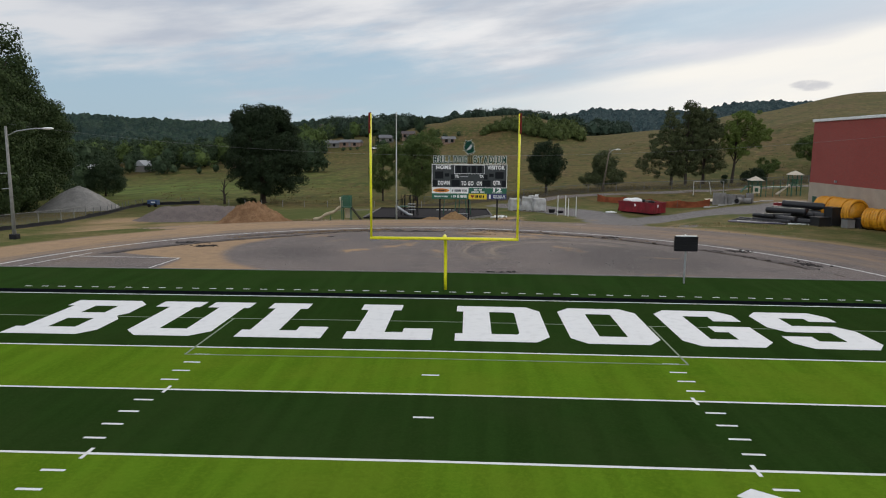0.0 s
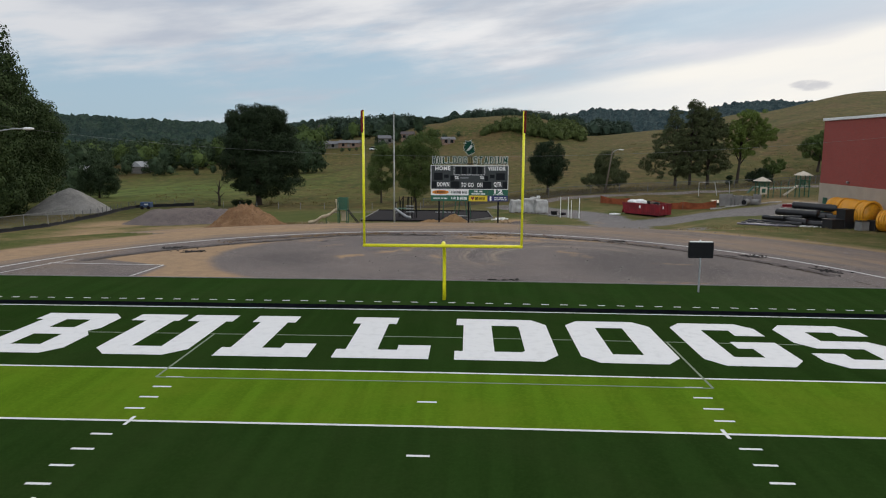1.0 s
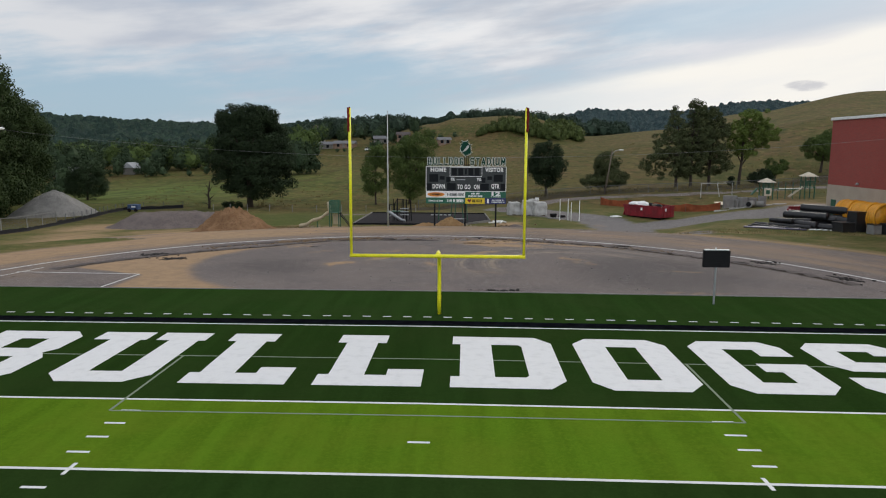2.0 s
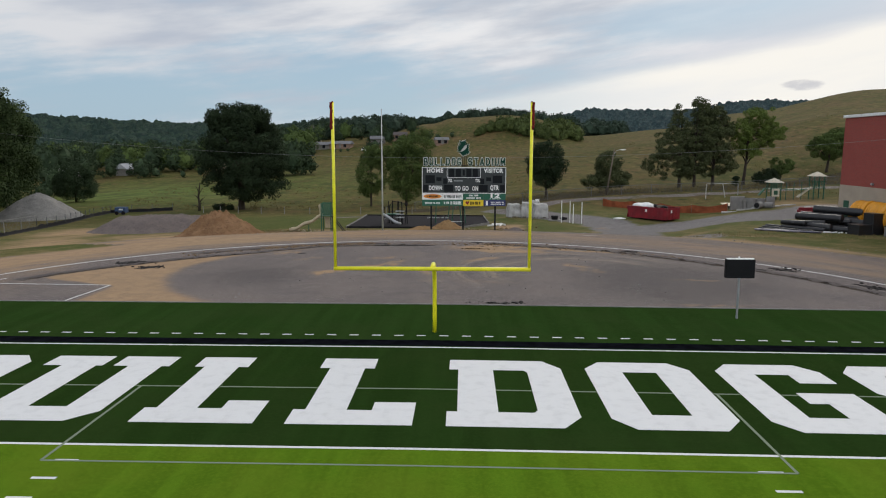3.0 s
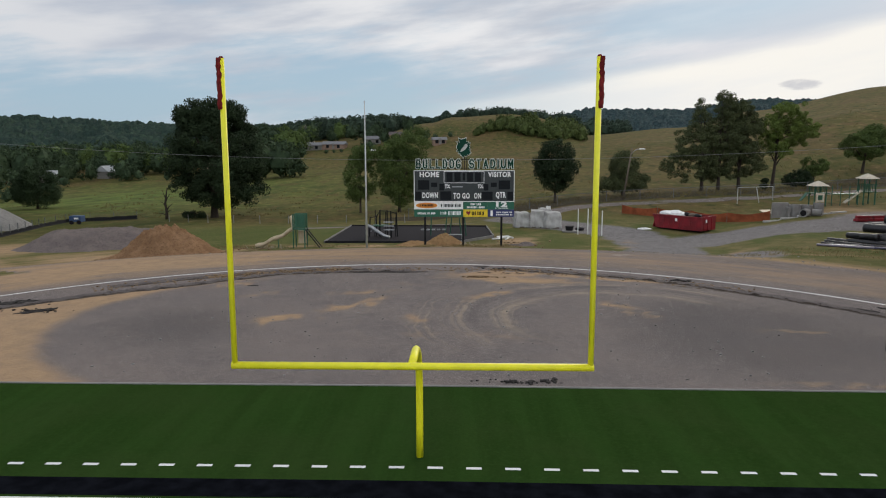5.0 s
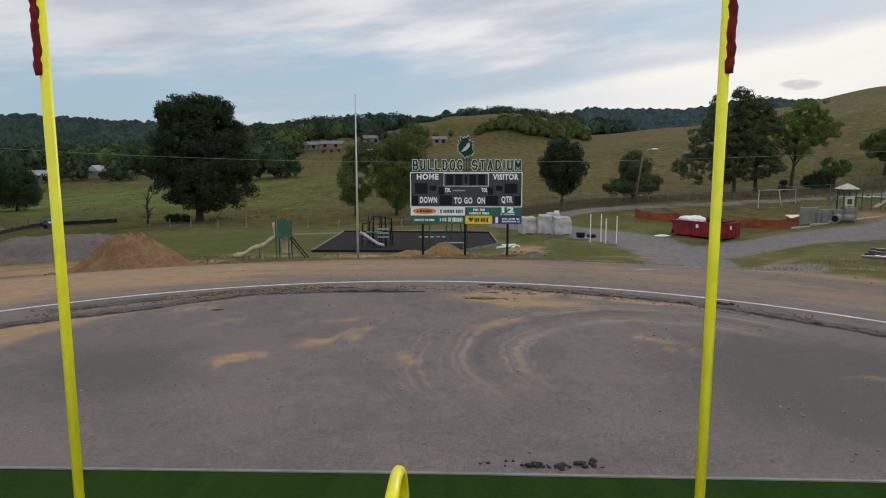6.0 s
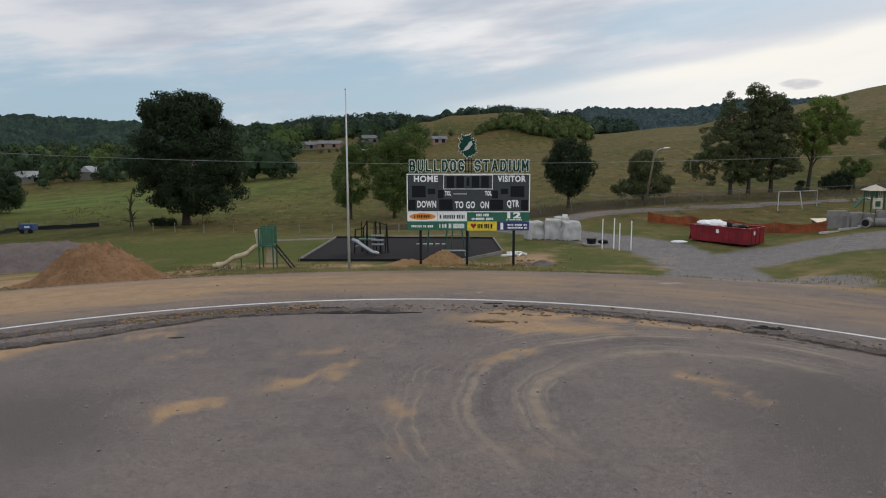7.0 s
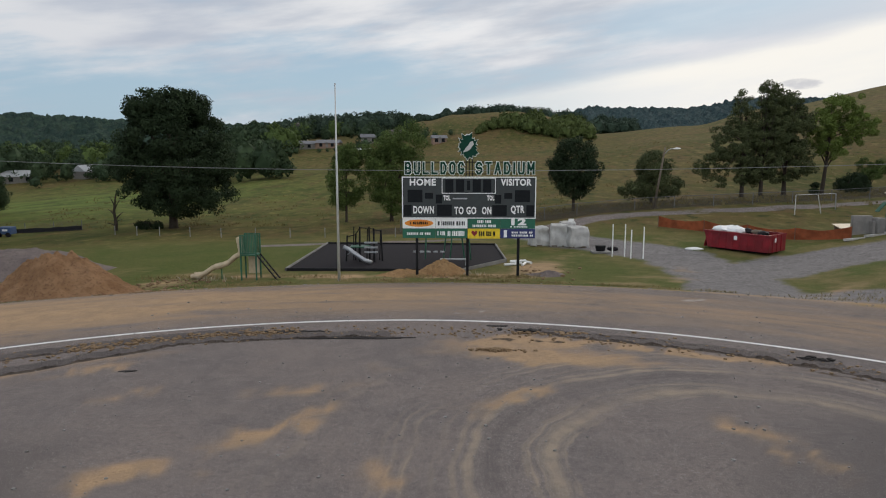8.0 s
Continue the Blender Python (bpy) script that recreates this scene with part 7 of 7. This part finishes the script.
# ---- blue skip and dead tree on the meadow's edge ----
BLUE = worn("faded_blue", (0.06, 0.10, 0.20), 0.6)
t = thing("blue_trailer", -49.6, 76.4, gz(-49.6, 76.4), "small faded blue box trailer by the fence", "trailer")
part("box_body", box(bmesh.new(), (0, 0, 0.72), (1.6, 1.1, 0.8), bevel=0.05), BLUE, t)
part("number_bar", box(bmesh.new(), (0.15, -0.56, 0.8), (0.6, 0.02, 0.22)), WHITE, t)
for px in (-0.5, 0.5):
    part("wheel", rod(bmesh.new(), (px, -0.62, 0.28), (px, -0.45, 0.28), 0.28, seg=14), RUBBER, t)
t = thing("dead_tree", -39.7, 81, gz(-39.7, 81), "bare dead tree snag with broken branches", "tree")
bm = bmesh.new()
tube(bm, [(0, 0, -0.2), (0.1, 0, 1.0), (-0.05, 0, 2.2), (0.15, 0, 3.4), (0.3, 0, 4.4)], 0, 8, [0.24, 0.19, 0.16, 0.11, 0.04])
for a, b, c, d, e in ((1.2, 0.9, 0.3, 2.2, 0.10), (1.8, -0.8, 0.2, 2.5, 0.09), (2.4, 0.8, -0.2, 3.6, 0.09), (0.6, -1.1, 0.1, 0.9, 0.08), (3.0, -0.5, 0.1, 4.0, 0.07), (0.9, 0.7, 0.3, 1.3, 0.07)):
    tube(bm, [(0, 0, a), (b * 0.5, c * 0.5, (a + d) / 2 + 0.1), (b, c, d)], 0, 6, [e, e * 0.7, e * 0.25])
part("snag", bm, BARK, t, smooth=True)

# ---- houses across the valley ----
ROOF_GREY = worn("pale_roof", (0.19, 0.19, 0.20), 0.7)
ROOF_PALE = worn("light_metal_roof", (0.42, 0.43, 0.44), 0.5)
ROOF_DARK = worn("dark_roof", (0.12, 0.10, 0.10), 0.8)
WALL_PALE = worn("pale_siding", (0.24, 0.225, 0.205), 0.7)
WALL_CREAM = worn("cream_siding", (0.50, 0.46, 0.34), 0.7)
WALL_TAN = worn("tan_brick", (0.30, 0.20, 0.15), 0.8)


def house(a, r, w, d, h, rise, turn, wall, roof, label):
    x, y = bearing(a, r)
    t = thing("house", x, y, gz(x, y), label, "house", "far houses", turn)
    part("wall", box(bmesh.new(), (0, 0, h / 2 - 0.5), (w, d, h + 1.0)), wall, t)
    m = pose(0, 0, h, 90, 0, 90)
    part("roof", prism(bmesh.new(), [(-d / 2 - 0.4, 0), (d / 2 + 0.4, 0), (0, rise)], -w / 2 - 0.4, w / 2 + 0.4, m), roof, t)
    n = max(2, int(w / 3.5))
    for k in range(n):
        part("window", box(bmesh.new(), (-w / 2 + (k + 0.5) * w / n, -d / 2 - 0.02, h * 0.55), (1.1, 0.08, 1.2)), BOARD_DARK, t)
    part("door", box(bmesh.new(), (-w / 2 + w / n * 1.02, -d / 2 - 0.03, 1.0), (0.9, 0.08, 2.0)), WALL_PALE, t)


house(-12.2, 278, 8.0, 6, 1.6, 1.2, 4, WALL_PALE, ROOF_GREY, "long low house with a pale grey roof")
house(-10.4, 276, 8.5, 6, 1.6, 1.2, -4, WALL_TAN, ROOF_GREY, "low brick ranch house with a grey roof")
house(-7.3, 283, 6, 5, 2.2, 1.3, 10, WALL_PALE, ROOF_GREY, "small pale house at the edge of the woods")
house(-5.4, 276, 5, 5, 2.0, 1.2, 0, WALL_TAN, ROOF_DARK, "small brick house behind the trees")
house(-12.6, 318, 4, 6, 5.2, 2.4, 70, WALL_CREAM, ROOF_DARK, "tall cream gabled house among the trees")
house(-1.9, 246, 4.5, 4, 1.5, 1.0, 12, WALL_TAN, ROOF_GREY, "low tan shed on the pasture slope")
house(-27.4, 256, 5, 5, 2.2, 1.9, 70, WALL_PALE, ROOF_PALE, "small white gabled house at the meadow's edge")
house(-31.6, 258, 9, 6, 1.9, 1.8, 48, WALL_PALE, ROOF_PALE, "long shed with a pale metal roof")
house(-33.2, 262, 5, 5, 3.0, 1.6, 25, WALL_PALE, ROOF_PALE, "pale barn with a light metal roof")
house(-19.4, 256, 10, 7, 2.4, 1.8, 0, WALL_TAN, ROOF_DARK, "low house with a dark roof across the meadow")


def parked_car(a, r, turn, paint, label):
    """A small far-off car."""
    x, y = bearing(a, r)
    t = thing("parked_car", x, y, gz(x, y), label, "car", "far parked cars", turn)
    bm = prism(bmesh.new(), [(-2.1, 0.35), (2.1, 0.35), (2.15, 0.75), (1.2, 0.92), (-2.05, 0.95)], -0.85, 0.85, pose(0, 0, 0, 90, 0, 0))
    part("body", bm, paint, t)
    bm = prism(bmesh.new(), [(-1.9, 0.93), (1.1, 0.90), (0.4, 1.45), (-1.5, 1.48)], -0.75, 0.75, pose(0, 0, 0, 90, 0, 0))
    part("cabin", bm, BOARD_DARK, t)
    part("roof", box(bmesh.new(), (-0.55, 0, 1.48), (1.8, 1.4, 0.06), bevel=0.02), paint, t)
    for wx in (-1.3, 1.3):
        for wy in (-0.8, 0.8):
            part("wheel", rod(bmesh.new(), (wx, wy - 0.1, 0.32), (wx, wy + 0.1, 0.32), 0.32, seg=14), RUBBER, t)


parked_car(-8.3, 261, 8, WHITE, "white car parked on the drive below the houses")
parked_car(-7.6, 262, -12, WHITE, "white pickup-like car parked on the far drive")
